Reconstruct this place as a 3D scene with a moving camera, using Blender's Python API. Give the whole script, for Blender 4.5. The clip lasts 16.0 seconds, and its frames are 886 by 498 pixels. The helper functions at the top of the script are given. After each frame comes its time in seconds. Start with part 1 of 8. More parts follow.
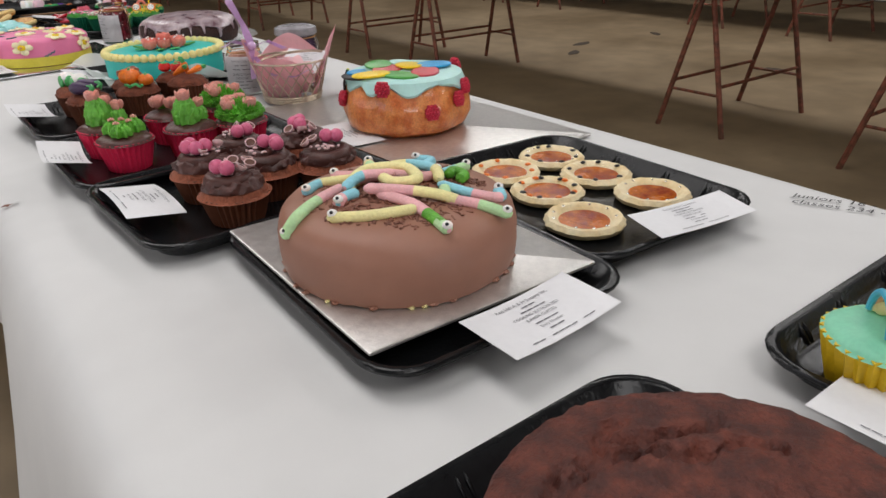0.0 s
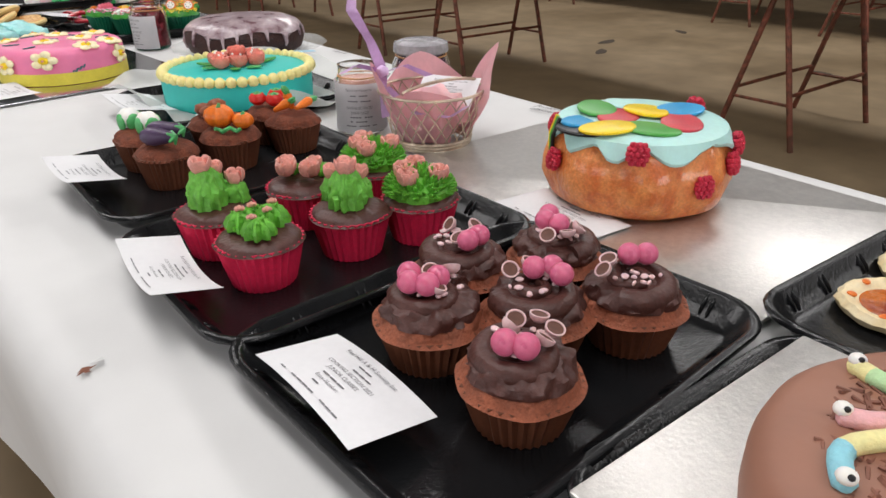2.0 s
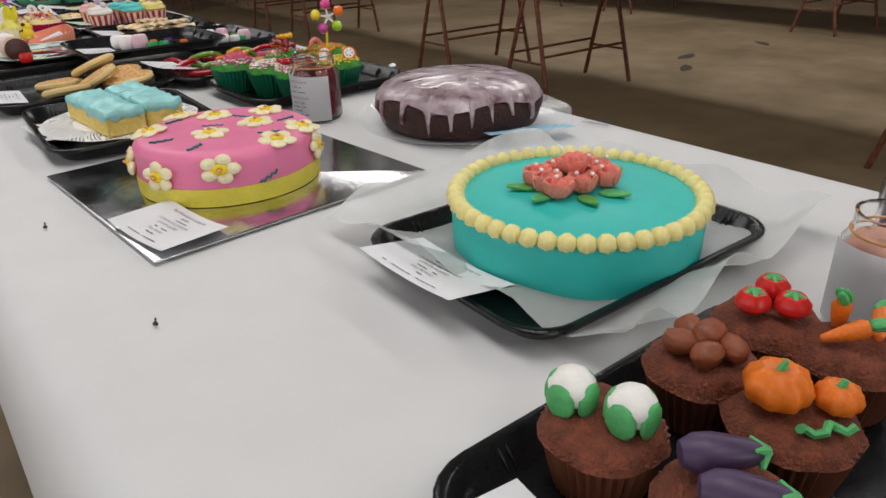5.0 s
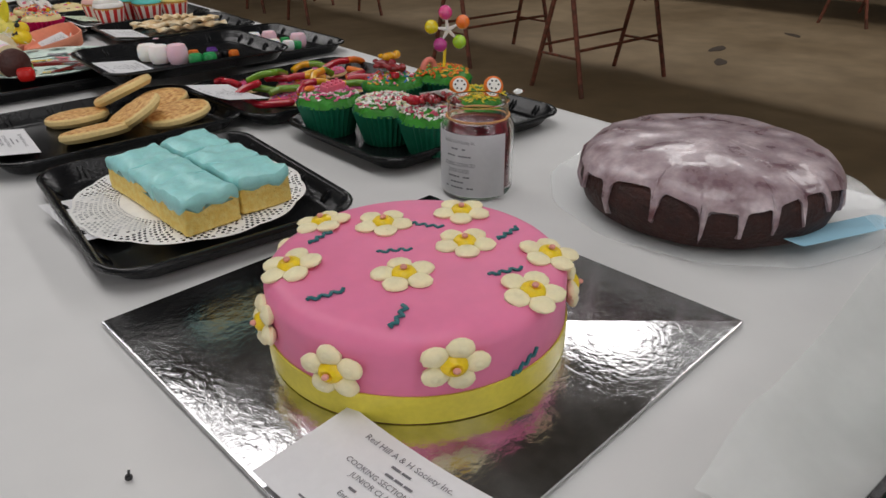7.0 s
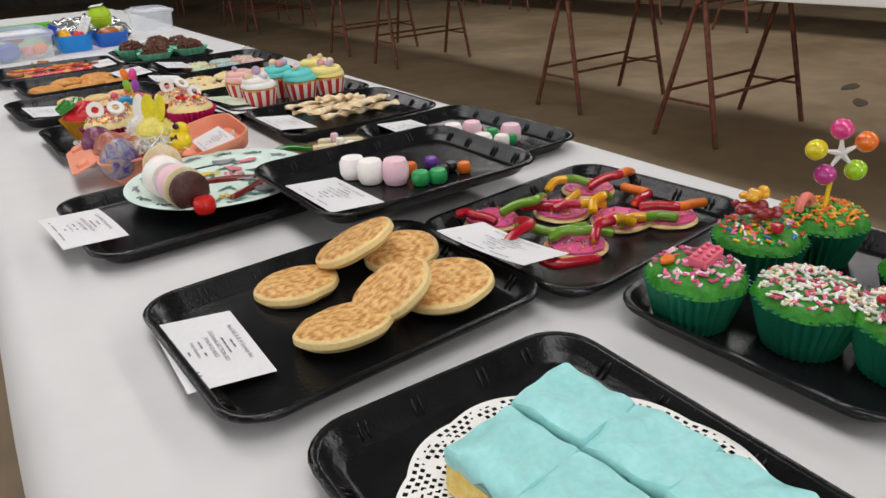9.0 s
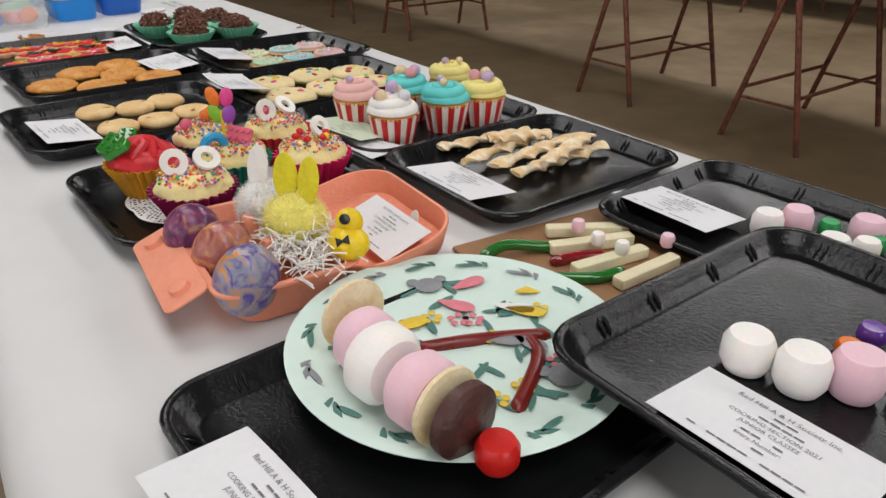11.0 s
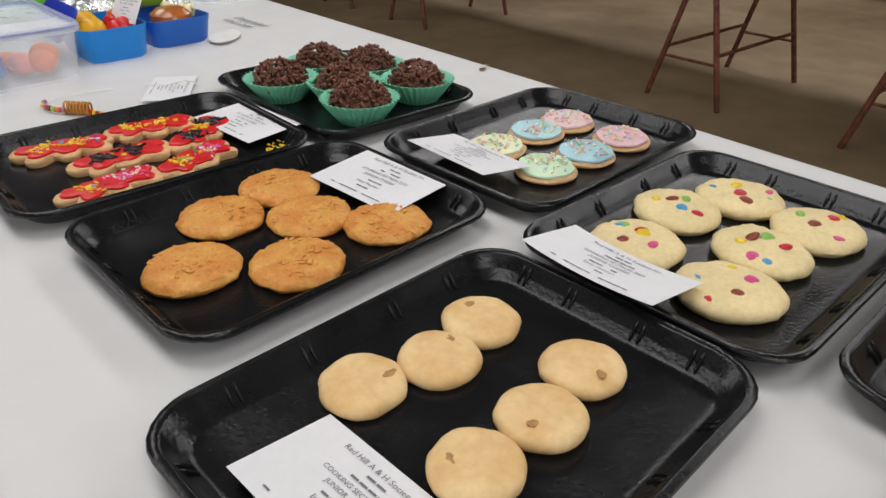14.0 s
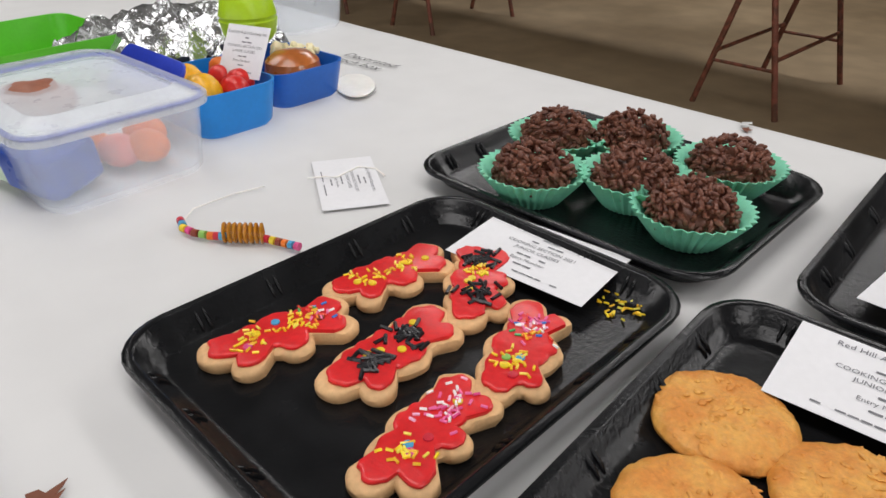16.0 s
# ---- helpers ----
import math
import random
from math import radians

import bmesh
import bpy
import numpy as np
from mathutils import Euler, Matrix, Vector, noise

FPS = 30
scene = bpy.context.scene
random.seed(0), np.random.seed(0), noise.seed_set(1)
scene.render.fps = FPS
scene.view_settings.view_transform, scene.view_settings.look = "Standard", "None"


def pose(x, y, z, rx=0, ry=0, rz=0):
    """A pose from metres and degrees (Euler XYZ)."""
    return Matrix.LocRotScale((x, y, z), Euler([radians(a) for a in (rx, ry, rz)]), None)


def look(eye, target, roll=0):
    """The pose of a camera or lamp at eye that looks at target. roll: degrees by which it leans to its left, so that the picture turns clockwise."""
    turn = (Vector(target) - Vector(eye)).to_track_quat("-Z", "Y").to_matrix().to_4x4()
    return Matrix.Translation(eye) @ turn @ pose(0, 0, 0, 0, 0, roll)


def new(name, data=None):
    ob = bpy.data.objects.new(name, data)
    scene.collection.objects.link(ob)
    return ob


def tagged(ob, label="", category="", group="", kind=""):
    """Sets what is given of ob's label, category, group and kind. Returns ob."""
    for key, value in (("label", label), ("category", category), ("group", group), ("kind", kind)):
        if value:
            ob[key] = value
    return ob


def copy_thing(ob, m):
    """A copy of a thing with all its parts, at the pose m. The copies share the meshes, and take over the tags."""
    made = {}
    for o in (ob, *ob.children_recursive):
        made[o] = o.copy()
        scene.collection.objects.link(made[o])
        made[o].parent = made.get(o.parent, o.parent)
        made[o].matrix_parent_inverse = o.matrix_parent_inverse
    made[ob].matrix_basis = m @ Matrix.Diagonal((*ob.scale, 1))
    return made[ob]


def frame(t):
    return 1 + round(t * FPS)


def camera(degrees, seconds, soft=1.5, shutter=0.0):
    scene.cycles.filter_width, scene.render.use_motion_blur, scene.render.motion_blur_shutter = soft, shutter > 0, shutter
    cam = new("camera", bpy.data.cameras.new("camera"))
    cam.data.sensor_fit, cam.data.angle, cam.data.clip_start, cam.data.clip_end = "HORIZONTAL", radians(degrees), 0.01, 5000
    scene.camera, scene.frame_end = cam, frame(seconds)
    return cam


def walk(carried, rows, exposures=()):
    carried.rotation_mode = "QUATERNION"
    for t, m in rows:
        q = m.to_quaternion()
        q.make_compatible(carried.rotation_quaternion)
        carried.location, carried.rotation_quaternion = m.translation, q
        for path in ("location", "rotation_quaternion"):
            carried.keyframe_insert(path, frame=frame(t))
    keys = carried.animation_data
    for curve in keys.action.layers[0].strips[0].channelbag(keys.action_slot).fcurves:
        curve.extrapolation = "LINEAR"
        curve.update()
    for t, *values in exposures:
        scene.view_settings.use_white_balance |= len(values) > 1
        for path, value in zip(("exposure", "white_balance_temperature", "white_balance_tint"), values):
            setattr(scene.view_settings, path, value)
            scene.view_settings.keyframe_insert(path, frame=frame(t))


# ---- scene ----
cam = camera(65.0, 16.0)
PATH = [
    (0, (-0.338, 0.051, 1.035), (0.717, 1.51, 0.165), -1.6),
    (0.5, (-0.319, 0.158, 1.037), (0.748, 1.586, 0.129), -1.4),
    (1, (-0.316, 0.246, 1.039), (0.718, 1.699, 0.134), -0.7),
    (1.5, (-0.333, 0.369, 1.032), (0.7, 1.84, 0.156), -0.6),
    (2, (-0.346, 0.487, 1.025), (0.74, 1.91, 0.133), -0.7),
    (2.5, (-0.357, 0.561, 1.013), (0.767, 1.914, 0.062), -0.4),
    (3, (-0.381, 0.64, 1.02), (0.777, 1.965, 0.07), -0.1),
    (3.5, (-0.399, 0.726, 1.038), (0.718, 2.094, 0.099), -1.2),
    (4, (-0.403, 0.825, 1.033), (0.691, 2.242, 0.141), -2.0),
    (4.5, (-0.395, 0.975, 1.035), (0.665, 2.431, 0.164), -2.1),
    (6.8, (-0.347, 1.531, 1.026), (0.748, 2.928, 0.105), -0.7),
    (7, (-0.358, 1.571, 1.037), (0.738, 2.964, 0.111), -0.8),
    (7.5, (-0.384, 1.677, 1.055), (0.721, 3.085, 0.162), -2.2),
    (8, (-0.405, 1.753, 1.07), (0.702, 3.177, 0.205), -0.9),
    (8.5, (-0.408, 1.868, 1.069), (0.634, 3.35, 0.222), -1.3),
    (9, (-0.379, 2.037, 1.07), (0.611, 3.554, 0.222), -3.1),
    (9.2, (-0.369, 2.099, 1.068), (0.606, 3.628, 0.225), -2.5),
    (11.3, (-0.394, 2.699, 1.065), (0.66, 4.112, 0.119), -0.0),
    (11.5, (-0.402, 2.748, 1.065), (0.657, 4.163, 0.13), -0.5),
    (12, (-0.429, 2.849, 1.065), (0.62, 4.274, 0.132), 0.7),
    (12.5, (-0.415, 2.991, 1.05), (0.63, 4.417, 0.115), 0.3),
    (13, (-0.398, 3.152, 1.055), (0.618, 4.574, 0.082), -1.4),
    (13.5, (-0.388, 3.289, 1.053), (0.643, 4.684, 0.059), 0.6),
    (14, (-0.387, 3.45, 1.049), (0.74, 4.761, 0.043), 0.5),
    (14.5, (-0.408, 3.579, 1.054), (0.732, 4.856, 0.021), 0.9),
    (15, (-0.427, 3.697, 1.059), (0.716, 4.985, 0.041), 0.5),
    (15.5, (-0.432, 3.8, 1.056), (0.725, 5.084, 0.05), 0.6),
    (16, (-0.414, 3.924, 1.034), (0.786, 5.159, 0.018), -0.1),
]
walk(cam, [(t, look(eye, target, roll)) for t, eye, target, roll in PATH],
     exposures=[(0, 0.02), (1.0, 0.13), (1.5, 0.18), (2.5, 0.45), (3.5, 0.44), (4.5, 0.1), (6.9, -0.45), (7.6, -0.36), (8.5, 0.08), (9, 0.08), (11.5, 0), (12.5, -0.09), (13.2, 0), (13.8, 0), (15, 0.13), (16, 0.12)])

# ---- light: hall with unseen fluorescent battens under a grey roof, added side fill ----
world = bpy.data.worlds.new("hall_world")
world.use_nodes = True
world.node_tree.nodes["Background"].inputs[0].default_value = (0.75, 0.82, 0.95, 1)
world.node_tree.nodes["Background"].inputs[1].default_value = 0.25
scene.world = world
scene.view_settings.exposure = 0.0


def lamp(x, y, z, sx, sy, watts, colour, target=None):
    d = bpy.data.lights.new("batten_lamp", "AREA")
    d.shape, d.size, d.size_y, d.energy, d.color = "RECTANGLE", sx, sy, watts, colour
    ob = new("batten_lamp", d)
    ob.matrix_world = pose(x, y, z) if target is None else look((x, y, z), target)
    return ob


COOL = (1.0, 0.972, 0.968)
for ly in (-1.5, 1.6, 4.7, 7.8):
    lamp(-0.3, ly, 3.75, 1.2, 2.2, 41, COOL)
    lamp(-4.4, ly, 3.75, 0.9, 2.2, 15, COOL)
    lamp(4.2, ly, 3.75, 0.9, 2.2, 56, COOL)
# added fill panels on the unseen west and south sides, no known source there
FILL_TINT = (0.97, 0.97, 1.02)
for wy in (-2.0, 2.6, 7.2):
    lamp(-6.9, wy, 2.1, 3.2, 2.0, 65, FILL_TINT, (0, wy, 1.2))
lamp(0.7, -9.7, 2.1, 5.0, 2.0, 230, FILL_TINT, (0.7, 0, 1.2))


# ---- materials ----
def srgb(h):
    c = [int(h[i:i + 2], 16) / 255 for i in (0, 2, 4)]
    return tuple(v / 12.92 if v <= 0.04045 else ((v + 0.055) / 1.055) ** 2.4 for v in c)


def mat(name, colour, rough=0.5, metal=0.0, vary=0.12, scale=40.0, bump=0.0, bump_scale=120.0, second=None, mix=0.5, sss=0.0, alpha=1.0, glass=0.0, coat=0.0, spec=0.5, detail=4.0, sheen=0.0, ior=1.45, object_random=0.0):
    """A procedural surface: a base colour that drifts at two scales, roughness variation and fine relief."""
    c = srgb(colour) if isinstance(colour, str) else colour
    m = bpy.data.materials.new(name)
    m.use_nodes = True
    nt = m.node_tree
    b = nt.nodes["Principled BSDF"]
    co = nt.nodes.new("ShaderNodeTexCoord")
    n1, n2 = nt.nodes.new("ShaderNodeTexNoise"), nt.nodes.new("ShaderNodeTexNoise")
    n1.inputs["Scale"].default_value, n1.inputs["Detail"].default_value = scale, detail
    n2.inputs["Scale"].default_value, n2.inputs["Detail"].default_value = scale * 6.3, 2.0
    for n in (n1, n2):
        nt.links.new(co.outputs["Object"], n.inputs["Vector"])
    ramp = nt.nodes.new("ShaderNodeValToRGB")
    c2 = tuple(min(1, v * (1 - vary)) for v in c) if second is None else (srgb(second) if isinstance(second, str) else second)
    ramp.color_ramp.elements[0].position, ramp.color_ramp.elements[1].position = 0.5 - 0.25 * mix, 0.5 + 0.3 * mix
    ramp.color_ramp.elements[0].color = (*c2, 1)
    ramp.color_ramp.elements[1].color = (*c, 1)
    nt.links.new(n1.outputs["Fac"], ramp.inputs["Fac"])
    hsv = nt.nodes.new("ShaderNodeHueSaturation")
    mp = nt.nodes.new("ShaderNodeMapRange")
    mp.inputs["From Min"].default_value, mp.inputs["From Max"].default_value = 0.3, 0.7
    mp.inputs["To Min"].default_value, mp.inputs["To Max"].default_value = 1 - vary * 0.5, 1 + vary * 0.5
    nt.links.new(n2.outputs["Fac"], mp.inputs["Value"])
    val = mp.outputs["Result"]
    if object_random:
        info, mp2, mul = nt.nodes.new("ShaderNodeObjectInfo"), nt.nodes.new("ShaderNodeMapRange"), nt.nodes.new("ShaderNodeMath")
        mp2.inputs["To Min"].default_value, mp2.inputs["To Max"].default_value = 1 - object_random, 1 + object_random
        nt.links.new(info.outputs["Random"], mp2.inputs["Value"])
        mul.operation = "MULTIPLY"
        nt.links.new(val, mul.inputs[0])
        nt.links.new(mp2.outputs["Result"], mul.inputs[1])
        val = mul.outputs[0]
    nt.links.new(val, hsv.inputs["Value"])
    nt.links.new(ramp.outputs["Color"], hsv.inputs["Color"])
    nt.links.new(hsv.outputs["Color"], b.inputs["Base Color"])
    mr = nt.nodes.new("ShaderNodeMapRange")
    mr.inputs["To Min"].default_value, mr.inputs["To Max"].default_value = max(0.02, rough - 0.12), min(1, rough + 0.12)
    nt.links.new(n1.outputs["Fac"], mr.inputs["Value"])
    nt.links.new(mr.outputs["Result"], b.inputs["Roughness"])
    b.inputs["Metallic"].default_value = metal
    b.inputs["Specular IOR Level"].default_value = spec
    b.inputs["Coat Weight"].default_value = coat
    b.inputs["Sheen Weight"].default_value = sheen
    b.inputs["IOR"].default_value = ior
    if sss:
        b.inputs["Subsurface Weight"].default_value = sss
        b.inputs["Subsurface Scale"].default_value = 0.006
        b.inputs["Subsurface Radius"].default_value = (1.0, 0.6, 0.4)
    b.inputs["Transmission Weight"].default_value = glass
    b.inputs["Alpha"].default_value = alpha
    if bump:
        n3, bp = nt.nodes.new("ShaderNodeTexNoise"), nt.nodes.new("ShaderNodeBump")
        n3.inputs["Scale"].default_value, n3.inputs["Detail"].default_value = bump_scale, 5.0
        nt.links.new(co.outputs["Object"], n3.inputs["Vector"])
        bp.inputs["Strength"].default_value, bp.inputs["Distance"].default_value = min(1, bump), 0.003
        nt.links.new(n3.outputs["Fac"], bp.inputs["Height"])
        nt.links.new(bp.outputs["Normal"], b.inputs["Normal"])
    return m


M_CLOTH = mat("white_paper_cloth", "D6D6D5", 0.65, vary=0.04, scale=3, bump=0.2, bump_scale=9)
M_FLOOR = mat("worn_concrete", "8E7C62", 0.55, vary=0.25, scale=0.9, second="74634B", bump=0.15, bump_scale=40, detail=8)
M_WALL = mat("dark_stone_wall", "4A453D", 0.8, vary=0.35, scale=1.5, second="33302B", bump=0.6, bump_scale=6)
M_PLASTER = mat("painted_plaster", "D8D4CA", 0.7, vary=0.08, scale=0.7)
M_ROOF = mat("grey_hall_roof", "6E6C68", 0.7, vary=0.15, scale=0.8)
M_RUST = mat("rusted_brown_steel", "7C4433", 0.6, vary=0.3, scale=30, second="51301F", bump=0.3, bump_scale=200)
M_TABLEWHITE = mat("white_table_paper", "E6E4DE", 0.6, vary=0.05, scale=2)
M_FOAM = mat("black_foam_tray", (0.009, 0.0095, 0.0105), 0.22, vary=0.2, scale=25, bump=0.12, bump_scale=330, spec=0.32)
M_PAPER = mat("printed_white_card", "E4E4E6", 0.6, vary=0.03, scale=30)
M_INK = mat("grey_ink", "77777C", 0.6, vary=0.1)
M_BLACKINK = mat("black_marker", "2A2A2E", 0.5, vary=0.2)


# ---- mesh helpers ----
def part(name, bm, material, parent=None, label="", smooth=40, loc=None):
    me = bpy.data.meshes.new(name)
    bmesh.ops.recalc_face_normals(bm, faces=bm.faces[:])
    bm.to_mesh(me)
    bm.free()
    if smooth:
        me.polygons.foreach_set("use_smooth", [True] * len(me.polygons))
        me.set_sharp_from_angle(angle=radians(smooth))
    me.materials.append(material)
    ob = new(name, me)
    if parent is not None:
        ob.parent = parent
    if loc is not None:
        ob.matrix_basis = loc
    if label:
        ob["label"] = label
    return ob


def thing(name, m, label, category, group="", kind=""):
    ob = new(name)
    ob.empty_display_size = 0.02
    ob.matrix_basis = m
    return tagged(ob, label, category, group, kind)


def place(ob, m, label, category, group="", kind=""):
    ob.matrix_basis = m
    return tagged(ob, label, category, group, kind)


def lathe(profile, seg=32, wob=None, bm=None, m=Matrix()):
    """Turns a profile of (radius, z) about z; wob(angle, i) scales the radius."""
    bm = bm or bmesh.new()
    rings = []
    for i, (r, z) in enumerate(profile):
        if r < 1e-6:
            rings.append([bm.verts.new(m @ Vector((0, 0, z)))])
        else:
            ring = []
            for k in range(seg):
                a = math.tau * k / seg
                q = r * (wob(a, i) if wob else 1)
                ring.append(bm.verts.new(m @ Vector((q * math.cos(a), q * math.sin(a), z))))
            rings.append(ring)
    for a, b in zip(rings, rings[1:]):
        for k in range(seg):
            k2 = (k + 1) % seg
            if len(a) == 1 and len(b) > 1:
                bm.faces.new((a[0], b[k], b[k2]))
            elif len(b) == 1 and len(a) > 1:
                bm.faces.new((a[k], a[k2], b[0]))
            elif len(a) > 1:
                bm.faces.new((a[k], a[k2], b[k2], b[k]))
    return bm


def tube(points, radius, seg=8, bm=None, m=Matrix()):
    """A round tube through points; radius may be a list."""
    bm = bm or bmesh.new()
    P = [Vector(p) for p in points]
    R = radius if isinstance(radius, (list, tuple)) else [radius] * len(P)
    rings, up = [], None
    for i, p in enumerate(P):
        d = (P[min(i + 1, len(P) - 1)] - P[max(i - 1, 0)]).normalized()
        if up is None:
            up = d.orthogonal().normalized()
        up = (up - d * up.dot(d)).normalized()
        side = d.cross(up)
        rings.append([bm.verts.new(m @ (p + R[i] * (math.cos(math.tau * k / seg) * up + math.sin(math.tau * k / seg) * side))) for k in range(seg)])
    for a, b in zip(rings, rings[1:]):
        for k in range(seg):
            bm.faces.new((a[k], a[(k + 1) % seg], b[(k + 1) % seg], b[k]))
    bm.faces.new(rings[0][::-1])
    bm.faces.new(rings[-1])
    return bm


def ball(c, r, seg=14, bm=None, m=Matrix(), bumpy=0.0, seed=0):
    """An ellipsoid of radii r about c, its surface roughened by bumpy."""
    bm = bm or bmesh.new()
    r = (r, r, r) if isinstance(r, (int, float)) else r
    half = max(5, seg // 2)
    rows = []
    for i in range(half + 1):
        th = math.pi * i / half
        ring = []
        for k in range(1 if i in (0, half) else seg):
            ph = math.tau * k / seg
            d = Vector((math.sin(th) * math.cos(ph), math.sin(th) * math.sin(ph), math.cos(th)))
            s = 1 + (bumpy * noise.noise(d * 2.2 + Vector((seed * 3.7, seed * 1.3, c[0] * 90))) if bumpy else 0)
            ring.append(bm.verts.new(m @ Vector((c[0] + r[0] * d.x * s, c[1] + r[1] * d.y * s, c[2] + r[2] * d.z * s))))
        rows.append(ring)
    for a, b in zip(rows, rows[1:]):
        for k in range(seg):
            k2 = (k + 1) % seg
            if len(a) == 1:
                bm.faces.new((a[0], b[k], b[k2]))
            elif len(b) == 1:
                bm.faces.new((a[k], b[0], a[k2]))
            else:
                bm.faces.new((a[k], b[k], b[k2], a[k2]))
    return bm


def stack(loops, bm=None, m=Matrix(), cap=True):
    """Skins closed loops of equal length, with caps on the first and last."""
    bm = bm or bmesh.new()
    R = [[bm.verts.new(m @ Vector(p)) for p in lp] for lp in loops]
    n = len(R[0])
    for a, b in zip(R, R[1:]):
        for k in range(n):
            bm.faces.new((a[k], a[(k + 1) % n], b[(k + 1) % n], b[k]))
    if cap:
        bm.faces.new(R[0][::-1])
        bm.faces.new(R[-1])
    return bm


def rrect(w, h, r, z, n=6):
    """A rounded rectangle's loop at height z."""
    r = max(min(r, w / 2 - 1e-4, h / 2 - 1e-4), 1e-4)
    out = []
    for cx, cy, a0 in ((w / 2 - r, h / 2 - r, 0), (-w / 2 + r, h / 2 - r, 90), (-w / 2 + r, -h / 2 + r, 180), (w / 2 - r, -h / 2 + r, 270)):
        for i in range(n + 1):
            a = radians(a0 + 90 * i / n)
            out.append((cx + r * math.cos(a), cy + r * math.sin(a), z))
    return out


def rbox(w, d, h, r=0.004, bm=None, m=Matrix()):
    """A box standing on z = 0 with rounded upright and top edges."""
    e = min(r * 0.6, h * 0.3)
    loops = [rrect(w - 2 * e, d - 2 * e, r, 0), rrect(w, d, r, e), rrect(w, d, r, h - e), rrect(w - 0.6 * e, d - 0.6 * e, r, h - 0.3 * e), rrect(w - 2 * e, d - 2 * e, r, h)]
    return stack(loops, bm, m)


def slab(poly, z0, z1, edge=0.002, bm=None, m=Matrix()):
    """A flat piece of the given outline with a softened rim."""
    c = Vector((sum(p[0] for p in poly) / len(poly), sum(p[1] for p in poly) / len(poly)))

    def ring(s, z):
        out = []
        for p in poly:
            d = Vector(p) - c
            q = c + d * max(0.0, 1 - s / max(d.length, 1e-6))
            out.append((q.x, q.y, z))
        return out
    return stack([ring(edge, z0), ring(0, z0 + (z1 - z0) * 0.3), ring(0, z0 + (z1 - z0) * 0.7), ring(edge * 0.8, z1 - (z1 - z0) * 0.07), ring(edge * 2, z1)], bm, m)


TABLE = 0.75

# ---- hall ----
bm = bmesh.new()
bmesh.ops.create_grid(bm, x_segments=40, y_segments=60, size=1, matrix=Matrix.Diagonal((10, 16, 1, 1)))
for v in bm.verts:
    v.co += Vector((1.5, 4, 0))
tagged(part("floor", bm, M_FLOOR), "worn brown concrete hall floor", "floor", kind="structure")


def box_part(name, size, at, material, label, cat="wall", kind="structure"):
    bm = bmesh.new()
    bmesh.ops.create_cube(bm, size=1, matrix=Matrix.Translation(at) @ Matrix.Diagonal((*size, 1)))
    return tagged(part(name, bm, material, smooth=0), label, cat, kind=kind)


WALL_X = 8.6
box_part("wall_east", (0.3, 30, 4.0), (WALL_X + 0.15, 4, 2.0), M_WALL, "dark stone wall behind the tables")
box_part("wall_west", (0.3, 30, 4.0), (-7.15, 4, 2.0), M_PLASTER, "pale painted hall wall")
box_part("wall_north", (16, 0.3, 4.0), (0.7, 18, 2.0), M_WALL, "dark end wall of the hall")
box_part("wall_south", (16, 0.3, 4.0), (0.7, -10, 2.0), M_PLASTER, "pale painted end wall")
# made-up white frames around the added fill panels, all out of view
M_FRAME = mat("white_fill_frame", "E8E6E0", 0.5, vary=0.05)
for n, (wx, wy, turn, width) in enumerate(((-6.98, -2.0, 90, 3.4), (-6.98, 2.6, 90, 3.4), (-6.98, 7.2, 90, 3.4), (0.7, -9.83, 0, 5.2))):
    w = thing("window_%d" % (n + 1), pose(wx, wy, 2.1, 0, 0, turn), "made-up window frame around an added fill lamp, out of view", "window", kind="structure")
    for at, size in (((0, 0, 1.06), (width, 0.06, 0.1)), ((0, 0, -1.06), (width, 0.06, 0.1)), ((-width / 2, 0, 0), (0.1, 0.06, 2.2)), ((width / 2, 0, 0), (0.1, 0.06, 2.2))):
        bm = bmesh.new()
        bmesh.ops.create_cube(bm, size=1, matrix=Matrix.Translation(at) @ Matrix.Diagonal((*size, 1)))
        part("window_frame", bm, M_FRAME, w, smooth=0)
box_part("ceiling", (16, 30, 0.2), (0.7, 4, 4.1), M_ROOF, "grey lined hall roof", "ceiling")


# ---- trestle tables ----
def trestle(m, label="rusty brown steel A-frame trestle", span=0.74, foot=0.38, top=0.678):
    """An A-frame support: two pairs of splayed legs under a top bar, with rungs."""
    t = thing("trestle", m, label, "trestle", "trestles of the hall tables")
    for sx in (-span / 2, span / 2):
        for sy in (-1, 1):
            part("leg", tube([(sx * 0.93, sy * 0.02, top), (sx, sy * foot / 2, 0)], 0.0135, 8), M_RUST, t)
        part("rung", tube([(sx * 0.985, -foot * 0.36, 0.2), (sx * 0.985, foot * 0.36, 0.2)], 0.008, 6), M_RUST, t)
    part("top_bar", tube([(-span / 2, 0, top), (span / 2, 0, top)], 0.016, 8), M_RUST, t)
    for sy in (-1, 1):
        part("stretcher", tube([(-span / 2 * 0.97, sy * foot * 0.34, 0.24), (span / 2 * 0.97, sy * foot * 0.34, 0.24)], 0.009, 6), M_RUST, t)
    return t


def far_table(x, y0, y1, feet):
    t = thing("trestle_table_top", pose(x, (y0 + y1) / 2, 0), "long table top covered with white paper on trestles", "table", "hall tables")
    part("table_board", rbox(0.86, y1 - y0, 0.03, 0.004, m=Matrix.Translation((0, 0, 0.694))), M_TABLEWHITE, t)
    for fy in feet:
        copy_thing(TRESTLE, pose(x, fy, 0))


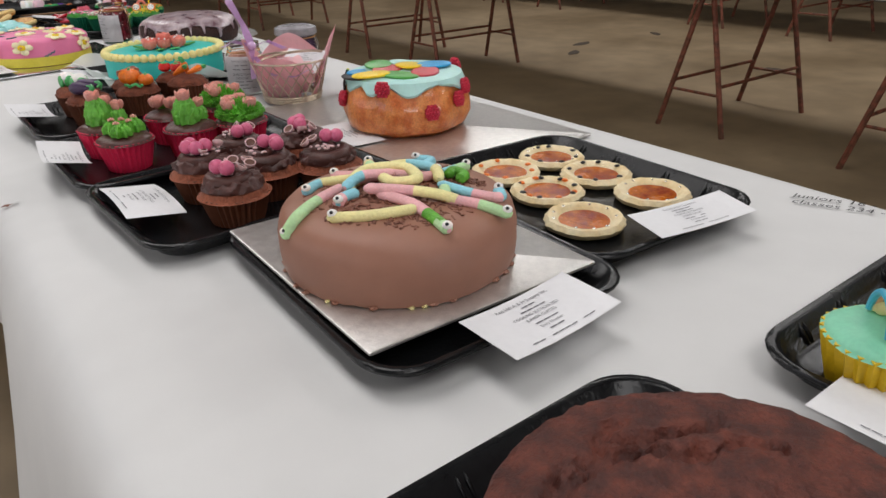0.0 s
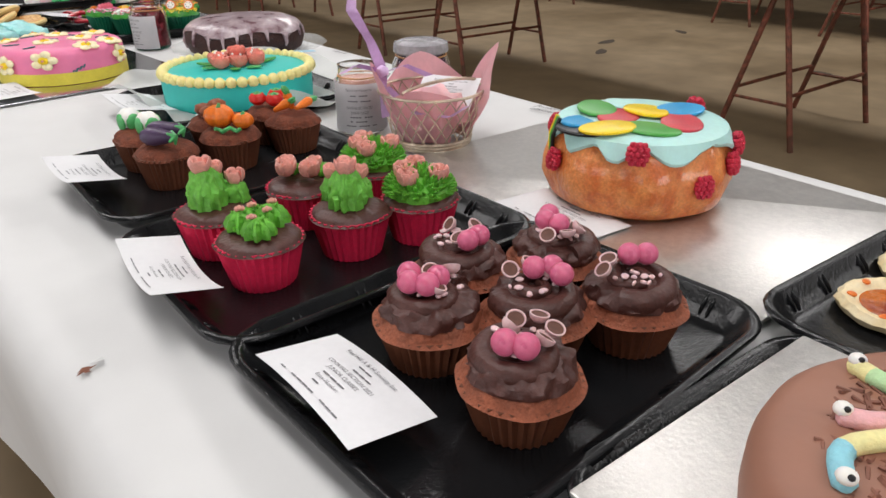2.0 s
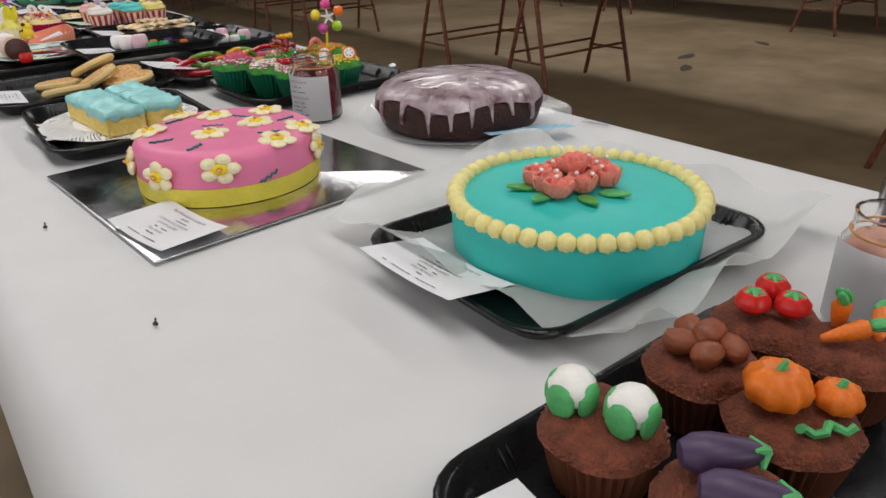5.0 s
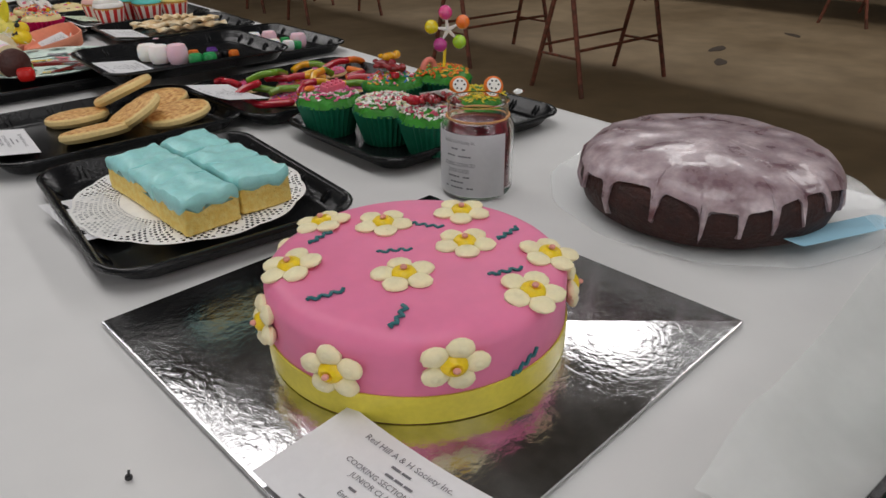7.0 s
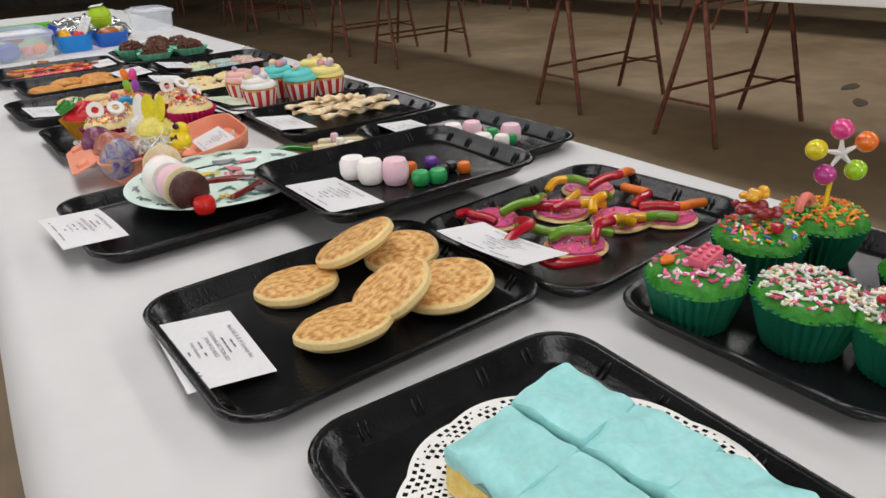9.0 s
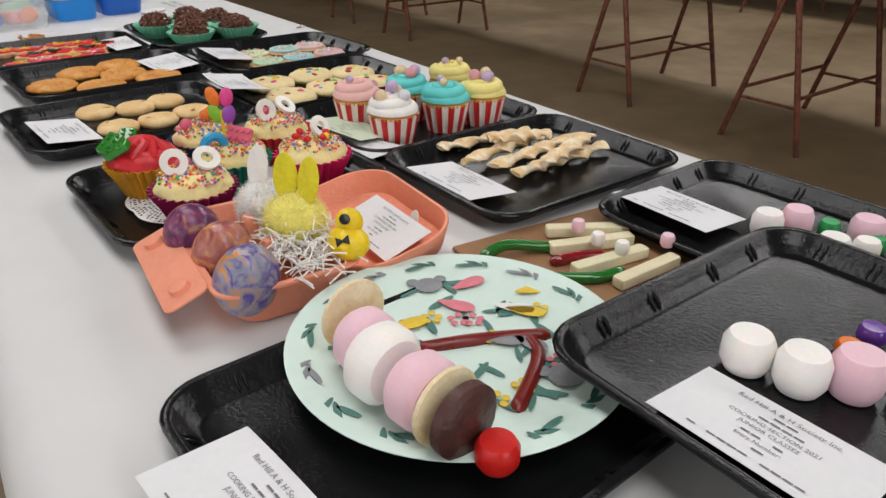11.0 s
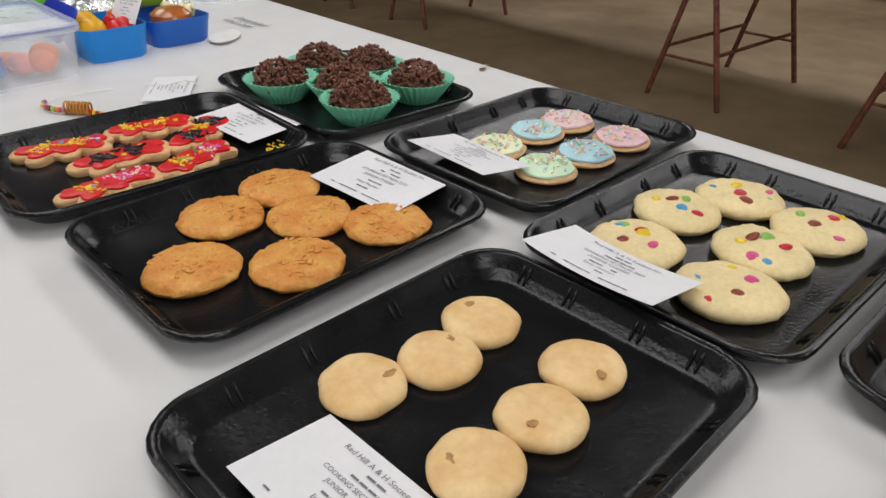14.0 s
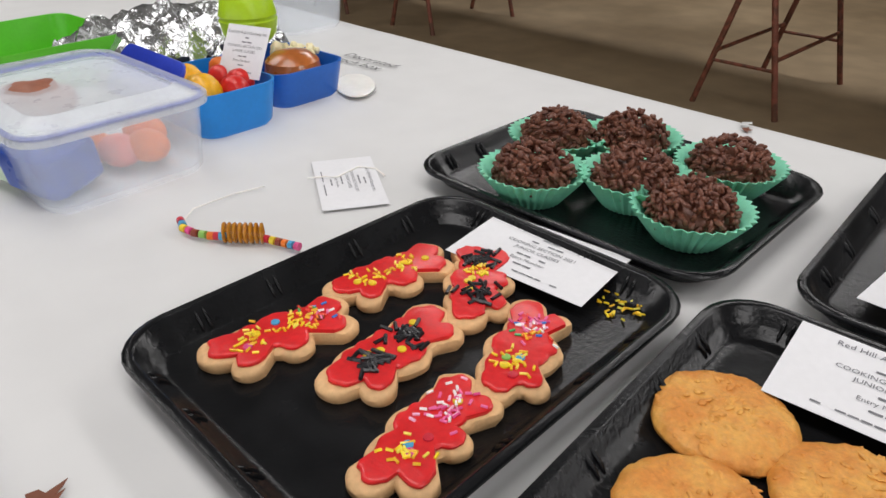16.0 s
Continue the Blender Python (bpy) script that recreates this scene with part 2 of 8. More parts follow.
TRESTLE = trestle(pose(3.08, 2.1, 0))
far_table(3.0, 1.55, 4.66, ())
copy_thing(TRESTLE, pose(2.92, 4.22, 0))
far_table(2.92, 4.68, 7.7, (5.15, 7.25))
far_table(2.92, 7.72, 10.75, (8.1, 10.4))
far_table(3.08, -1.6, 1.53, (1.15, -1.1))
for ty in (-2.6, 0.5, 3.6, 6.7, 9.8, 12.9):
    far_table(6.1, ty, ty + 3.05, (ty + 0.5, ty + 2.6))
far_table(2.92, 10.77, 13.8, (11.2, 13.4))

# ---- display table with paper cloth ----
def cloth():
    """One sheet over the table top: the flat top, rolled edges and hanging sides with soft folds."""
    bm = bmesh.new()
    ys = np.linspace(-0.9, 6.2, 143)
    prof = [(-0.036, -0.24), (-0.033, -0.17), (-0.03, -0.1), (-0.025, -0.05), (-0.018, -0.026), (-0.010, -0.011), (0.0, -0.003), (0.012, 0.0), (0.022, 0.0)]
    grid = []
    for y in ys:
        left = float(np.interp(y, (-1, 0.9, 1.45, 2.3, 6), (-0.30, -0.312, -0.362, -0.402, -0.402)))
        right = 0.425 - 0.012 * max(0.0, y - 0.5) + 0.006 * math.sin(y * 1.9)
        row = []
        for x, dz in prof:
            hang = max(0.0, -dz - 0.02)
            fold = 0.10 * hang * math.sin(y * 6.1 + 1.3) + 0.2 * hang * noise.noise((y * 2.1, x, 0.0))
            row.append((left + x + fold, dz))
        row += [(left + 0.05 + k / 17 * (right - left - 0.1), 0.0) for k in range(18)]
        row += [(right - 0.02, 0.0), (right - 0.008, -0.002), (right, -0.01), (right + 0.004, -0.04), (right + 0.008 + 0.01 * math.sin(y * 7), -0.15)]
        grid.append([bm.verts.new((x, y, TABLE - 0.0012 + dz + (0.0014 * noise.noise((x * 6, y * 4, 1.0)) if dz == 0 else 0))) for x, dz in row])
    for a, b in zip(grid, grid[1:]):
        for k in range(len(a) - 1):
            bm.faces.new((a[k], a[k + 1], b[k + 1], b[k]))
    ob = part("paper_tablecloth", bm, M_CLOTH)
    return place(ob, Matrix(), "white paper tablecloth pinned over the long display table", "tablecloth")


cloth()
core = thing("display_table", pose(0, 2.6, 0), "long display table under a white paper cloth", "table")
part("table_board", rbox(0.66, 7.0, 0.03, 0.006, m=Matrix.Translation((0.04, 0, 0.716))), M_TABLEWHITE, core)
for fy in (-0.3, 2.02, 4.3, 5.8):
    copy_thing(TRESTLE, pose(0.03, fy, 0.03))


# ---- foam trays ----
def foam_tray(L=0.304, W=0.238):
    loops = [rrect(L - 0.042, W - 0.042, 0.022, 0.0), rrect(L - 0.034, W - 0.034, 0.026, 0.0025), rrect(L - 0.012, W - 0.012, 0.034, 0.0165), rrect(L - 0.001, W - 0.001, 0.038, 0.0165),
             rrect(L, W, 0.038, 0.0185), rrect(L - 0.002, W - 0.002, 0.038, 0.0203), rrect(L - 0.009, W - 0.009, 0.036, 0.0206), rrect(L - 0.014, W - 0.014, 0.034, 0.0196),
             rrect(L - 0.024, W - 0.024, 0.030, 0.0105), rrect(L - 0.028, W - 0.028, 0.028, 0.0098), rrect(L - 0.036, W - 0.036, 0.026, 0.0048), rrect(L - 0.046, W - 0.046, 0.022, 0.0034)]
    t = thing("food_tray", Matrix(), "black foam tray", "tray", "black foam trays")
    part("tray_body", stack(loops), M_FOAM, t, smooth=50)
    for side, ln, off in ((0, L, W), (90, W, L), (180, L, W), (270, W, L)):
        for k in (-0.3, -0.12, 0.12, 0.3):
            m = Matrix.Rotation(radians(side), 4, "Z") @ Matrix.Translation((k * ln, off / 2 - 0.0125, 0.0105)) @ Matrix.Rotation(radians(48), 4, "X")
            bm = ball((-0.0028, 0, 0.0006), (0.0015, 0.0085, 0.0024), 8)
            part("rib", ball((0.0028, 0, 0.0006), (0.0015, 0.0085, 0.0024), 8, bm), M_FOAM, t, loc=m)
    return t


TRAYS = {}
TRAY = None


def tray(key, x, y, rot, label, z=TABLE, tip=0.0, lean=0.0):
    global TRAY
    m = pose(x, y, z + 0.001, tip, lean, rot)
    if TRAY is None:
        TRAY = place(foam_tray(), m, label, "tray", "black foam trays")
        TRAYS[key] = TRAY
    else:
        TRAYS[key] = tagged(copy_thing(TRAY, m), label)


FLOORZ = TABLE + 0.0046
tray("A", -0.139, 0.131, 91, "black foam tray under a plain chocolate cake")
tray("B", 0.202, 0.132, 1, "black foam tray holding rainbow cupcakes")
tray("C", -0.042, 0.508, 89, "black foam tray under a silver cake board")
tray("D", 0.187, 0.537, 88, "black foam tray holding jam tarts")
tray("F", -0.078, 0.775, 4, "black foam tray holding chocolate malt-ball cupcakes")
tray("G", -0.09, 0.985, 2, "black foam tray holding cactus cupcakes")
tray("H", -0.09, 1.235, 1, "black foam tray holding vegetable-patch cupcakes")
tray("I", 0.048, 1.517, 0, "black foam tray under a turquoise cake on paper")
tray("J", -0.155, 2.245, 89, "black foam tray holding blue-iced slice on a doily")
tray("K", -0.155, 2.55, 3, "black foam tray holding golden pikelets")
tray("L", 0.18, 2.29, 3, "black foam tray holding green-iced novelty cupcakes")
tray("M", 0.14, 2.545, 6, "black foam tray holding pink biscuits with jelly snakes")
tray("P", -0.178, 2.905, 3, "black foam tray under a patterned paper plate")
tray("N", 0.036, 2.775, 1, "black foam tray with a sweets caterpillar, propped on its neighbours", z=TABLE + 0.0285)
tray("O", 0.24, 2.915, 93, "black foam tray with a marshmallow and jelly figure")
tray("R", -0.148, 3.354, 3, "black foam tray holding sprinkle cupcakes on a doily")
tray("S", 0.17, 3.20, 1, "black foam tray holding pastry twists")
tray("T", 0.16, 3.437, 2, "black foam tray holding striped-case cupcakes")
tray("U", -0.177, 3.672, 4, "black foam tray holding six pale biscuits")
tray("V", 0.134, 3.684, 2, "black foam tray holding six smartie biscuits")
tray("W", -0.143, 3.945, 4, "black foam tray holding six oat biscuits")
tray("X", 0.175, 3.934, 4, "black foam tray holding six pastel-iced biscuits")
tray("Y", -0.176, 4.195, 1, "black foam tray holding red-iced bone biscuits")
tray("Z", 0.105, 4.232, 91, "black foam tray holding chocolate crackles")


# ---- shared food materials ----
def island_mat(name, colours, rough=0.4):
    """Each loose piece of the mesh takes one of the colours."""
    m = bpy.data.materials.new(name)
    m.use_nodes = True
    nt = m.node_tree
    g, ramp = nt.nodes.new("ShaderNodeNewGeometry"), nt.nodes.new("ShaderNodeValToRGB")
    ramp.color_ramp.interpolation = "CONSTANT"
    n = len(colours)
    while len(ramp.color_ramp.elements) < n:
        ramp.color_ramp.elements.new(0.5)
    for i, c in enumerate(colours):
        ramp.color_ramp.elements[i].position = i / n
        ramp.color_ramp.elements[i].color = (*srgb(c), 1)
    nt.links.new(g.outputs["Random Per Island"], ramp.inputs["Fac"])
    b = nt.nodes["Principled BSDF"]
    nt.links.new(ramp.outputs["Color"], b.inputs["Base Color"])
    b.inputs["Roughness"].default_value = rough
    return m


def candy(name, colour, rough=0.35, **k):
    return mat(name, colour, rough, vary=k.pop("vary", 0.12), scale=k.pop("scale", 60), sss=k.pop("sss", 0.15), **k)


M_SPRINKLE = island_mat("rainbow_sprinkles", ["E8452F", "F3C33A", "3FA65A", "3C79C9", "F2F0EA", "E979A8", "F08A2C"])
M_SILVERMIX = island_mat("silver_sprinkles", ["F4F2EC", "C9C6BE", "EDE3B8", "D85A78", "F6F6F2"])
M_FLORAL = island_mat("pink_flower_sprinkles", ["E96AA0", "F3B2CC", "F5F1EC", "D94A86"])
M_ORANGEMIX = island_mat("orange_green_sprinkles", ["F0862B", "F5B63A", "EE6D2A", "56B04A"])
M_YELLOWMIX = island_mat("yellow_sprinkles", ["F4D62C", "F0E05A", "E8B51F"])
M_CHOC = mat("dark_chocolate_icing", "52302A", 0.42, vary=0.25, scale=70, bump=0.5, bump_scale=160)
M_CHOCCAKE = mat("brown_chocolate_sponge", "9C583E", 0.75, vary=0.3, scale=90, bump=0.8, bump_scale=260)
M_COCOA = mat("cocoa_crumb", "824630", 0.85, vary=0.4, scale=120, bump=1.0, bump_scale=420)
M_MUD = mat("cracked_mud_cake", "6A3426", 0.62, vary=0.4, scale=70, second="451F17", bump=1.0, bump_scale=260, detail=7)
M_DARKCAKE = mat("dark_chocolate_cake", "3A1A13", 0.6, vary=0.4, scale=60, second="2A110D", bump=1.0, bump_scale=200)
M_BROWNCASE = mat("brown_paper_case", "6A3C26", 0.6, vary=0.2, scale=50)
M_REDCASE = mat("cerise_paper_case", "DE2650", 0.55, vary=0.15, scale=50)
M_GREEN = candy("green_piped_icing", "70BC45", 0.5, vary=0.3, bump=0.4, bump_scale=240)
M_GREEN2 = candy("leaf_green_icing", "68B638", 0.5, vary=0.35, bump=0.6, bump_scale=200)
M_ROSE = candy("peach_pink_icing", "E6A093", 0.5, vary=0.2)
M_PINKBALL = candy("pink_malt_ball", "D4688A", 0.3)
M_MALT = mat("malt_chocolate_inside", "6E4638", 0.6, vary=0.3)
M_PALEPINK = candy("pale_pink_shell", "E7C3C4", 0.4)
M_WHITE = candy("white_sugar", "F1EEE8", 0.45, vary=0.06)
M_BLACK = mat("black_sweet", "17161A", 0.35, vary=0.2)
M_ORANGE = candy("orange_marzipan", "EC7A22", 0.4, vary=0.18)
M_PURPLE = candy("aubergine_marzipan", "4D3A58", 0.4, vary=0.2)
M_TOMATO = candy("tomato_red", "D3241E", 0.35)
M_LEAF = candy("mint_leaf_green", "57B36B", 0.45, vary=0.2)
M_POTATO = candy("russet_marzipan", "8E4B2C", 0.45, vary=0.25)
M_MILKFOND = mat("milk_chocolate_fondant", "9A6D5A", 0.5, vary=0.08, scale=9, bump=0.12, bump_scale=40, sss=0.05)
M_SHAVE = mat("chocolate_shavings", "8A5A49", 0.6, vary=0.3)
M_WY, M_WP, M_WB, M_WG = candy("worm_yellow", "EFE5A4", 0.65, bump=0.3, bump_scale=500), candy("worm_pink", "ECB3B6", 0.65, bump=0.3, bump_scale=500), candy("worm_blue", "93D2E0", 0.65, bump=0.3, bump_scale=500), candy("worm_green", "BADFA8", 0.65, bump=0.3, bump_scale=500)
M_SILVER = mat("silver_cake_board", (0.72, 0.70, 0.67), 0.36, 0.85, vary=0.12, scale=160, bump=0.09, bump_scale=300)
M_FOIL = mat("mirror_cake_board", (0.72, 0.72, 0.73), 0.16, 1.0, vary=0.2, scale=16, bump=0.14, bump_scale=170)
M_PASTRY = mat("pale_pastry", "EEDFBA", 0.6, vary=0.12, scale=50, second="E2C894", bump=0.5, bump_scale=120)
M_TWIST = mat("baked_flaky_pastry", "DDB06A", 0.55, vary=0.15, scale=70, second="F3E6C8", mix=0.7, bump=0.7, bump_scale=150)
M_JAM = mat("amber_jam", "B8620E", 0.24, vary=0.35, scale=60, second="84300A", spec=0.16, bump=0.25, bump_scale=120)
M_BUN = mat("glazed_orange_sponge", "E08E4E", 0.38, vary=0.3, scale=60, second="C4642C", bump=0.8, bump_scale=170, coat=0.3, detail=7)
M_AQUA = candy("aqua_icing", "B7E2DC", 0.45, vary=0.06, scale=30, bump=0.3, bump_scale=90)
M_BLUE, M_YELLOW, M_GRN, M_CRIM = candy("blue_fondant", "2F9BD0"), candy("yellow_fondant", "F2CF1E"), candy("green_fondant", "54A24B"), candy("crimson_fondant", "C73C48")
M_BERRY = candy("raspberry_sweet", "CB2B45", 0.5, bump=0.9, bump_scale=420)
M_TURQ = candy("turquoise_fondant", "2FBFB6", 0.5, vary=0.05, scale=12)
M_PIPE = candy("yellow_butter_icing", "F0E49A", 0.5, vary=0.08)
M_CORAL = candy("coral_icing_flowers", "F08A7A", 0.5, vary=0.2)
M_PINK = candy("pink_fondant", "E97FA6", 0.45, vary=0.06, scale=10, bump=0.06, bump_scale=60)
M_RIBBON = mat("yellow_satin_ribbon", "E2D24C", 0.35, vary=0.08)
M_LILAC = mat("lilac_satin_ribbon", "D9B4DF", 0.3, vary=0.12, sheen=0.3)
M_TEALPIPE = candy("teal_piped_squiggle", "256E73", 0.4)
M_GLAZE = candy("pink_water_icing", "C8B8BC", 0.3, vary=0.2, scale=34, second="6A4C54", mix=0.75, coat=0.3, detail=6, bump=0.3, bump_scale=70)
M_BUTTER = candy("cream_butter_icing", "F0DF9E", 0.5, vary=0.1, bump=0.4, bump_scale=120)
M_CREAM = candy("cream_flower_icing", "F2E6BC", 0.5, vary=0.06)
M_SPONGE = mat("yellow_sponge", "F8E08A", 0.75, vary=0.1, scale=150, bump=0.6, bump_scale=380, second="F0CC68")
M_BLUEICE = candy("blue_slice_icing", "A2E0DE", 0.4, vary=0.1, scale=35, bump=0.35, bump_scale=70)
M_PAPERWHITE = mat("white_baking_paper", "EEF0EE", 0.4, vary=0.04, scale=12, bump=0.3, bump_scale=30)
M_GREASE = mat("greaseproof_paper", "EEF0EE", 0.35, vary=0.04, scale=12, bump=0.3, bump_scale=30, alpha=0.62)
M_PIKE = mat("golden_pikelet", "B87432", 0.5, vary=0.15, scale=135, second="E9C07A", mix=0.5, detail=3.5, bump=0.5, bump_scale=150)
M_PIKESIDE = mat("pale_pikelet_side", "EBCF8F", 0.65, vary=0.12, scale=60)
M_BISCUIT = mat("pale_biscuit", "EACB94", 0.6, vary=0.1, scale=34, second="DDB57A", bump=0.3, bump_scale=110)
M_OAT = mat("golden_oat_biscuit", "D08638", 0.46, vary=0.2, scale=55, second="DCA24E", bump=0.7, bump_scale=150, detail=5)
M_SHORT = mat("shortbread_edge", "E2B683", 0.65, vary=0.15, scale=40, bump=0.4, bump_scale=150)
M_REDICE = candy("red_glace_icing", "DC2226", 0.35, vary=0.15, scale=40, bump=0.4, bump_scale=60, coat=0.1)
M_CRACKLE = mat("chocolate_rice_bubbles", "5A3326", 0.42, vary=0.35, scale=100, second="744836")
M_MINTCASE = mat("mint_paper_case", "80D6B2", 0.5, vary=0.1, scale=40, sss=0.1)
M_DOILY = mat("white_paper_doily", "F0EFEC", 0.65, vary=0.04, scale=40)
M_CORALCARD = mat("coral_moulded_pulp", "F09C7E", 0.8, vary=0.06, scale=25, bump=0.25, bump_scale=260)
M_GLASS = mat("clear_glass", (0.97, 0.98, 0.98), 0.04, vary=0.0, glass=1.0, ior=1.2)
M_CLEAR = mat("clear_plastic_tub", (0.72, 0.76, 0.8), 0.14, vary=0.04, alpha=0.26)
M_CLEARLID = mat("cloudy_plastic_lid", (0.68, 0.71, 0.74), 0.3, vary=0.06, alpha=0.48)
M_GUMRED, M_GUMYEL, M_GUMGRN, M_GUMDKG = (candy("red_jelly", "B3182B", 0.18, coat=0.6, sss=0.3), candy("yellow_jelly", "E3A91B", 0.18, coat=0.6, sss=0.3), candy("green_jelly", "6E9A2A", 0.18, coat=0.6, sss=0.3), candy("dark_green_jelly", "2E7A2E", 0.18, coat=0.6, sss=0.3))


# ---- shared food shapes ----
def spow(m, ob):
    ob.matrix_basis = m
    return ob


def case_bm(rb, rt, h, flutes=30, amp=0.02, lip=0.0):
    """A fluted paper case, with a folded inner wall."""
    def wob(a, i):
        return 1 + (amp * (1.5 if i in (2, 3) else 1) * math.cos(flutes * a) if i else 0)
    return lathe([(0, 0.0003), (rb, 0.0003), ((rb + rt) / 2, h * 0.5), (rt + lip, h), (rt + lip - 0.0015, h), ((rb + rt) / 2 - 0.002, h * 0.5)], flutes * 2, wob)


def dome_bm(r, z0, h, rough=0.0, seed=0.0, seg=40, rim=0.0, freq=55.0, flat=0.5, belly=0.0):
    """A rough dome of radius r from z0 up."""
    bm = bmesh.new()
    prof = [(0.7 * r, z0 - 0.004), (r * (1 + belly), z0)]
    for i in range(1, 9):
        a = i / 9 * math.pi / 2
        prof.append((r * math.cos(a) ** flat, z0 + h * math.sin(a)))
    prof.append((0, z0 + h))
    lathe(prof, seg, None, bm)
    if rough:
        for v in bm.verts:
            d = noise.noise(v.co * freq + Vector((seed, seed * 2, 0))) + 0.5 * noise.noise(v.co * freq * 2.3 + Vector((0, seed, 0)))
            v.co += rough * d * Vector((v.co.x, v.co.y, v.co.z - z0 + 0.01)).normalized()
    return bm


def swirl_bm(r, z0, h, turns=2.2, thick=None, seg=10):
    """Piped icing: a rope coiling up to a point."""
    n, pts, rad = 46, [], []
    thick = thick or r * 0.42
    for i in range(n):
        f = i / (n - 1)
        a, q = f * turns * math.tau, (r - thick * 0.8) * (1 - f) ** 0.8
        pts.append((q * math.cos(a), q * math.sin(a), z0 + thick * 0.5 + h * f))
        rad.append(thick * (1 - 0.62 * f))
    return tube(pts, rad, seg)


def on_dome(r, z0, h, flat=0.5, lift=0.0006):
    """Height of dome_bm's surface at a radius."""
    return lambda q: z0 + h * math.sqrt(max(0.0, 1 - min(1.0, q / r) ** (2 / flat))) + lift


def sprinkle_bm(rng, n, r, zf, length=0.0035, thick=0.0008, bm=None):
    """Loose sugar strands lying over a dome whose height is zf(radius)."""
    bm = bm or bmesh.new()
    for _ in range(n):
        q, a, b = r * math.sqrt(rng.random()), rng.uniform(0, math.tau), rng.uniform(0, math.tau)
        c = Vector((q * math.cos(a), q * math.sin(a), zf(q) + thick * 0.6))
        d = Vector((math.cos(b), math.sin(b), rng.uniform(-0.5, 0.5))) * length / 2
        tube([c - d, c + d], thick, 5, bm)
    return bm


def rose(parent, c, r, material, rng, n=6, name="icing_flower"):
    """A piped flower of thin overlapping petals, open outside and upright within."""
    bm = bmesh.new()
    for count, out, lean, tall in ((3, 0.24, 4, 0.46), (n, 0.56, 14, 0.5)):
        for i in range(count):
            a = math.tau * i / count + rng.uniform(-0.25, 0.25)
            m = Matrix.Translation(c) @ Matrix.Rotation(a, 4, "Z") @ Matrix.Translation((r * out, 0, r * 0.36)) @ Matrix.Rotation(radians(lean + rng.uniform(-8, 8)), 4, "Y")
            ball((0, 0, 0), (r * 0.13, r * (0.56 if count > 3 else 0.36), r * tall), 12, bm, m, 0.22, i + count)
    ball((c[0], c[1], c[2] + r * 0.1), r * 0.42, 8, bm)
    return part(name, bm, material, parent)


def cupcake(m, label, group, case, cake, rb=0.025, rt=0.034, h=0.04, dome=0.012, flutes=30, amp=0.02, belly=0.04, lip=0.0, rough=0.002, seed=1.0):
    t = thing("cupcake", m, label, "cupcake", group)
    part("paper_case", case_bm(rb, rt, h, flutes, amp * 1.5, lip), case, t, smooth=22)
    part("cake", dome_bm(rt * 0.99, h * 0.95, dome, rough, seed, belly=belly), cake, t)
    return t


def dots(name, pts, r, material, parent, squash=1.0, bumpy=0.0):
    for p in pts:
        part(name, ball((0, 0, 0), (r, r, r * squash), 14, bumpy=bumpy, seed=p[0] * 100), material, parent, loc=pose(*p))


# ---- entry cards ----
PRINT = {}


def bend(v, curl, w):
    return Vector((v.x, v.y, v.z + curl * ((v.x / (w / 2)) ** 2)))


def text_bm(lines, bars, w, h):
    """Print on a card: readable lines as letters, the rest as bars, top line first."""
    bm = bmesh.new()
    for body, y, size in lines:
        cu = bpy.data.curves.new("print", "FONT")
        cu.body, cu.size, cu.align_x = body, size, "CENTER"
        cu.resolution_u = 2
        ob = bpy.data.objects.new("print", cu)
        me = bpy.data.meshes.new_from_object(ob)
        me.transform(Matrix.Translation((0, y, 0.0004)))
        bm.from_mesh(me)
        bpy.data.objects.remove(ob)
        bpy.data.meshes.remove(me)
        bpy.data.curves.remove(cu)
    for y, ln, x, th in bars:
        n = max(2, int(ln / 0.006))
        for i in range(n):
            if (i * 7 + int(y * 1e4)) % 5 == 0:
                continue
            x0, x1 = x - ln / 2 + ln * i / n, x - ln / 2 + ln * (i + 0.86) / n
            bm.faces.new([bm.verts.new(p) for p in ((x0, y, 0.0004), (x1, y, 0.0004), (x1, y + th, 0.0004), (x0, y + th, 0.0004))])
    return bm


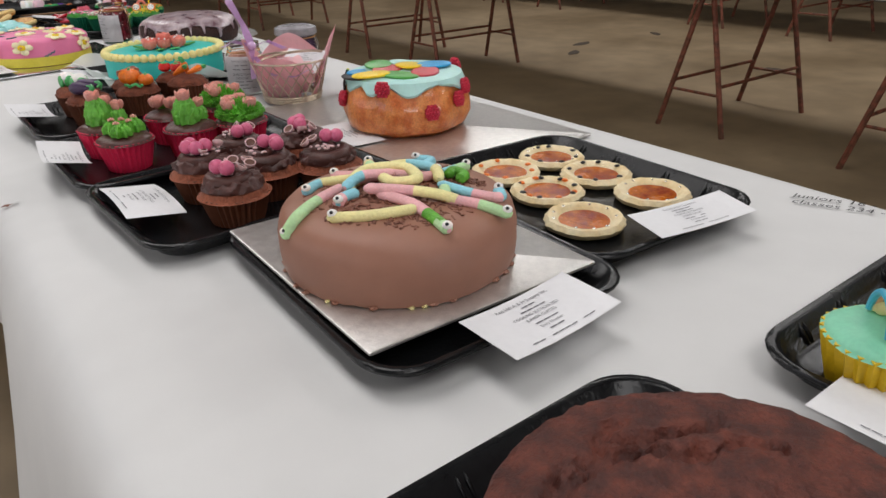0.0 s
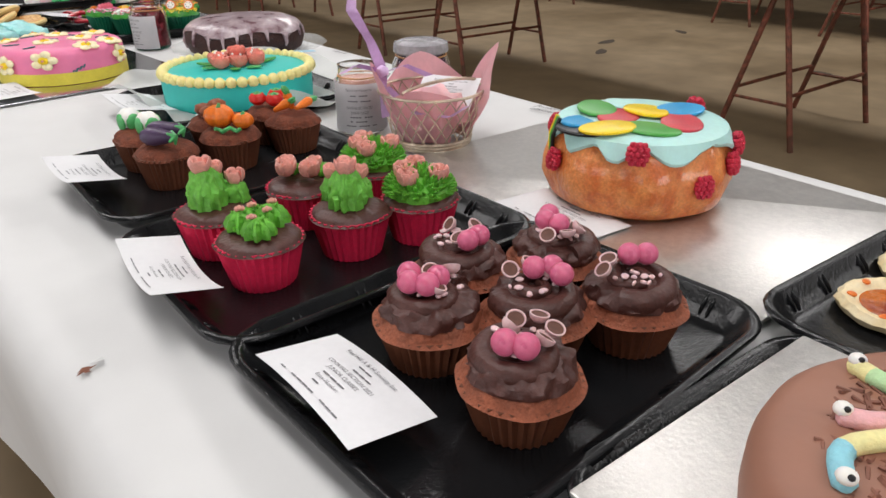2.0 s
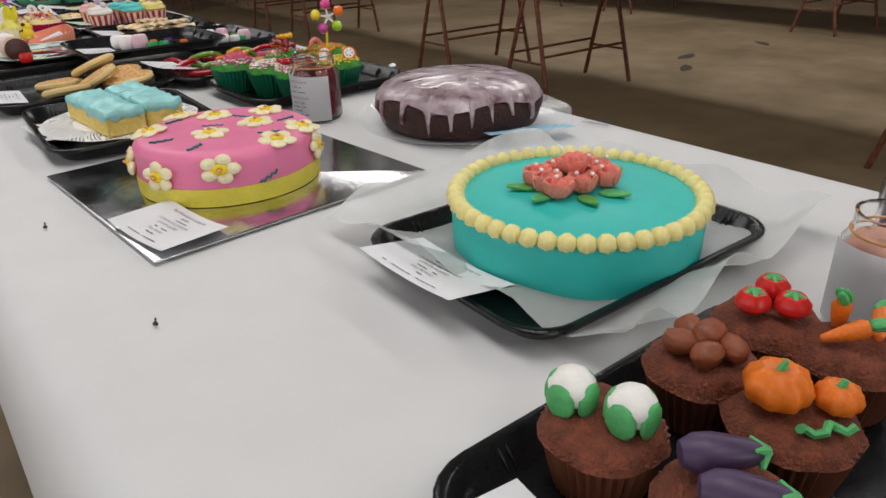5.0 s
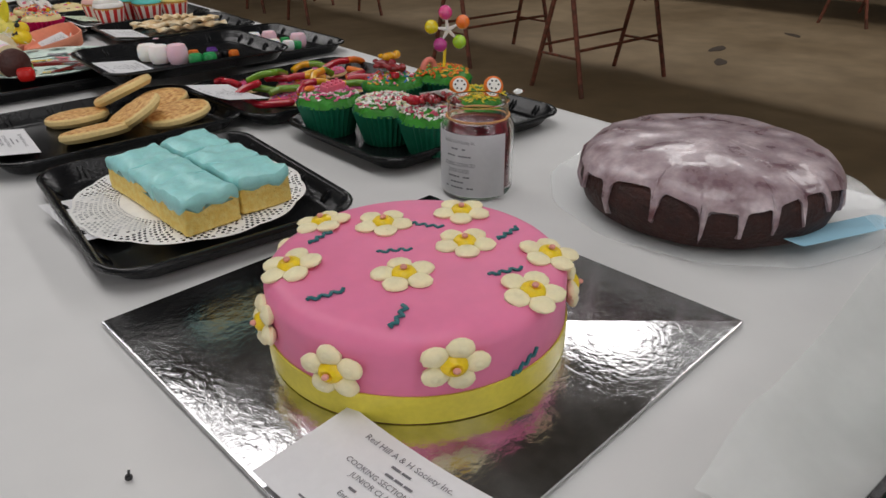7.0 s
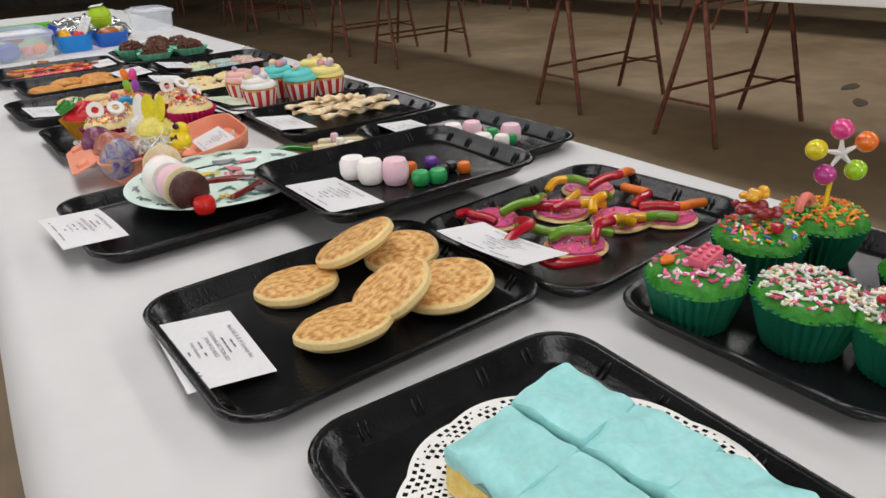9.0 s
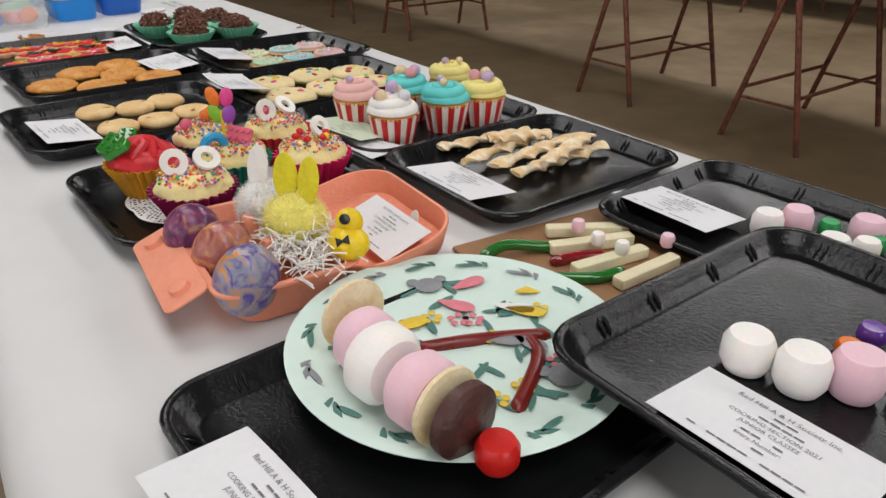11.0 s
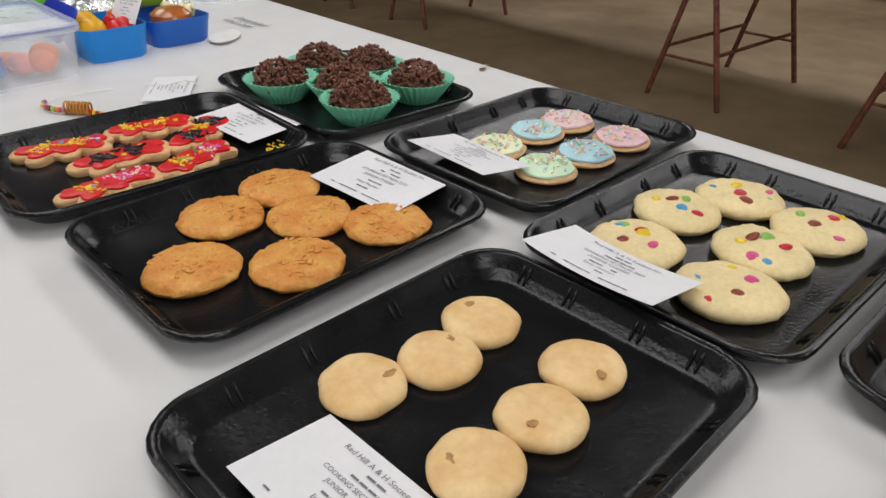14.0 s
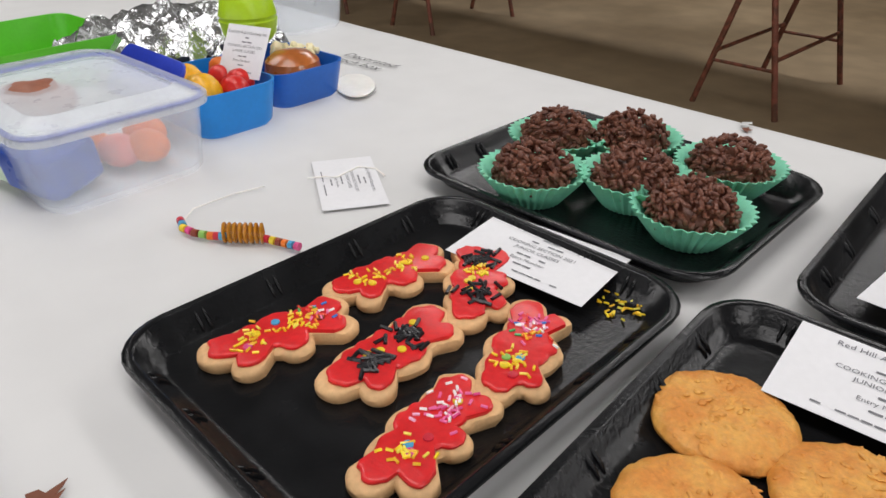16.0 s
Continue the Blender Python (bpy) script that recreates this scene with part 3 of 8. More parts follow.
def entry_card(x, y, z, rz, tip=0.0, lean=0.0, w=0.118, h=0.068, curl=0.0, label="small white printed entry card beside its exhibit", paper=None, near="table"):
    z = z + 0.0045 if tip < -7.5 else z
    c = thing("entry_card", pose(x, y, z, tip, lean, rz), label, "card", "exhibit entry cards")
    bm = bmesh.new()
    nx = 14
    for dz in (0.0, 0.00025):
        g = [[bm.verts.new(bend(Vector((-w / 2 + w * i / nx, sy * h / 2, dz)), curl, w)) for sy in (-1, 1)] for i in range(nx + 1)]
        for a, b in zip(g, g[1:]):
            bm.faces.new((a[0], b[0], b[1], a[1]))
    part("card_sheet", bm, paper or M_PAPER, c, smooth=30)
    key = (round(curl, 4), w, h)
    if key not in PRINT:
        lines = [("Red Hill A & H Society Inc.", h * 0.33, h * 0.085), ("COOKING SECTION 2021", h * 0.07, h * 0.072), ("JUNIOR CLASSES", -h * 0.02, h * 0.072), ("Entry Number:", -h * 0.2, h * 0.068)]
        bars = [(h * 0.25, w * 0.2, -0.002, h * 0.022), (h * 0.165, w * 0.24, 0.002, h * 0.022), (-h * 0.11, w * 0.22, 0, h * 0.022), (-h * 0.28, w * 0.14, 0, h * 0.022), (-h * 0.40, w * 0.6, 0, h * 0.018)]
        tb = text_bm(lines, bars, w, h)
        for v in tb.verts:
            v.co = bend(v.co, curl, w) + Vector((0, 0, 0.0004))
        PRINT[key] = part("print", tb, M_INK, c, smooth=0).data
    else:
        ob = new("print", PRINT[key])
        ob.parent = c
    return c


entry_card(0.045, 0.135, 0.773, -88, -3, w=0.11, h=0.055, label="white printed card beside the plain chocolate cake")
entry_card(-0.036, 0.352, 0.7775, 4, 3, w=0.108, h=0.056, label="white printed card leaning on the worm cake tray", curl=0.003)
entry_card(0.194, 0.393, 0.7785, -8, 7, h=0.045, label="white printed card on the jam tart tray rim", curl=0.002)
entry_card(-0.193, 0.786, 0.772, -89, -9, w=0.108, h=0.058, label="white printed card on the malt-ball cupcake tray", curl=-0.004)
entry_card(-0.231, 0.982, 0.773, -93, -12, w=0.108, h=0.05, label="white curled card on the cactus cupcake tray", curl=0.008)
entry_card(-0.226, 1.262, 0.772, -88, -10, w=0.102, h=0.056, label="white printed card on the vegetable cupcake tray", curl=0.005)
entry_card(-0.092, 1.53, 0.768, -88, -10, label="white printed card on the turquoise cake tray", curl=0.003)
entry_card(-0.247, 2.25, 0.763, -84, -6, w=0.112, h=0.06, label="white card slipped under the slice doily")
entry_card(0.115, 0.905, 0.7565, -94, 0, label="white printed card under the bundt cake")
entry_card(-0.225, 1.80, 0.7575, -80, 0, w=0.115, h=0.07, label="white printed card on the mirror cake board", curl=0.004)
entry_card(-0.276, 2.55, 0.7645, -91, -7, label="white printed card taped inside the pikelet tray")
entry_card(0.012, 2.53, 0.7735, -82, -10, label="white printed card on the jelly snake biscuit tray", curl=0.003)
entry_card(-0.062, 2.752, 0.788, -88, -5, label="white printed card in the sweets caterpillar tray")
entry_card(0.2, 3.01, 0.7665, -90, -4, label="white printed card in the marshmallow tray")
entry_card(-0.318, 2.89, 0.774, -84, -4, label="white printed card hanging over the plate's tray", curl=-0.002)
entry_card(0.063, 3.202, 0.7645, -89, -7, label="white printed card in the pastry twist tray")
entry_card(-0.266, 3.663, 0.7615, -85, -7, label="white printed card taped in the pale biscuit tray")
entry_card(-0.002, 3.707, 0.772, -89, -9, label="white curled card on the smartie biscuit tray", curl=0.004)
entry_card(-0.033, 3.958, 0.768, -84, 4, h=0.078, label="white printed card beside the oat biscuits")
entry_card(0.071, 3.945, 0.768, -90, -8, label="white printed card with a struck-out line")
entry_card(-0.053, 4.195, 0.766, -84, 3, h=0.072, label="white printed card beside the red biscuits")
entry_card(0.02, 3.37, 0.768, -70, -4, label="white printed card between two cupcake trays")
entry_card(0.045, 3.42, 0.771, -80, -7, label="pale green printed card on the striped cupcake tray", paper=mat("pale_green_card", "D3E2C8", 0.6, vary=0.04))
entry_card(0.135, 4.335, 0.77, 175, 8, w=0.06, h=0.04, label="white card tucked behind the chocolate crackles")


# ---- the two nearest trays ----
CRACKS = [[(-0.052, 0.05), (-0.037, 0.057), (-0.024, 0.059), (-0.007, 0.063), (0.0, 0.071), (0.016, 0.074)], [(0.005, 0.065), (0.015, 0.057), (0.031, 0.049), (0.047, 0.042), (0.061, 0.042)], [(-0.062, 0.03), (-0.045, 0.02), (-0.03, 0.004), (-0.024, -0.014), (-0.012, -0.03), (-0.018, -0.05)], [(-0.02, 0.062), (0.01, 0.05), (0.022, 0.034), (0.046, 0.028), (0.06, 0.012)], [(-0.05, -0.01), (-0.063, -0.026), (-0.06, -0.045)], [(-0.075, 0.005), (-0.058, 0.046), (-0.03, 0.068)]]


def crack_depth(x, y):
    """How deep the cracks of the cake's crust run at a place, 0 to 1."""
    best, p = 1.0, Vector((x, y)) + 0.004 * noise.noise_vector((x * 140, y * 140, 1.0)).xy
    for line in CRACKS:
        for u, v in zip(line, line[1:]):
            u, v = Vector(u), Vector(v)
            f = max(0.0, min(1.0, (p - u).dot(v - u) / (v - u).length_squared))
            best = min(best, (p - u.lerp(v, f)).length)
    return max(0.0, 1 - best / 0.0055)


def mud_cake(m):
    t = thing("chocolate_cake", m, "plain round chocolate cake with a cracked top", "cake")
    prof = [(0, 0), (0.098, 0), (0.103, 0.012), (0.105, 0.034), (0.1025, 0.044)]
    prof += [(0.1005 * (1 - k / 34), 0.0465 + 0.0115 * (1 - (1 - k / 34) ** 2.6)) for k in range(34)] + [(0, 0.0582)]
    bm = lathe(prof, 150)
    for v in bm.verts:
        if v.co.z > 0.03:
            k = v.co.copy()
            v.co.z += 0.0022 * noise.noise(k * 30) + 0.0018 * noise.noise(k * 110) + 0.0013 * noise.noise(k * 330)
            v.co.z -= 0.0066 * crack_depth(k.x, k.y) - 0.001 * (0.004 < crack_depth(k.x, k.y) < 0.25)
    part("cake", bm, M_MUD, t, smooth=60)
    return t


mud_cake(pose(-0.129, 0.147, FLOORZ + 0.001))

CUP_GREEN = candy("mint_green_icing", "86D0AE", 0.45, vary=0.08)
M_YCASE = mat("yellow_paper_case", "DDB81E", 0.5, vary=0.12, scale=40)
RAIN = [candy("rainbow_mauve", "C98AA8"), candy("rainbow_yellow", "E6D873"), candy("rainbow_green", "8CBF7A"), candy("rainbow_orange", "E6A77C"), candy("rainbow_blue", "4FB3D0")]


def rainbow_cupcake(m, turn):
    t = cupcake(m, "mint-iced cupcake with a sweet rainbow in a yellow case", "rainbow cupcakes", M_YCASE, CUP_GREEN, 0.027, 0.036, 0.038, 0.008, 28, 0.025)
    for k, material in enumerate(RAIN):
        yy = -0.007 + 0.0035 * k
        pts = [(0.019 * math.cos(a), yy, 0.044 + 0.022 * math.sin(a)) for a in np.linspace(0.1, math.pi - 0.1, 12)]
        part("rainbow_band", tube(pts, 0.0024, 8), material, t)
    for sx in (-1, 1):
        bm = bmesh.new()
        for i in range(5):
            ball((sx * 0.019 + 0.004 * math.cos(i * 1.3), -0.002 + 0.005 * math.sin(i * 1.3), 0.049), 0.0052, 10, bm)
        part("icing_cloud", bm, M_BUTTER, t)
    return t


RC = rainbow_cupcake(pose(0.095, 0.183, FLOORZ, 0, 0, 40), 0)
for x, y, a in ((0.185, 0.18, 20), (0.275, 0.18, 70), (0.1, 0.09, 10), (0.19, 0.09, 50), (0.28, 0.09, 30)):
    copy_thing(RC, pose(x, y, FLOORZ, 0, 0, a))


# ---- worm cake ----
def board(name, w, d, m, material, label):
    return place(part(name, rbox(w, d, 0.003, 0.002), material, smooth=30), m, label, "cake board")


board("cake_board", 0.215, 0.255, pose(-0.046, 0.517, 0.772, 0, 0, -0.5), M_SILVER, "square silver foil cake board on a black tray")


def worm(parent, pts, mats, r=0.0048, head=True):
    """A striped icing worm through points, with an eye at its head."""
    P = [Vector(p) for p in pts]
    fine, steps = [], 5
    for i in range(len(P) - 1):
        a, b, c, d = P[max(i - 1, 0)], P[i], P[i + 1], P[min(i + 2, len(P) - 1)]
        for k in range(steps):
            u = k / steps
            fine.append(0.5 * ((2 * b) + (c - a) * u + (2 * a - 5 * b + 4 * c - d) * u * u + (3 * b - a - 3 * c + d) * u ** 3))
    fine.append(P[-1])
    n = len(fine)
    ob = part("icing_worm", tube(fine, [r * min(1, 0.45 + 0.6 * min(i, n - 1 - i)) for i in range(n)], 10), mats[0], parent)
    for material in mats[1:]:
        ob.data.materials.append(material)
    for p in ob.data.polygons:
        p.material_index = min(len(mats) - 1, int(p.index / 10 / max(1, n - 1) * len(mats)))
    if head:
        e = fine[1] + Vector((0, 0, r * 0.8))
        part("eye", ball((0, 0, 0), (r * 0.86, r * 0.86, r * 0.74), 12), M_WHITE, ob, loc=Matrix.Translation(e))
        part("pupil", ball((0, 0, 0), r * 0.32, 8), M_BLACK, ob, loc=Matrix.Translation(e + Vector((-r * 0.38, -r * 0.42, r * 0.42))))
    return ob


def worm_cake(m):
    t = thing("worm_cake", m, "round milk-chocolate fondant cake topped with pastel icing worms", "cake")
    prof = [(0, 0.001), (0.0955, 0.001), (0.0975, 0.008), (0.0988, 0.02), (0.0985, 0.039), (0.0955, 0.050), (0.088, 0.0575), (0.072, 0.0615), (0.05, 0.063), (0.028, 0.064), (0.012, 0.0643), (0, 0.0645)]
    bm = lathe(prof, 80)
    for v in bm.verts:
        a = math.atan2(v.co.y, v.co.x)
        v.co *= 1 + 0.012 * noise.noise((math.cos(a) * 2, math.sin(a) * 2, v.co.z * 20))
        if v.co.z < 0.012:
            v.co.z += 0.0025 * max(0, noise.noise((a * 7, 0.0, 2.0)))
    part("fondant", bm, M_MILKFOND, t)
    bm = bmesh.new()
    for i in range(40):
        a = math.tau * i / 40
        if noise.noise((a * 3, 5.0, 0.0)) > -0.05:
            ball((0.0955 * math.cos(a), 0.0955 * math.sin(a), 0.0018), (0.004, 0.003, 0.0018), 8, bm, Matrix(), 0.5, i)
    part("ragged_icing_edge", bm, M_MILKFOND, t)
    bm = bmesh.new()
    for i in range(64):
        a = math.tau * i / 64
        if noise.noise((a * 4.1, 9.0, 0.0)) > 0.18:
            ball((0.0962 * math.cos(a), 0.0962 * math.sin(a), 0.0016), (0.0028, 0.0022, 0.0011), 8, bm, Matrix(), 0.8, i)
    tagged(part("icing_sugar_edge", bm, M_BUTTER, t), kind="stuff")
    rng = random.Random(4)
    bm = sprinkle_bm(rng, 620, 0.074, lambda q: 0.0652 - 0.9 * q * q, 0.006, 0.001)
    tagged(part("chocolate_shavings", bm, M_SHAVE, t), kind="stuff")
    top = lambda x, y, k=1: (x, y, 0.0690 + 0.007 * (k - 1) - 1.0 * (x * x + y * y))
    W = [([(-0.099, 0.006, 0.045), top(-0.088, 0.004), top(-0.062, 0.018), top(-0.034, 0.026)], [M_WG, M_WG, M_WP]),
         ([top(-0.072, -0.016), top(-0.048, -0.036), top(-0.012, -0.05)], [M_WY]),
         ([top(-0.055, -0.002), top(-0.046, 0.006), top(-0.032, 0.006)], [M_WP, M_WB]),
         ([top(-0.013, -0.089), top(-0.012, -0.07), top(-0.012, -0.04), top(-0.022, -0.006)], [M_WG, M_GREEN2, M_WP, M_WP]),
         ([top(0.044, -0.092), top(0.032, -0.068), top(0.018, -0.048), top(0.028, -0.028)], [M_WG, M_WP, M_WG]),
         ([top(0.066, -0.05), top(0.056, -0.064), top(0.04, -0.05), top(0.028, -0.02)], [M_WB, M_WP, M_WB]),
         ([top(0.05, 0.01), top(0.03, 0.0), top(0.0, 0.018, 1.6), top(-0.024, 0.028), top(-0.036, 0.012)], [M_WP, M_WP, M_WY]),
         ([top(-0.024, 0.064), top(-0.018, 0.05), top(0.002, 0.034), top(0.006, 0.016, 1.6)], [M_WP, M_WP]),
         ([top(0.02, 0.078), top(0.012, 0.056), top(0.022, 0.034)], [M_WY, M_WG, M_WY]),
         ([top(0.056, 0.058), top(0.066, 0.044), top(0.048, 0.03), top(0.03, 0.028)], [M_WB]),
         ([top(0.084, 0.012), top(0.064, 0.006), top(0.044, 0.0)], [M_WG, M_WB]),
         ([top(-0.062, 0.042), top(-0.042, 0.052), top(-0.016, 0.036), top(0.006, 0.022, 1.4)], [M_WB, M_WY, M_WB])]
    for pts, mats in W:
        worm(t, pts, mats)
    for pts, mats in (([top(-0.03, 0.02, 1.9), top(-0.006, 0.034, 2.0), top(0.018, 0.016, 2.1), top(0.012, -0.014, 2.0), top(-0.006, -0.006, 1.8), top(-0.004, 0.016, 1.6)], [M_WY]),
                      ([top(0.0, 0.03, 1.8), top(0.026, 0.024, 2.0), top(0.04, 0.002, 1.8), top(0.03, -0.018, 1.4)], [M_WY, M_WB, M_WY]),
                      ([top(-0.03, 0.0, 1.7), top(-0.01, -0.02, 1.6), top(0.01, -0.04, 1.4), top(0.022, -0.056)], [M_WP, M_WY]),
                      ([top(-0.04, 0.014, 1.6), top(-0.018, 0.022, 2.0), top(0.004, 0.008, 1.9)], [M_WB, M_WP]),
                      ([top(0.046, -0.01, 1.3), top(0.056, -0.004, 1.4), top(0.058, -0.016, 1.3), top(0.048, -0.022, 1.2)], [M_GREEN2])):
        worm(t, pts, mats, head=False)
    t.scale.z = 0.9
    return t


worm_cake(pose(-0.055, 0.505, 0.775))


# ---- jam tarts ----
def jam_tart(m, deco, seed):
    t = thing("jam_tart", m, "round pastry tart filled with amber jam", "tart", "jam tarts")
    bm = lathe([(0, 0), (0.032, 0), (0.038, 0.003), (0.0398, 0.0075), (0.036, 0.0118), (0.030, 0.011), (0.0262, 0.007), (0, 0.0065)], 60, lambda a, i: 1 + 0.05 * noise.noise((math.cos(a) * 3, math.sin(a) * 3, seed)) + (0.02 * math.cos(18 * a) if i in (3, 4) else 0))
    part("pastry", bm, M_PASTRY, t)
    part("jam", lathe([(0, 0.0064), (0.0245, 0.0068), (0.025, 0.0074), (0.015, 0.0078), (0, 0.0076)], 32), M_JAM, t)
    rng = random.Random(seed)
    kinds = {"black": (M_BLACK, 0.0028, 7), "orange": (M_ORANGE, 0.003, 6), "silver": (mat("silver_balls", (0.8, 0.8, 0.8), 0.2, 1.0) if "silver_balls" not in bpy.data.materials else bpy.data.materials["silver_balls"], 0.0013, 9)}
    for d in deco:
        material, r, n = kinds[d]
        for i in range(n):
            a = math.tau * i / n + rng.uniform(-0.25, 0.25)
            part("sweet", ball((0, 0, 0), (r * 1.3, r, r * 0.6), 10), material, t, loc=pose(0.0305 * math.cos(a), 0.0305 * math.sin(a), 0.0116, 0, 0, rng.uniform(0, 180)))
    return t


for i, (x, y, d) in enumerate(((0.172, 0.628, ("orange",)), (0.25, 0.632, ("black", "silver")), (0.246, 0.556, ("black",)), (0.166, 0.553, ("black", "orange")), (0.246, 0.477, ("silver",)), (0.139, 0.474, ("silver",)))):
    jam_tart(pose(x, y, FLOORZ, 0, 0, i * 40), d, i + 1)


# ---- bundt cake on the large board ----
board("cake_board", 0.325, 0.455, pose(0.217, 0.912, TABLE + 0.0012, 0, 0, 0.5), M_SILVER, "large silver foil cake board on the table")


def bundt(m):
    t = thing("balloon_cake", m, "golden bundt cake with aqua icing and bright fondant balloons", "cake")
    R = lambda a, i: 1 + (0.035 * math.cos(8 * a) if 2 < i < 8 else 0.008 * math.cos(8 * a))
    part("sponge", lathe([(0, 0.001), (0.074, 0.001), (0.086, 0.008), (0.0915, 0.024), (0.0905, 0.04), (0.086, 0.056), (0.079, 0.068), (0.066, 0.074), (0.03, 0.075), (0, 0.075)], 96, R), M_BUN, t)
    n, loops = 96, []
    for k in range(4):
        lp = []
        for i in range(n):
            a = math.tau * i / n
            drip = 0.5 + 0.5 * math.sin(a * 9 + 1.6 * math.sin(a * 2))
            low = 0.0700 - 0.012 * drip + 0.004 * noise.noise((math.cos(a) * 6, math.sin(a) * 6, 2.0))
            if k == 0:
                q, zz = 0.081 + 0.0065 * drip, low
            elif k == 1:
                q, zz = 0.0835 + 0.0055 * drip, low + 0.003
            elif k == 2:
                q, zz = 0.082, 0.0765
            else:
                q, zz = 0.072, 0.0795
            lp.append((q * math.cos(a), q * math.sin(a), zz))
        loops.append(lp)
    loops.append([(0.03 * math.cos(math.tau * i / n), 0.03 * math.sin(math.tau * i / n), 0.081) for i in range(n)])
    part("aqua_icing", stack(loops), M_AQUA, t)
    disc = [(-0.045, 0.035, M_BLUE), (-0.012, 0.048, M_GRN), (0.03, 0.04, M_AQUA), (-0.052, -0.002, M_YELLOW), (-0.012, 0.02, M_CRIM), (0.018, 0.012, M_YELLOW), (-0.024, -0.026, M_GRN), (0.046, -0.008, M_BLUE), (0.014, -0.034, M_CRIM), (-0.064, 0.02, M_BLACK)]
    for i, (x, y, material) in enumerate(disc):
        poly = [(0.025 * math.cos(a) * (1.15 if math.cos(a) > 0 else 1), 0.0195 * math.sin(a)) for a in np.linspace(0, math.tau, 28)[:-1]]
        part("fondant_balloon", slab(poly, 0, 0.0034, 0.0012), material, t, loc=pose(x - 0.008, y - 0.008, 0.0800 + 0.0024 * (i % 2) - 0.9 * max(0.0, math.hypot(x, y) - 0.045) ** 1.3, 2 * math.sin(i), 3 * math.cos(i * 2), 50 * i))
    for a, z in ((2.76, 0.046), (-2.5, 0.071), (-1.76, 0.037), (-1.22, 0.048), (-1.0, 0.062), (0.0, 0.074), (0.9, 0.06), (1.9, 0.06)):
        bm = ball((0, 0, 0), (0.0045, 0.0088, 0.0108), 12)
        for row, count in ((-0.75, 6), (-0.38, 9), (0.0, 10), (0.38, 9), (0.75, 6)):
            for k in range(count):
                b, q = math.tau * (k + row) / count, math.sqrt(1 - row * row)
                ball((0.0045 * q * math.cos(b), 0.0088 * q * math.sin(b), 0.0108 * row), 0.0026, 6, bm)
        part("raspberry_sweet", bm, M_BERRY, t, loc=pose(0.0915 * math.cos(a), 0.0915 * math.sin(a), z, 0, -10, math.degrees(a)))
    for k, material in ((0, M_YELLOW), (1, M_GRN), (2, M_BLACK)):
        pts = [((0.082 + 0.006 * min(1, i / 3)) * math.cos(2.45 + 0.07 * k), (0.082 + 0.006 * min(1, i / 3)) * math.sin(2.45 + 0.07 * k), 0.082 - 0.006 * i) for i in range(8)]
        part("fondant_string", tube(pts, 0.002, 8), material, t)
    return t


bundt(pose(0.217, 0.9, TABLE + 0.0042))


# ---- malt-ball cupcakes ----
def malt_half(parent, m):
    bm = lathe([(0, 0), (0.004, 0.0012), (0.0068, 0.004), (0.0074, 0.0072), (0.0064, 0.0074), (0.006, 0.0066)], 18)
    shell = part("malt_ball_half", bm, M_PALEPINK, parent, "broken malt ball shell", loc=m)
    part("malt_centre", lathe([(0, 0.0052), (0.0061, 0.0066), (0.0058, 0.0068), (0, 0.0058)], 14), M_MALT, shell)


def malt_cupcake(m, seed, balls, halves):
    rng = random.Random(seed)
    t = cupcake(m, "chocolate cupcake with dark icing and pink malt balls", "malt-ball cupcakes", M_BROWNCASE, M_CHOCCAKE, 0.026, 0.0345, 0.031, 0.013, 34, 0.02, belly=0.1, seed=seed)
    part("chocolate_icing", dome_bm(0.0315, 0.0375, 0.0115, 0.0038, seed, 80, freq=135, flat=0.42), M_CHOC, t)
    part("icing_ridge", swirl_bm(0.032, 0.038, 0.009, 1.6, 0.009), M_CHOC, t)
    for i in range(balls):
        a = 1.6 + i * 1.25 + seed * 0.3
        part("malt_ball", ball((0, 0, 0), 0.0078, 18), M_PINKBALL, t, loc=pose(-0.004 + 0.010 * math.cos(a), 0.002 + 0.010 * math.sin(a), 0.061))
    for i in range(halves):
        a = -0.6 + i * 1.1 + seed
        malt_half(t, pose(0.007 + 0.013 * math.cos(a), -0.004 + 0.013 * math.sin(a), 0.0555, rng.uniform(-45, 45), rng.uniform(-40, 40), 0) @ Matrix.Scale(0.82, 4))
    bm = bmesh.new()
    for i in range(14):
        q, a = 0.018 * math.sqrt(rng.random()), rng.uniform(0, 6.28)
        ball((0.004 + q * math.cos(a), q * math.sin(a), 0.0545), (rng.uniform(0.001, 0.0035), rng.uniform(0.001, 0.003), 0.0014), 6, bm)
    tagged(part("malt_crumbs", bm, M_PALEPINK, t), kind="stuff")
    t.scale.z = 0.98


for i, (x, y, b, h) in enumerate(((-0.144, 0.782, 4, 4), (-0.142, 0.699, 2, 6), (-0.086, 0.82, 2, 4), (-0.086, 0.743, 3, 3), (-0.026, 0.714, 2, 2), (-0.019, 0.791, 3, 4))):
    malt_cupcake(pose(x + 0.024, y + 0.016, FLOORZ, 0, 0, i * 50), i + 1, b, h)


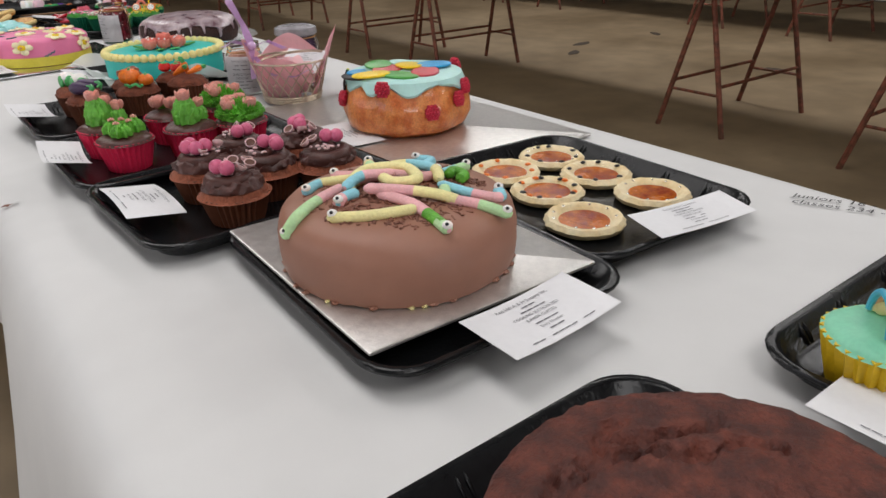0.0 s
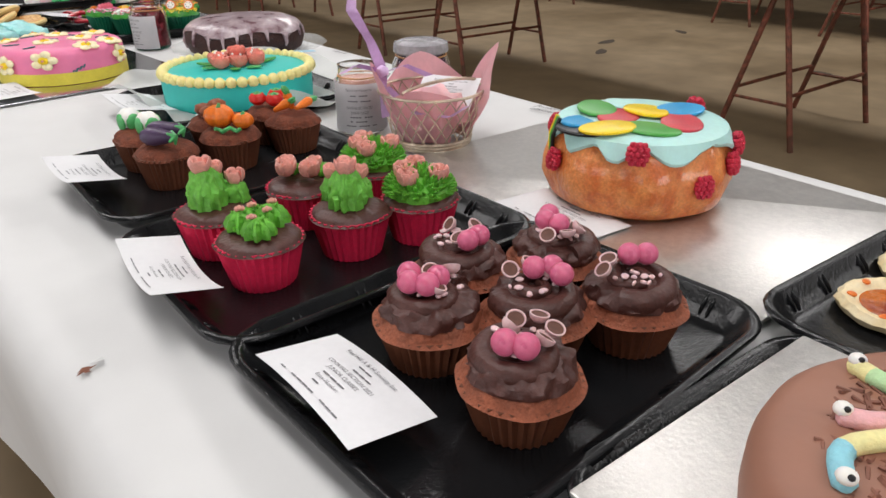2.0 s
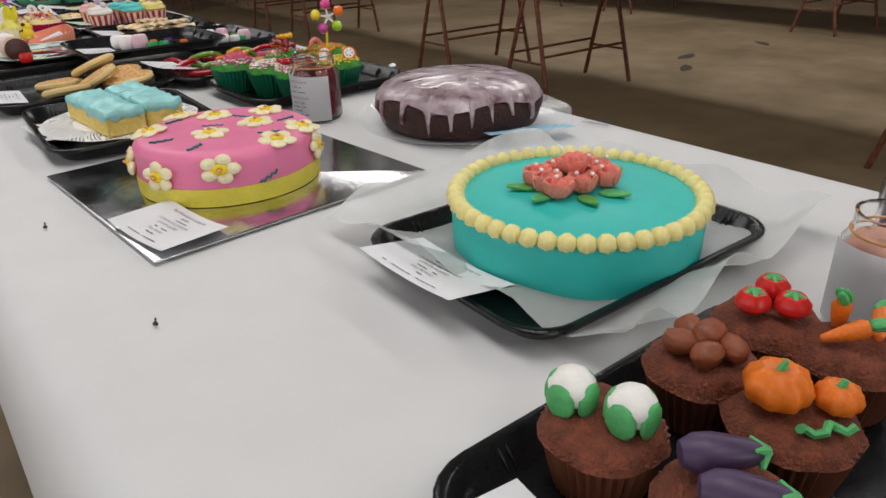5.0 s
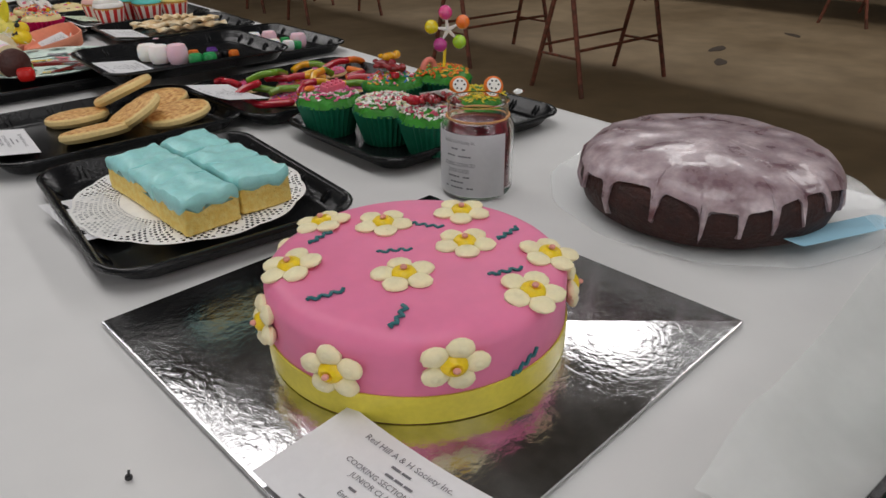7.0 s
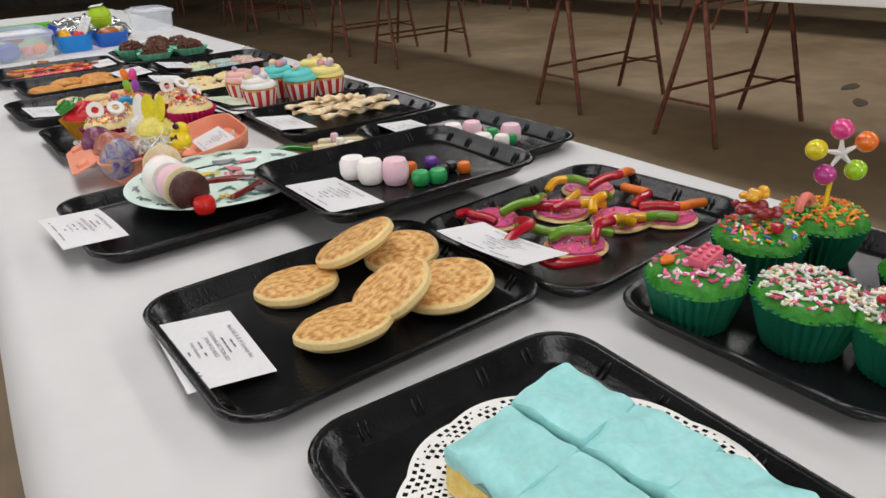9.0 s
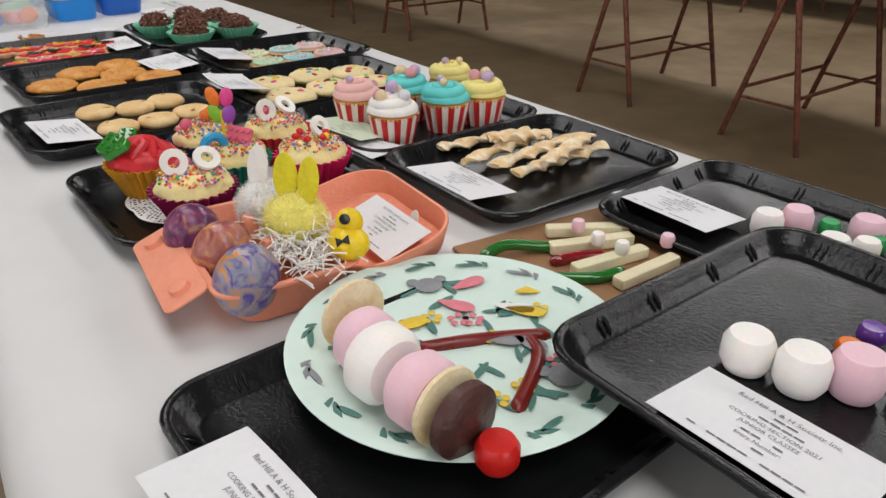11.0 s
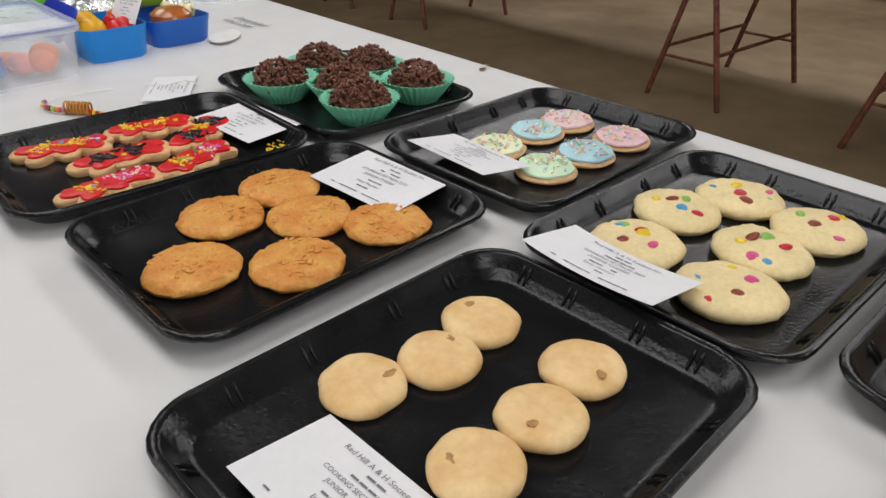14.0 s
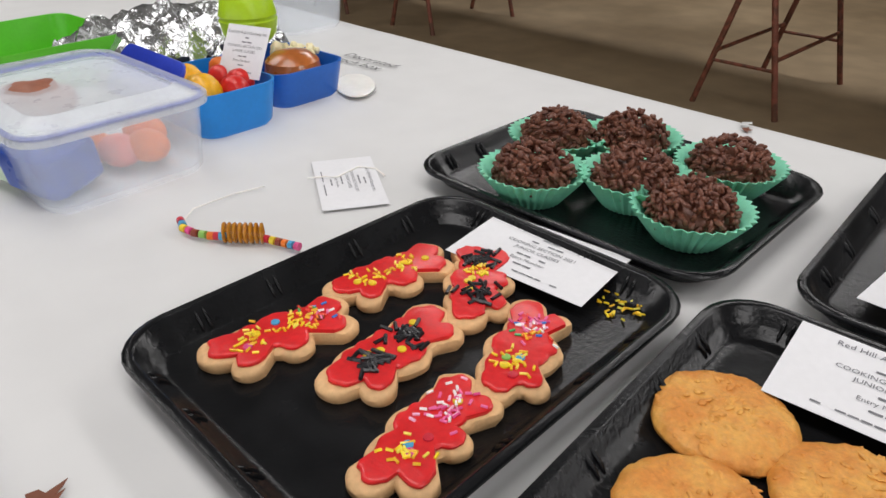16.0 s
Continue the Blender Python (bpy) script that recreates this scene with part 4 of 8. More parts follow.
# ---- cactus cupcakes ----
def cactus(parent, c, r, h, seed, ribs=11):
    """A leaning piped cactus with wavy ribs."""
    bm = bmesh.new()
    prof = [(0, 0), (r, 0.0), (r * 1.04, h * 0.2), (r * 1.02, h * 0.3), (r * 0.99, h * 0.4), (r * 0.95, h * 0.5), (r * 0.89, h * 0.6), (r * 0.81, h * 0.7), (r * 0.7, h * 0.8), (r * 0.56, h * 0.89), (r * 0.4, h * 0.96), (0, h)]
    lathe(prof, 66, lambda a, i: 1 + 0.1 * math.cos(ribs * a + 0.9 * math.sin(i * 1.9)), bm, Matrix.Translation(c))
    for v in bm.verts:
        v.co += 0.0030 * noise.noise_vector(v.co * 150 + Vector((seed, 0, 0)))
    return part("icing_cactus", bm, M_GREEN, parent)


def spiky(parent, c, r, material, n=110, seed=1, squash=0.6):
    """A tuft of piped grass points."""
    rng, bm = random.Random(seed), bmesh.new()
    ball(c, (r * 0.86, r * 0.86, r * squash * 0.86), 14, bm)
    for _ in range(n):
        a, u = rng.uniform(0, math.tau), rng.uniform(0.02, 1)
        d = Vector((math.sqrt(1 - u * u) * math.cos(a), math.sqrt(1 - u * u) * math.sin(a), u))
        p = Vector(c) + Vector((d.x * r * 0.8, d.y * r * 0.8, d.z * r * squash * 0.8))
        tube([p, p + d * r * 0.2 + Vector((0, 0, r * 0.03))], [r * 0.072, r * 0.018], 5, bm)
    return part("piped_grass", bm, material, parent)


def star_blob(parent, c, r, seed):
    bm = bmesh.new()
    lathe([(r, 0), (r * 1.05, r * 0.35), (r * 0.8, r * 0.85), (r * 0.4, r * 1.15), (0, r * 1.25)], 32, lambda a, i: 1 + 0.24 * math.cos(8 * a + seed), bm, Matrix.Translation(c))
    for k in range(26):
        a, f = k * 2.4 + seed, (k % 13) / 13
        d = Vector((math.cos(a), math.sin(a), 0))
        p = Vector(c) + d * r * (1.0 - 0.75 * f) + Vector((0, 0, r * (0.15 + 1.0 * f)))
        tube([p, p + d * r * 0.24 + Vector((0, 0, r * 0.26))], [r * 0.2, r * 0.03], 6, bm)
    return part("icing_star", bm, M_GREEN2, parent)


def pearls(parent, pts):
    for p in pts:
        for k in range(4):
            q = (p[0] + 0.0022 * math.cos(k * 1.57), p[1] + 0.0022 * math.sin(k * 1.57), p[2] + (0.0014 if k == 3 else 0))
            part("sugar_pearl", ball((0, 0, 0), 0.0021, 8), M_ROSE, parent, loc=pose(*q))


def cactus_cupcake(m, kind, seed):
    rng = random.Random(seed)
    t = cupcake(m, {"tall": "cactus cupcake with a tall green icing cactus and pink flowers", "star": "cactus cupcake with star-piped cacti and pearls", "mix": "cactus cupcake with small cacti and pink roses", "grass": "cupcake covered with piped green grass and pink roses"}[kind], "cactus cupcakes", M_REDCASE, M_CHOC, 0.026, 0.035, 0.036, 0.008, 32, 0.016, belly=0.06, rough=0.0022, seed=seed)
    if kind == "tall":
        cactus(t, (-0.004, -0.004, 0.042), 0.0155, 0.034, seed)
        cactus(t, (0.016, 0.01, 0.041), 0.0115, 0.018, seed + 1, 9)
        cactus(t, (-0.004, 0.019, 0.041), 0.01, 0.022, seed + 2, 9)
        for c, r in (((-0.005, -0.006, 0.073), 0.0125), ((0.017, 0.011, 0.058), 0.0115), ((-0.004, 0.019, 0.062), 0.011)):
            rose(t, c, r, M_ROSE, rng, 5)
    elif kind == "star":
        for x, y, r in ((-0.012, 0.006, 0.0115), (0.012, 0.008, 0.0125), (0.0, -0.014, 0.0115), (-0.001, 0.02, 0.009)):
            star_blob(t, (x, y, 0.043), r, seed)
        pearls(t, ((-0.012, 0.006, 0.0585), (-0.004, -0.012, 0.0575), (0.009, 0.002, 0.0565), (0.014, 0.014, 0.0585), (-0.002, 0.02, 0.055)))
    elif kind == "mix":
        for x, y, r in ((0.016, 0.004, 0.009), (0.004, 0.017, 0.008), (0.018, -0.012, 0.008)):
            star_blob(t, (x, y, 0.043), r, seed)
        for x, y, r in ((-0.014, 0.006, 0.013), (-0.005, -0.015, 0.013), (-0.004, 0.016, 0.012), (0.013, -0.004, 0.010)):
            rose(t, (x, y, 0.050), r, M_ROSE, rng, 6)
    else:
        spiky(t, (0, 0, 0.042), 0.035, M_GREEN2, 330, seed, 0.55)
        for x, y in ((-0.018, 0.006), (-0.002, -0.018), (0.016, 0.008), (-0.002, 0.014)):
            rose(t, (x, y, 0.057 - 6 * (x * x + y * y)), 0.0125, M_ROSE, rng, 6)
    t.scale = (0.97, 0.97, 1.03)


for i, (x, y, k) in enumerate(((-0.192, 1.019, "tall"), (-0.186, 0.945, "star"), (-0.103, 0.946, "tall"), (-0.105, 1.027, "mix"), (-0.039, 0.933, "grass"), (-0.028, 1.027, "grass"))):
    cactus_cupcake(pose(x + 0.025, y + 0.022, FLOORZ, 0, 0, 20 * i - 40), k, i + 1)


# ---- vegetable cupcakes ----
def veg_cupcake(m, kind, seed):
    names = {"cauli": "marzipan cauliflowers", "egg": "marzipan aubergines", "pump": "marzipan pumpkins", "carrot": "marzipan carrots", "potato": "marzipan potatoes", "tomato": "marzipan tomatoes"}
    t = cupcake(m, "cocoa-dusted cupcake topped with " + names[kind], "vegetable cupcakes", M_BROWNCASE, M_COCOA, 0.0245, 0.0325, 0.036, 0.012, 36, 0.018, belly=0.06, rough=0.003, seed=seed)
    if kind == "cauli":
        for x, y in ((-0.013, 0.012), (0.008, -0.012)):
            part("cauliflower_head", ball((0, 0, 0), (0.0125, 0.0125, 0.011), 20, bumpy=0.16, seed=seed), M_WHITE, t, loc=pose(x, y, 0.057))
            bm = bmesh.new()
            for k in range(4):
                ball((0, 0, 0), (0.0035, 0.009, 0.0105), 10, bm, Matrix.Rotation(k * 1.57 + 0.5, 4, "Z") @ Matrix.Translation((0.0105, 0, -0.003)))
            part("leaf", bm, M_LEAF, t, loc=pose(x, y, 0.056))
    elif kind == "egg":
        for x, y, a in ((-0.004, -0.012, -30), (0.002, 0.012, -20)):
            bm = lathe([(0, -0.02), (0.006, -0.0185), (0.0095, -0.012), (0.0098, -0.004), (0.008, 0.006), (0.006, 0.014), (0.003, 0.019), (0, 0.0195)], 20)
            part("aubergine", bm, M_PURPLE, t, loc=pose(x, y, 0.057, 0, 88, a))
            bm = bmesh.new()
            for k in range(5):
                tube([(0, 0, 0), (0.008 * math.cos(k * 1.26), 0.008 * math.sin(k * 1.26), -0.004)], [0.0034, 0.001], 6, bm)
            part("leaf", bm, M_LEAF, t, loc=pose(x + 0.019 * math.cos(radians(a)), y + 0.019 * math.sin(radians(a)), 0.058, 0, 70, a))
    elif kind == "pump":
        for x, y, r in ((-0.01, 0.004, 0.0165), (0.017, -0.006, 0.0115)):
            prof = [(0, 0.1 * r), (0.5 * r, 0), (0.92 * r, 0.35 * r), (r, 0.75 * r), (0.86 * r, 1.15 * r), (0.5 * r, 1.4 * r), (0.12 * r, 1.3 * r), (0, 1.28 * r)]
            part("pumpkin", lathe(prof, 40, lambda a, i: 1 + 0.07 * math.cos(8 * a)), M_ORANGE, t, loc=pose(x, y, 0.047))
            part("stalk", tube([(x, y, 0.047 + 1.25 * r), (x + 0.002, y, 0.047 + 1.6 * r)], [0.0026, 0.0018], 6), M_LEAF, t)
        pts = [(-0.012 + 0.004 * i, -0.021 + 0.003 * math.sin(i * 1.7), 0.049 + 0.002 * math.cos(i * 1.7)) for i in range(8)]
        part("vine", tube(pts, 0.0024, 6), M_LEAF, t)
    elif kind == "carrot":
        for x, y, a, b in ((-0.012, 0.0, -60, 60), (0.004, 0.012, 200, 20), (0.012, -0.008, 20, 80)):
            c = part("carrot", lathe([(0, -0.015), (0.0025, -0.0135), (0.005, 0), (0.0058, 0.009), (0.004, 0.0125), (0, 0.013)], 14), M_ORANGE, t, loc=pose(x, y, 0.056, 0, b, a))
            bm = bmesh.new()
            for k in range(3):
                ball((0, 0, 0), (0.0022, 0.0032, 0.006), 8, bm, Matrix.Translation((0.002 * math.cos(k * 2.1), 0.002 * math.sin(k * 2.1), 0.017)) @ Matrix.Rotation(radians(20), 4, "X"))
            part("carrot_top", bm, M_LEAF, c)
    elif kind == "potato":
        for k in range(5):
            a = k * 1.26
            q = 0.0145 if k else 0.002
            part("potato", ball((0, 0, 0), (0.0115, 0.0085, 0.0075), 14, bumpy=0.15, seed=k), M_POTATO, t, loc=pose(q * math.cos(a), q * math.sin(a), 0.0535 + (0.005 if k == 0 else 0), 0, 0, k * 60))
    else:
        for x, y in ((-0.014, 0.006), (0.0, -0.012), (0.012, 0.008)):
            part("tomato", lathe([(0, 0), (0.006, 0.0005), (0.0105, 0.005), (0.0105, 0.010), (0.007, 0.0145), (0, 0.0138)], 22, lambda a, i: 1 + 0.03 * math.cos(5 * a)), M_TOMATO, t, loc=pose(x, y, 0.048))
            bm = bmesh.new()
            for k in range(5):
                tube([(0, 0, 0.0148), (0.007 * math.cos(k * 1.26), 0.007 * math.sin(k * 1.26), 0.0135)], [0.0026, 0.0009], 6, bm)
            part("leaf", bm, M_LEAF, t, loc=pose(x, y, 0.048))
    t.scale.z = 0.98


for i, (x, y, k) in enumerate(((-0.161, 1.291, "cauli"), (-0.159, 1.207, "egg"), (-0.083, 1.219, "pump"), (0.001, 1.23, "carrot"), (-0.075, 1.311, "potato"), (-0.004, 1.303, "tomato"))):
    veg_cupcake(pose(x + 0.012, min(y + 0.025, 1.303), FLOORZ, 0, 0, {"cauli": -20, "egg": -20, "pump": -30}.get(k, 0)), k, i + 11)


# ---- basket and jars ----
M_WIRE = mat("gilt_wire", (0.66, 0.55, 0.42), 0.4, 0.8, vary=0.25)
M_TISSUE = mat("pink_tissue_paper", "EDBBC0", 0.7, vary=0.08, scale=20, bump=0.5, bump_scale=50, sss=0.3)


def basket(m):
    t = thing("gift_basket", m, "small gilt wire basket with pink tissue and lilac ribbon", "basket")
    R = lambda f: 0.047 + 0.018 * f
    H = 0.066
    for k in range(22):
        for s in (-1, 1):
            pts = []
            for i in range(7):
                f = i / 6
                a = math.tau * k / 22 + s * f * 0.75
                pts.append((R(f) * math.cos(a), R(f) * math.sin(a), 0.004 + H * f))
            part("wire", tube(pts, 0.0009, 5), M_WIRE, t)
    for f, r in ((0.0, 0.0022), (0.06, 0.0022), (0.12, 0.0022), (1.0, 0.0018)):
        pts = [(R(f) * math.cos(math.tau * i / 36), R(f) * math.sin(math.tau * i / 36), 0.003 + H * f) for i in range(37)]
        part("rim", tube(pts, r, 6), M_WIRE, t)
    part("handle", tube([(0.062 * math.cos(a) * (1 if math.cos(a) > 0 else 1), -0.02, 0.07 + 0.012 * math.sin(a)) for a in np.linspace(0.4, 2.74, 14)], 0.0022, 6), M_WIRE, t)
    for k, (a0, a1, top, spread) in enumerate(((-1.2, 0.2, 0.122, 0.080), (0.3, 1.9, 0.1, 0.074), (1.9, 3.3, 0.104, 0.070), (3.2, 4.6, 0.082, 0.064))):
        bm, g = bmesh.new(), []
        for i in range(13):
            u = i / 12
            a = a0 + (a1 - a0) * u
            col = []
            for j in range(8):
                v = j / 7
                tip = 1 - abs(2 * u - 1) ** 1.5
                z = 0.012 + v * (0.055 + (top - 0.067) * tip)
                r = 0.043 + (spread - 0.043) * v + 0.004 * math.sin(9 * u + 3 * v)
                col.append(bm.verts.new((r * math.cos(a), r * math.sin(a), z)))
            g.append(col)
        for p, q in zip(g, g[1:]):
            for j in range(7):
                bm.faces.new((p[j], p[j + 1], q[j + 1], q[j]))
        bmesh.ops.solidify(bm, geom=bm.faces[:], thickness=0.0004)
        part("tissue_sheet", bm, M_TISSUE, t, smooth=60)
    part("tissue_filling", ball((0, 0, 0.04), (0.045, 0.045, 0.03), 24, bumpy=0.3), M_TISSUE, t)
    for pts, w in (([(-0.05, 0.03, 0.092), (-0.053, 0.05, 0.125), (-0.062, 0.075, 0.16), (-0.052, 0.085, 0.19)], 0.013), ([(-0.05, 0.03, 0.092), (-0.058, 0.02, 0.07), (-0.061, 0.01, 0.042)], 0.011), ([(-0.05, 0.03, 0.092), (-0.075, 0.05, 0.1), (-0.09, 0.06, 0.09)], 0.012), ([(-0.05, 0.03, 0.09), (-0.03, 0.012, 0.1), (-0.01, -0.01, 0.088)], 0.01), ([(-0.052, 0.02, 0.075), (-0.045, -0.03, 0.052), (-0.02, -0.062, 0.05), (0.005, -0.066, 0.06)], 0.009)):
        bm, rows = bmesh.new(), []
        P = [Vector(p) for p in pts]
        fine = [P[i].lerp(P[i + 1], k / 4) for i in range(len(P) - 1) for k in range(4)] + [P[-1]]
        for i, p in enumerate(fine):
            sd = Vector((0.5 + 0.3 * math.sin(i), -0.7, 0.25)).normalized() * w / 2
            rows.append((bm.verts.new(p - sd), bm.verts.new(p + sd)))
        for a, b in zip(rows, rows[1:]):
            bm.faces.new((a[0], a[1], b[1], b[0]))
        bmesh.ops.solidify(bm, geom=bm.faces[:], thickness=0.0004)
        part("ribbon", bm, M_LILAC, t, smooth=70)
    part("bow_knot", ball((-0.05, 0.03, 0.092), (0.008, 0.007, 0.007), 12, bumpy=0.2), M_LILAC, t)
    return t


basket(pose(0.163, 1.174, TABLE + 0.001))
entry_card(0.186, 1.172, 0.812, -62, 38, w=0.078, h=0.05, label="white printed card standing in the tissue of the basket", curl=0.002)


def jar(m, r, h, label, fill, fill_top, lab_h, lab_arc, face, lid=None, lab_mat=None):
    t = thing("glass_jar", m, label, "jar", "preserve jars")
    glass = part("glass", lathe([(0, 0.001), (r * 0.92, 0.001), (r, 0.006), (r, h * 0.74), (r * 0.84, h * 0.86), (r * 0.84, h * 0.98), (r * 0.86, h), (r * 0.78, h), (r * 0.77, h * 0.86), (r * 0.92, h * 0.73), (r * 0.93, 0.008), (0, 0.005)], 44), M_GLASS, t)
    glass.visible_shadow = False
    part("contents", lathe([(0, 0.0055), (r * 0.9, 0.0085), (r * 0.9, h * 0.7), (r * 0.75, h * fill_top), (0, h * fill_top)], 36), fill, t)
    bm, g = bmesh.new(), []
    for i in range(21):
        a = face + (i / 20 - 0.5) * lab_arc
        g.append([bm.verts.new(((r + 0.0008 + 0.0012 * abs(i / 10 - 1) ** 4) * math.cos(a), (r + 0.0008 + 0.0012 * abs(i / 10 - 1) ** 4) * math.sin(a), z)) for z in (0.004, 0.004 + lab_h)])
    for a, b in zip(g, g[1:]):
        bm.faces.new((a[0], b[0], b[1], a[1]))
    bmesh.ops.solidify(bm, geom=bm.faces[:], thickness=-0.0002)
    lab = part("paper_label", bm, lab_mat or M_PAPER, t)
    w = r * lab_arc
    lines = [("Red Hill A & H Society Inc.", lab_h * 0.36, lab_h * 0.085), ("COOKING SECTION 2021", 0, lab_h * 0.085), ("JUNIOR CLASSES", -lab_h * 0.1, lab_h * 0.085)]
    bars = [(lab_h * k, w * q, 0, lab_h * 0.022) for k, q in ((0.26, 0.3), (0.15, 0.5), (-0.18, 0.45), (-0.27, 0.35), (-0.36, 0.6))]
    tb = text_bm(lines, bars, w, lab_h)
    for v in tb.verts:
        a = face + v.co.x * 0.55 / r
        v.co = Vector(((r + 0.0016) * math.cos(a), (r + 0.0016) * math.sin(a), 0.004 + lab_h / 2 + v.co.y))
    part("print", tb, M_INK, lab, smooth=0)
    part("rubber_band", tube([(r * 0.865 * math.cos(math.tau * i / 32), r * 0.865 * math.sin(math.tau * i / 32), h * 0.84) for i in range(33)], 0.0011, 6), mat("tan_band", "B5824E", 0.6) if "tan_band" not in bpy.data.materials else bpy.data.materials["tan_band"], t)
    if lid:
        part("lid", lathe([(0, h + 0.004), (r * 0.7, h + 0.0042), (r * 0.92, h + 0.001), (r * 0.95, h * 0.9), (r * 0.9, h * 0.88)], 36, lambda a, i: 1 + 0.02 * math.cos(14 * a)), lid, t)
    return t


M_BUTTERJAM = mat("pinkish_brown_curd", "B4826E", 0.3, vary=0.2, scale=40)
M_REDJAM = mat("dark_strawberry_jam", "5E1A20", 0.15, vary=0.4, scale=60, second="3C0D12", coat=0.6)
M_PLUM = mat("plum_preserve", "3A2A3C", 0.2, vary=0.3)
FACE = math.atan2(-0.8, -0.55)
jar(pose(0.128, 1.285, TABLE), 0.033, 0.088, "glass jar of pinkish curd with a white printed label", M_BUTTERJAM, 0.8, 0.064, 4.0, FACE)
jar(pose(0.238, 1.298, TABLE), 0.041, 0.1, "glass preserve jar with a plastic-wrapped lid", M_PLUM, 0.85, 0.05, 2.4, FACE, lid=mat("plastic_wrapped_lid", (0.62, 0.6, 0.63), 0.15, vary=0.25, scale=30, glass=0.5, ior=1.2, bump=0.8, bump_scale=90))
jar(pose(0.098, 2.09, TABLE), 0.037, 0.096, "glass jar of dark red jam with a white printed label", M_REDJAM, 0.8, 0.066, 2.6, math.atan2(-0.32, -0.95))


# ---- turquoise cake ----
def paper_sheet(name, w, d, m, label, material, amp=0.01, seed=0):
    bm, g = bmesh.new(), []
    for i in range(25):
        row = []
        for j in range(25):
            x, y = w * (i / 24 - 0.5), d * (j / 24 - 0.5)
            e = max(abs(i / 12 - 1), abs(j / 12 - 1)) ** 6
            row.append(bm.verts.new((x, y, amp * e * (0.6 + 0.8 * noise.noise((x * 14 + seed, y * 14, 0.0))))))
        g.append(row)
    for a, b in zip(g, g[1:]):
        for j in range(24):
            bm.faces.new((a[j], a[j + 1], b[j + 1], b[j]))
    bmesh.ops.solidify(bm, geom=bm.faces[:], thickness=-0.0003)
    return place(part(name, bm, material, smooth=60), m, label, "paper")


paper_sheet("baking_paper", 0.325, 0.345, pose(0.075, 1.538, 0.758, 0, 0, 6), "sheet of white baking paper with curling edges", M_GREASE, 0.04)


def turquoise_cake(m):
    t = thing("turquoise_cake", m, "round turquoise cake with yellow piping and coral flowers", "cake")
    part("fondant", lathe([(0, 0.001), (0.104, 0.001), (0.105, 0.01), (0.1055, 0.042), (0.103, 0.048), (0.098, 0.0505), (0.05, 0.052), (0, 0.0525)], 80, lambda a, i: 1 + 0.01 * math.sin(3 * a)), M_TURQ, t)
    for i in range(46):
        a = math.tau * i / 46
        bm = lathe([(0, 0), (0.0062, 0.001), (0.0078, 0.005), (0.0062, 0.010), (0.003, 0.0135), (0, 0.0142)], 16, lambda q, k: 1 + 0.1 * math.cos(7 * q))
        part("piped_shell", bm, M_PIPE, t, loc=pose(0.1015 * math.cos(a), 0.1015 * math.sin(a), 0.0455, 0, 14, math.degrees(a)))
    rng = random.Random(2)
    for i in range(9):
        a = i * 0.75
        q = 0.0 if i == 0 else 0.022 + 0.008 * (i % 2)
        rose(t, (0.006 + q * math.cos(a) * 1.25, 0.012 + q * math.sin(a) * 0.8, 0.0565 + (0.010 if i == 0 else 0)), 0.0165, M_CORAL, rng, 6)
    for i in range(16):
        a, q = i * 2.4, 0.034 * math.sqrt((i + 0.5) / 16)
        part("sugar_pearl", ball((0, 0, 0), 0.0018, 8), M_WHITE, t, loc=pose(0.006 + q * math.cos(a) * 1.2, 0.012 + q * math.sin(a) * 0.8, 0.0725))
    for i, (x, y, a) in enumerate(((-0.035, 0.005, 200), (-0.012, -0.022, 250), (0.012, -0.026, 290), (0.045, 0.004, 0), (0.04, 0.03, 40), (-0.03, 0.03, 150))):
        poly = [(0.014 * math.cos(b) + 0.004, 0.0068 * math.sin(b) * (1 - 0.35 * math.cos(b))) for b in np.linspace(0, math.tau, 20)[:-1]]
        part("icing_leaf", slab(poly, 0, 0.003, 0.001), M_GRN if i % 2 else M_LEAF, t, loc=pose(x, y, 0.053, 0, -8, a))
    t.scale = (1.04, 1.04, 0.96)


turquoise_cake(pose(0.053, 1.512, 0.7585))


# ---- pink daisy cake on a mirror board ----
board("mirror_cake_board", 0.334, 0.334, pose(-0.108, 1.918, TABLE + 0.0012, 0, 0, 5.5), M_FOIL, "square mirror-foil cake board on the table")


def daisy(parent, m, seed):
    d = part("daisy_petals", (lambda bm: bm)(petal_bm(seed)), M_CREAM, parent, loc=m)
    part("daisy_centre", lathe([(0, 0), (0.0078, 0.001), (0.0085, 0.004), (0.0065, 0.0075), (0.0042, 0.0085), (0.003, 0.0075), (0, 0.007)], 20), M_YELLOW, d)
    part("sugar_pearl", ball((0, 0, 0.0095), 0.0024, 10), M_ROSE, d)


def petal_bm(seed):
    bm = bmesh.new()
    for k in range(5):
        a = math.tau * k / 5 + 0.3 + seed
        ball((0.0135 * math.cos(a), 0.0135 * math.sin(a), 0.0022), (0.0086, 0.0086, 0.0042), 14, bm, Matrix(), 0.1, k + seed)
        ball((0.014 * math.cos(a), 0.014 * math.sin(a), 0.0055), (0.0036, 0.0034, 0.0016), 8, bm)
    return bm


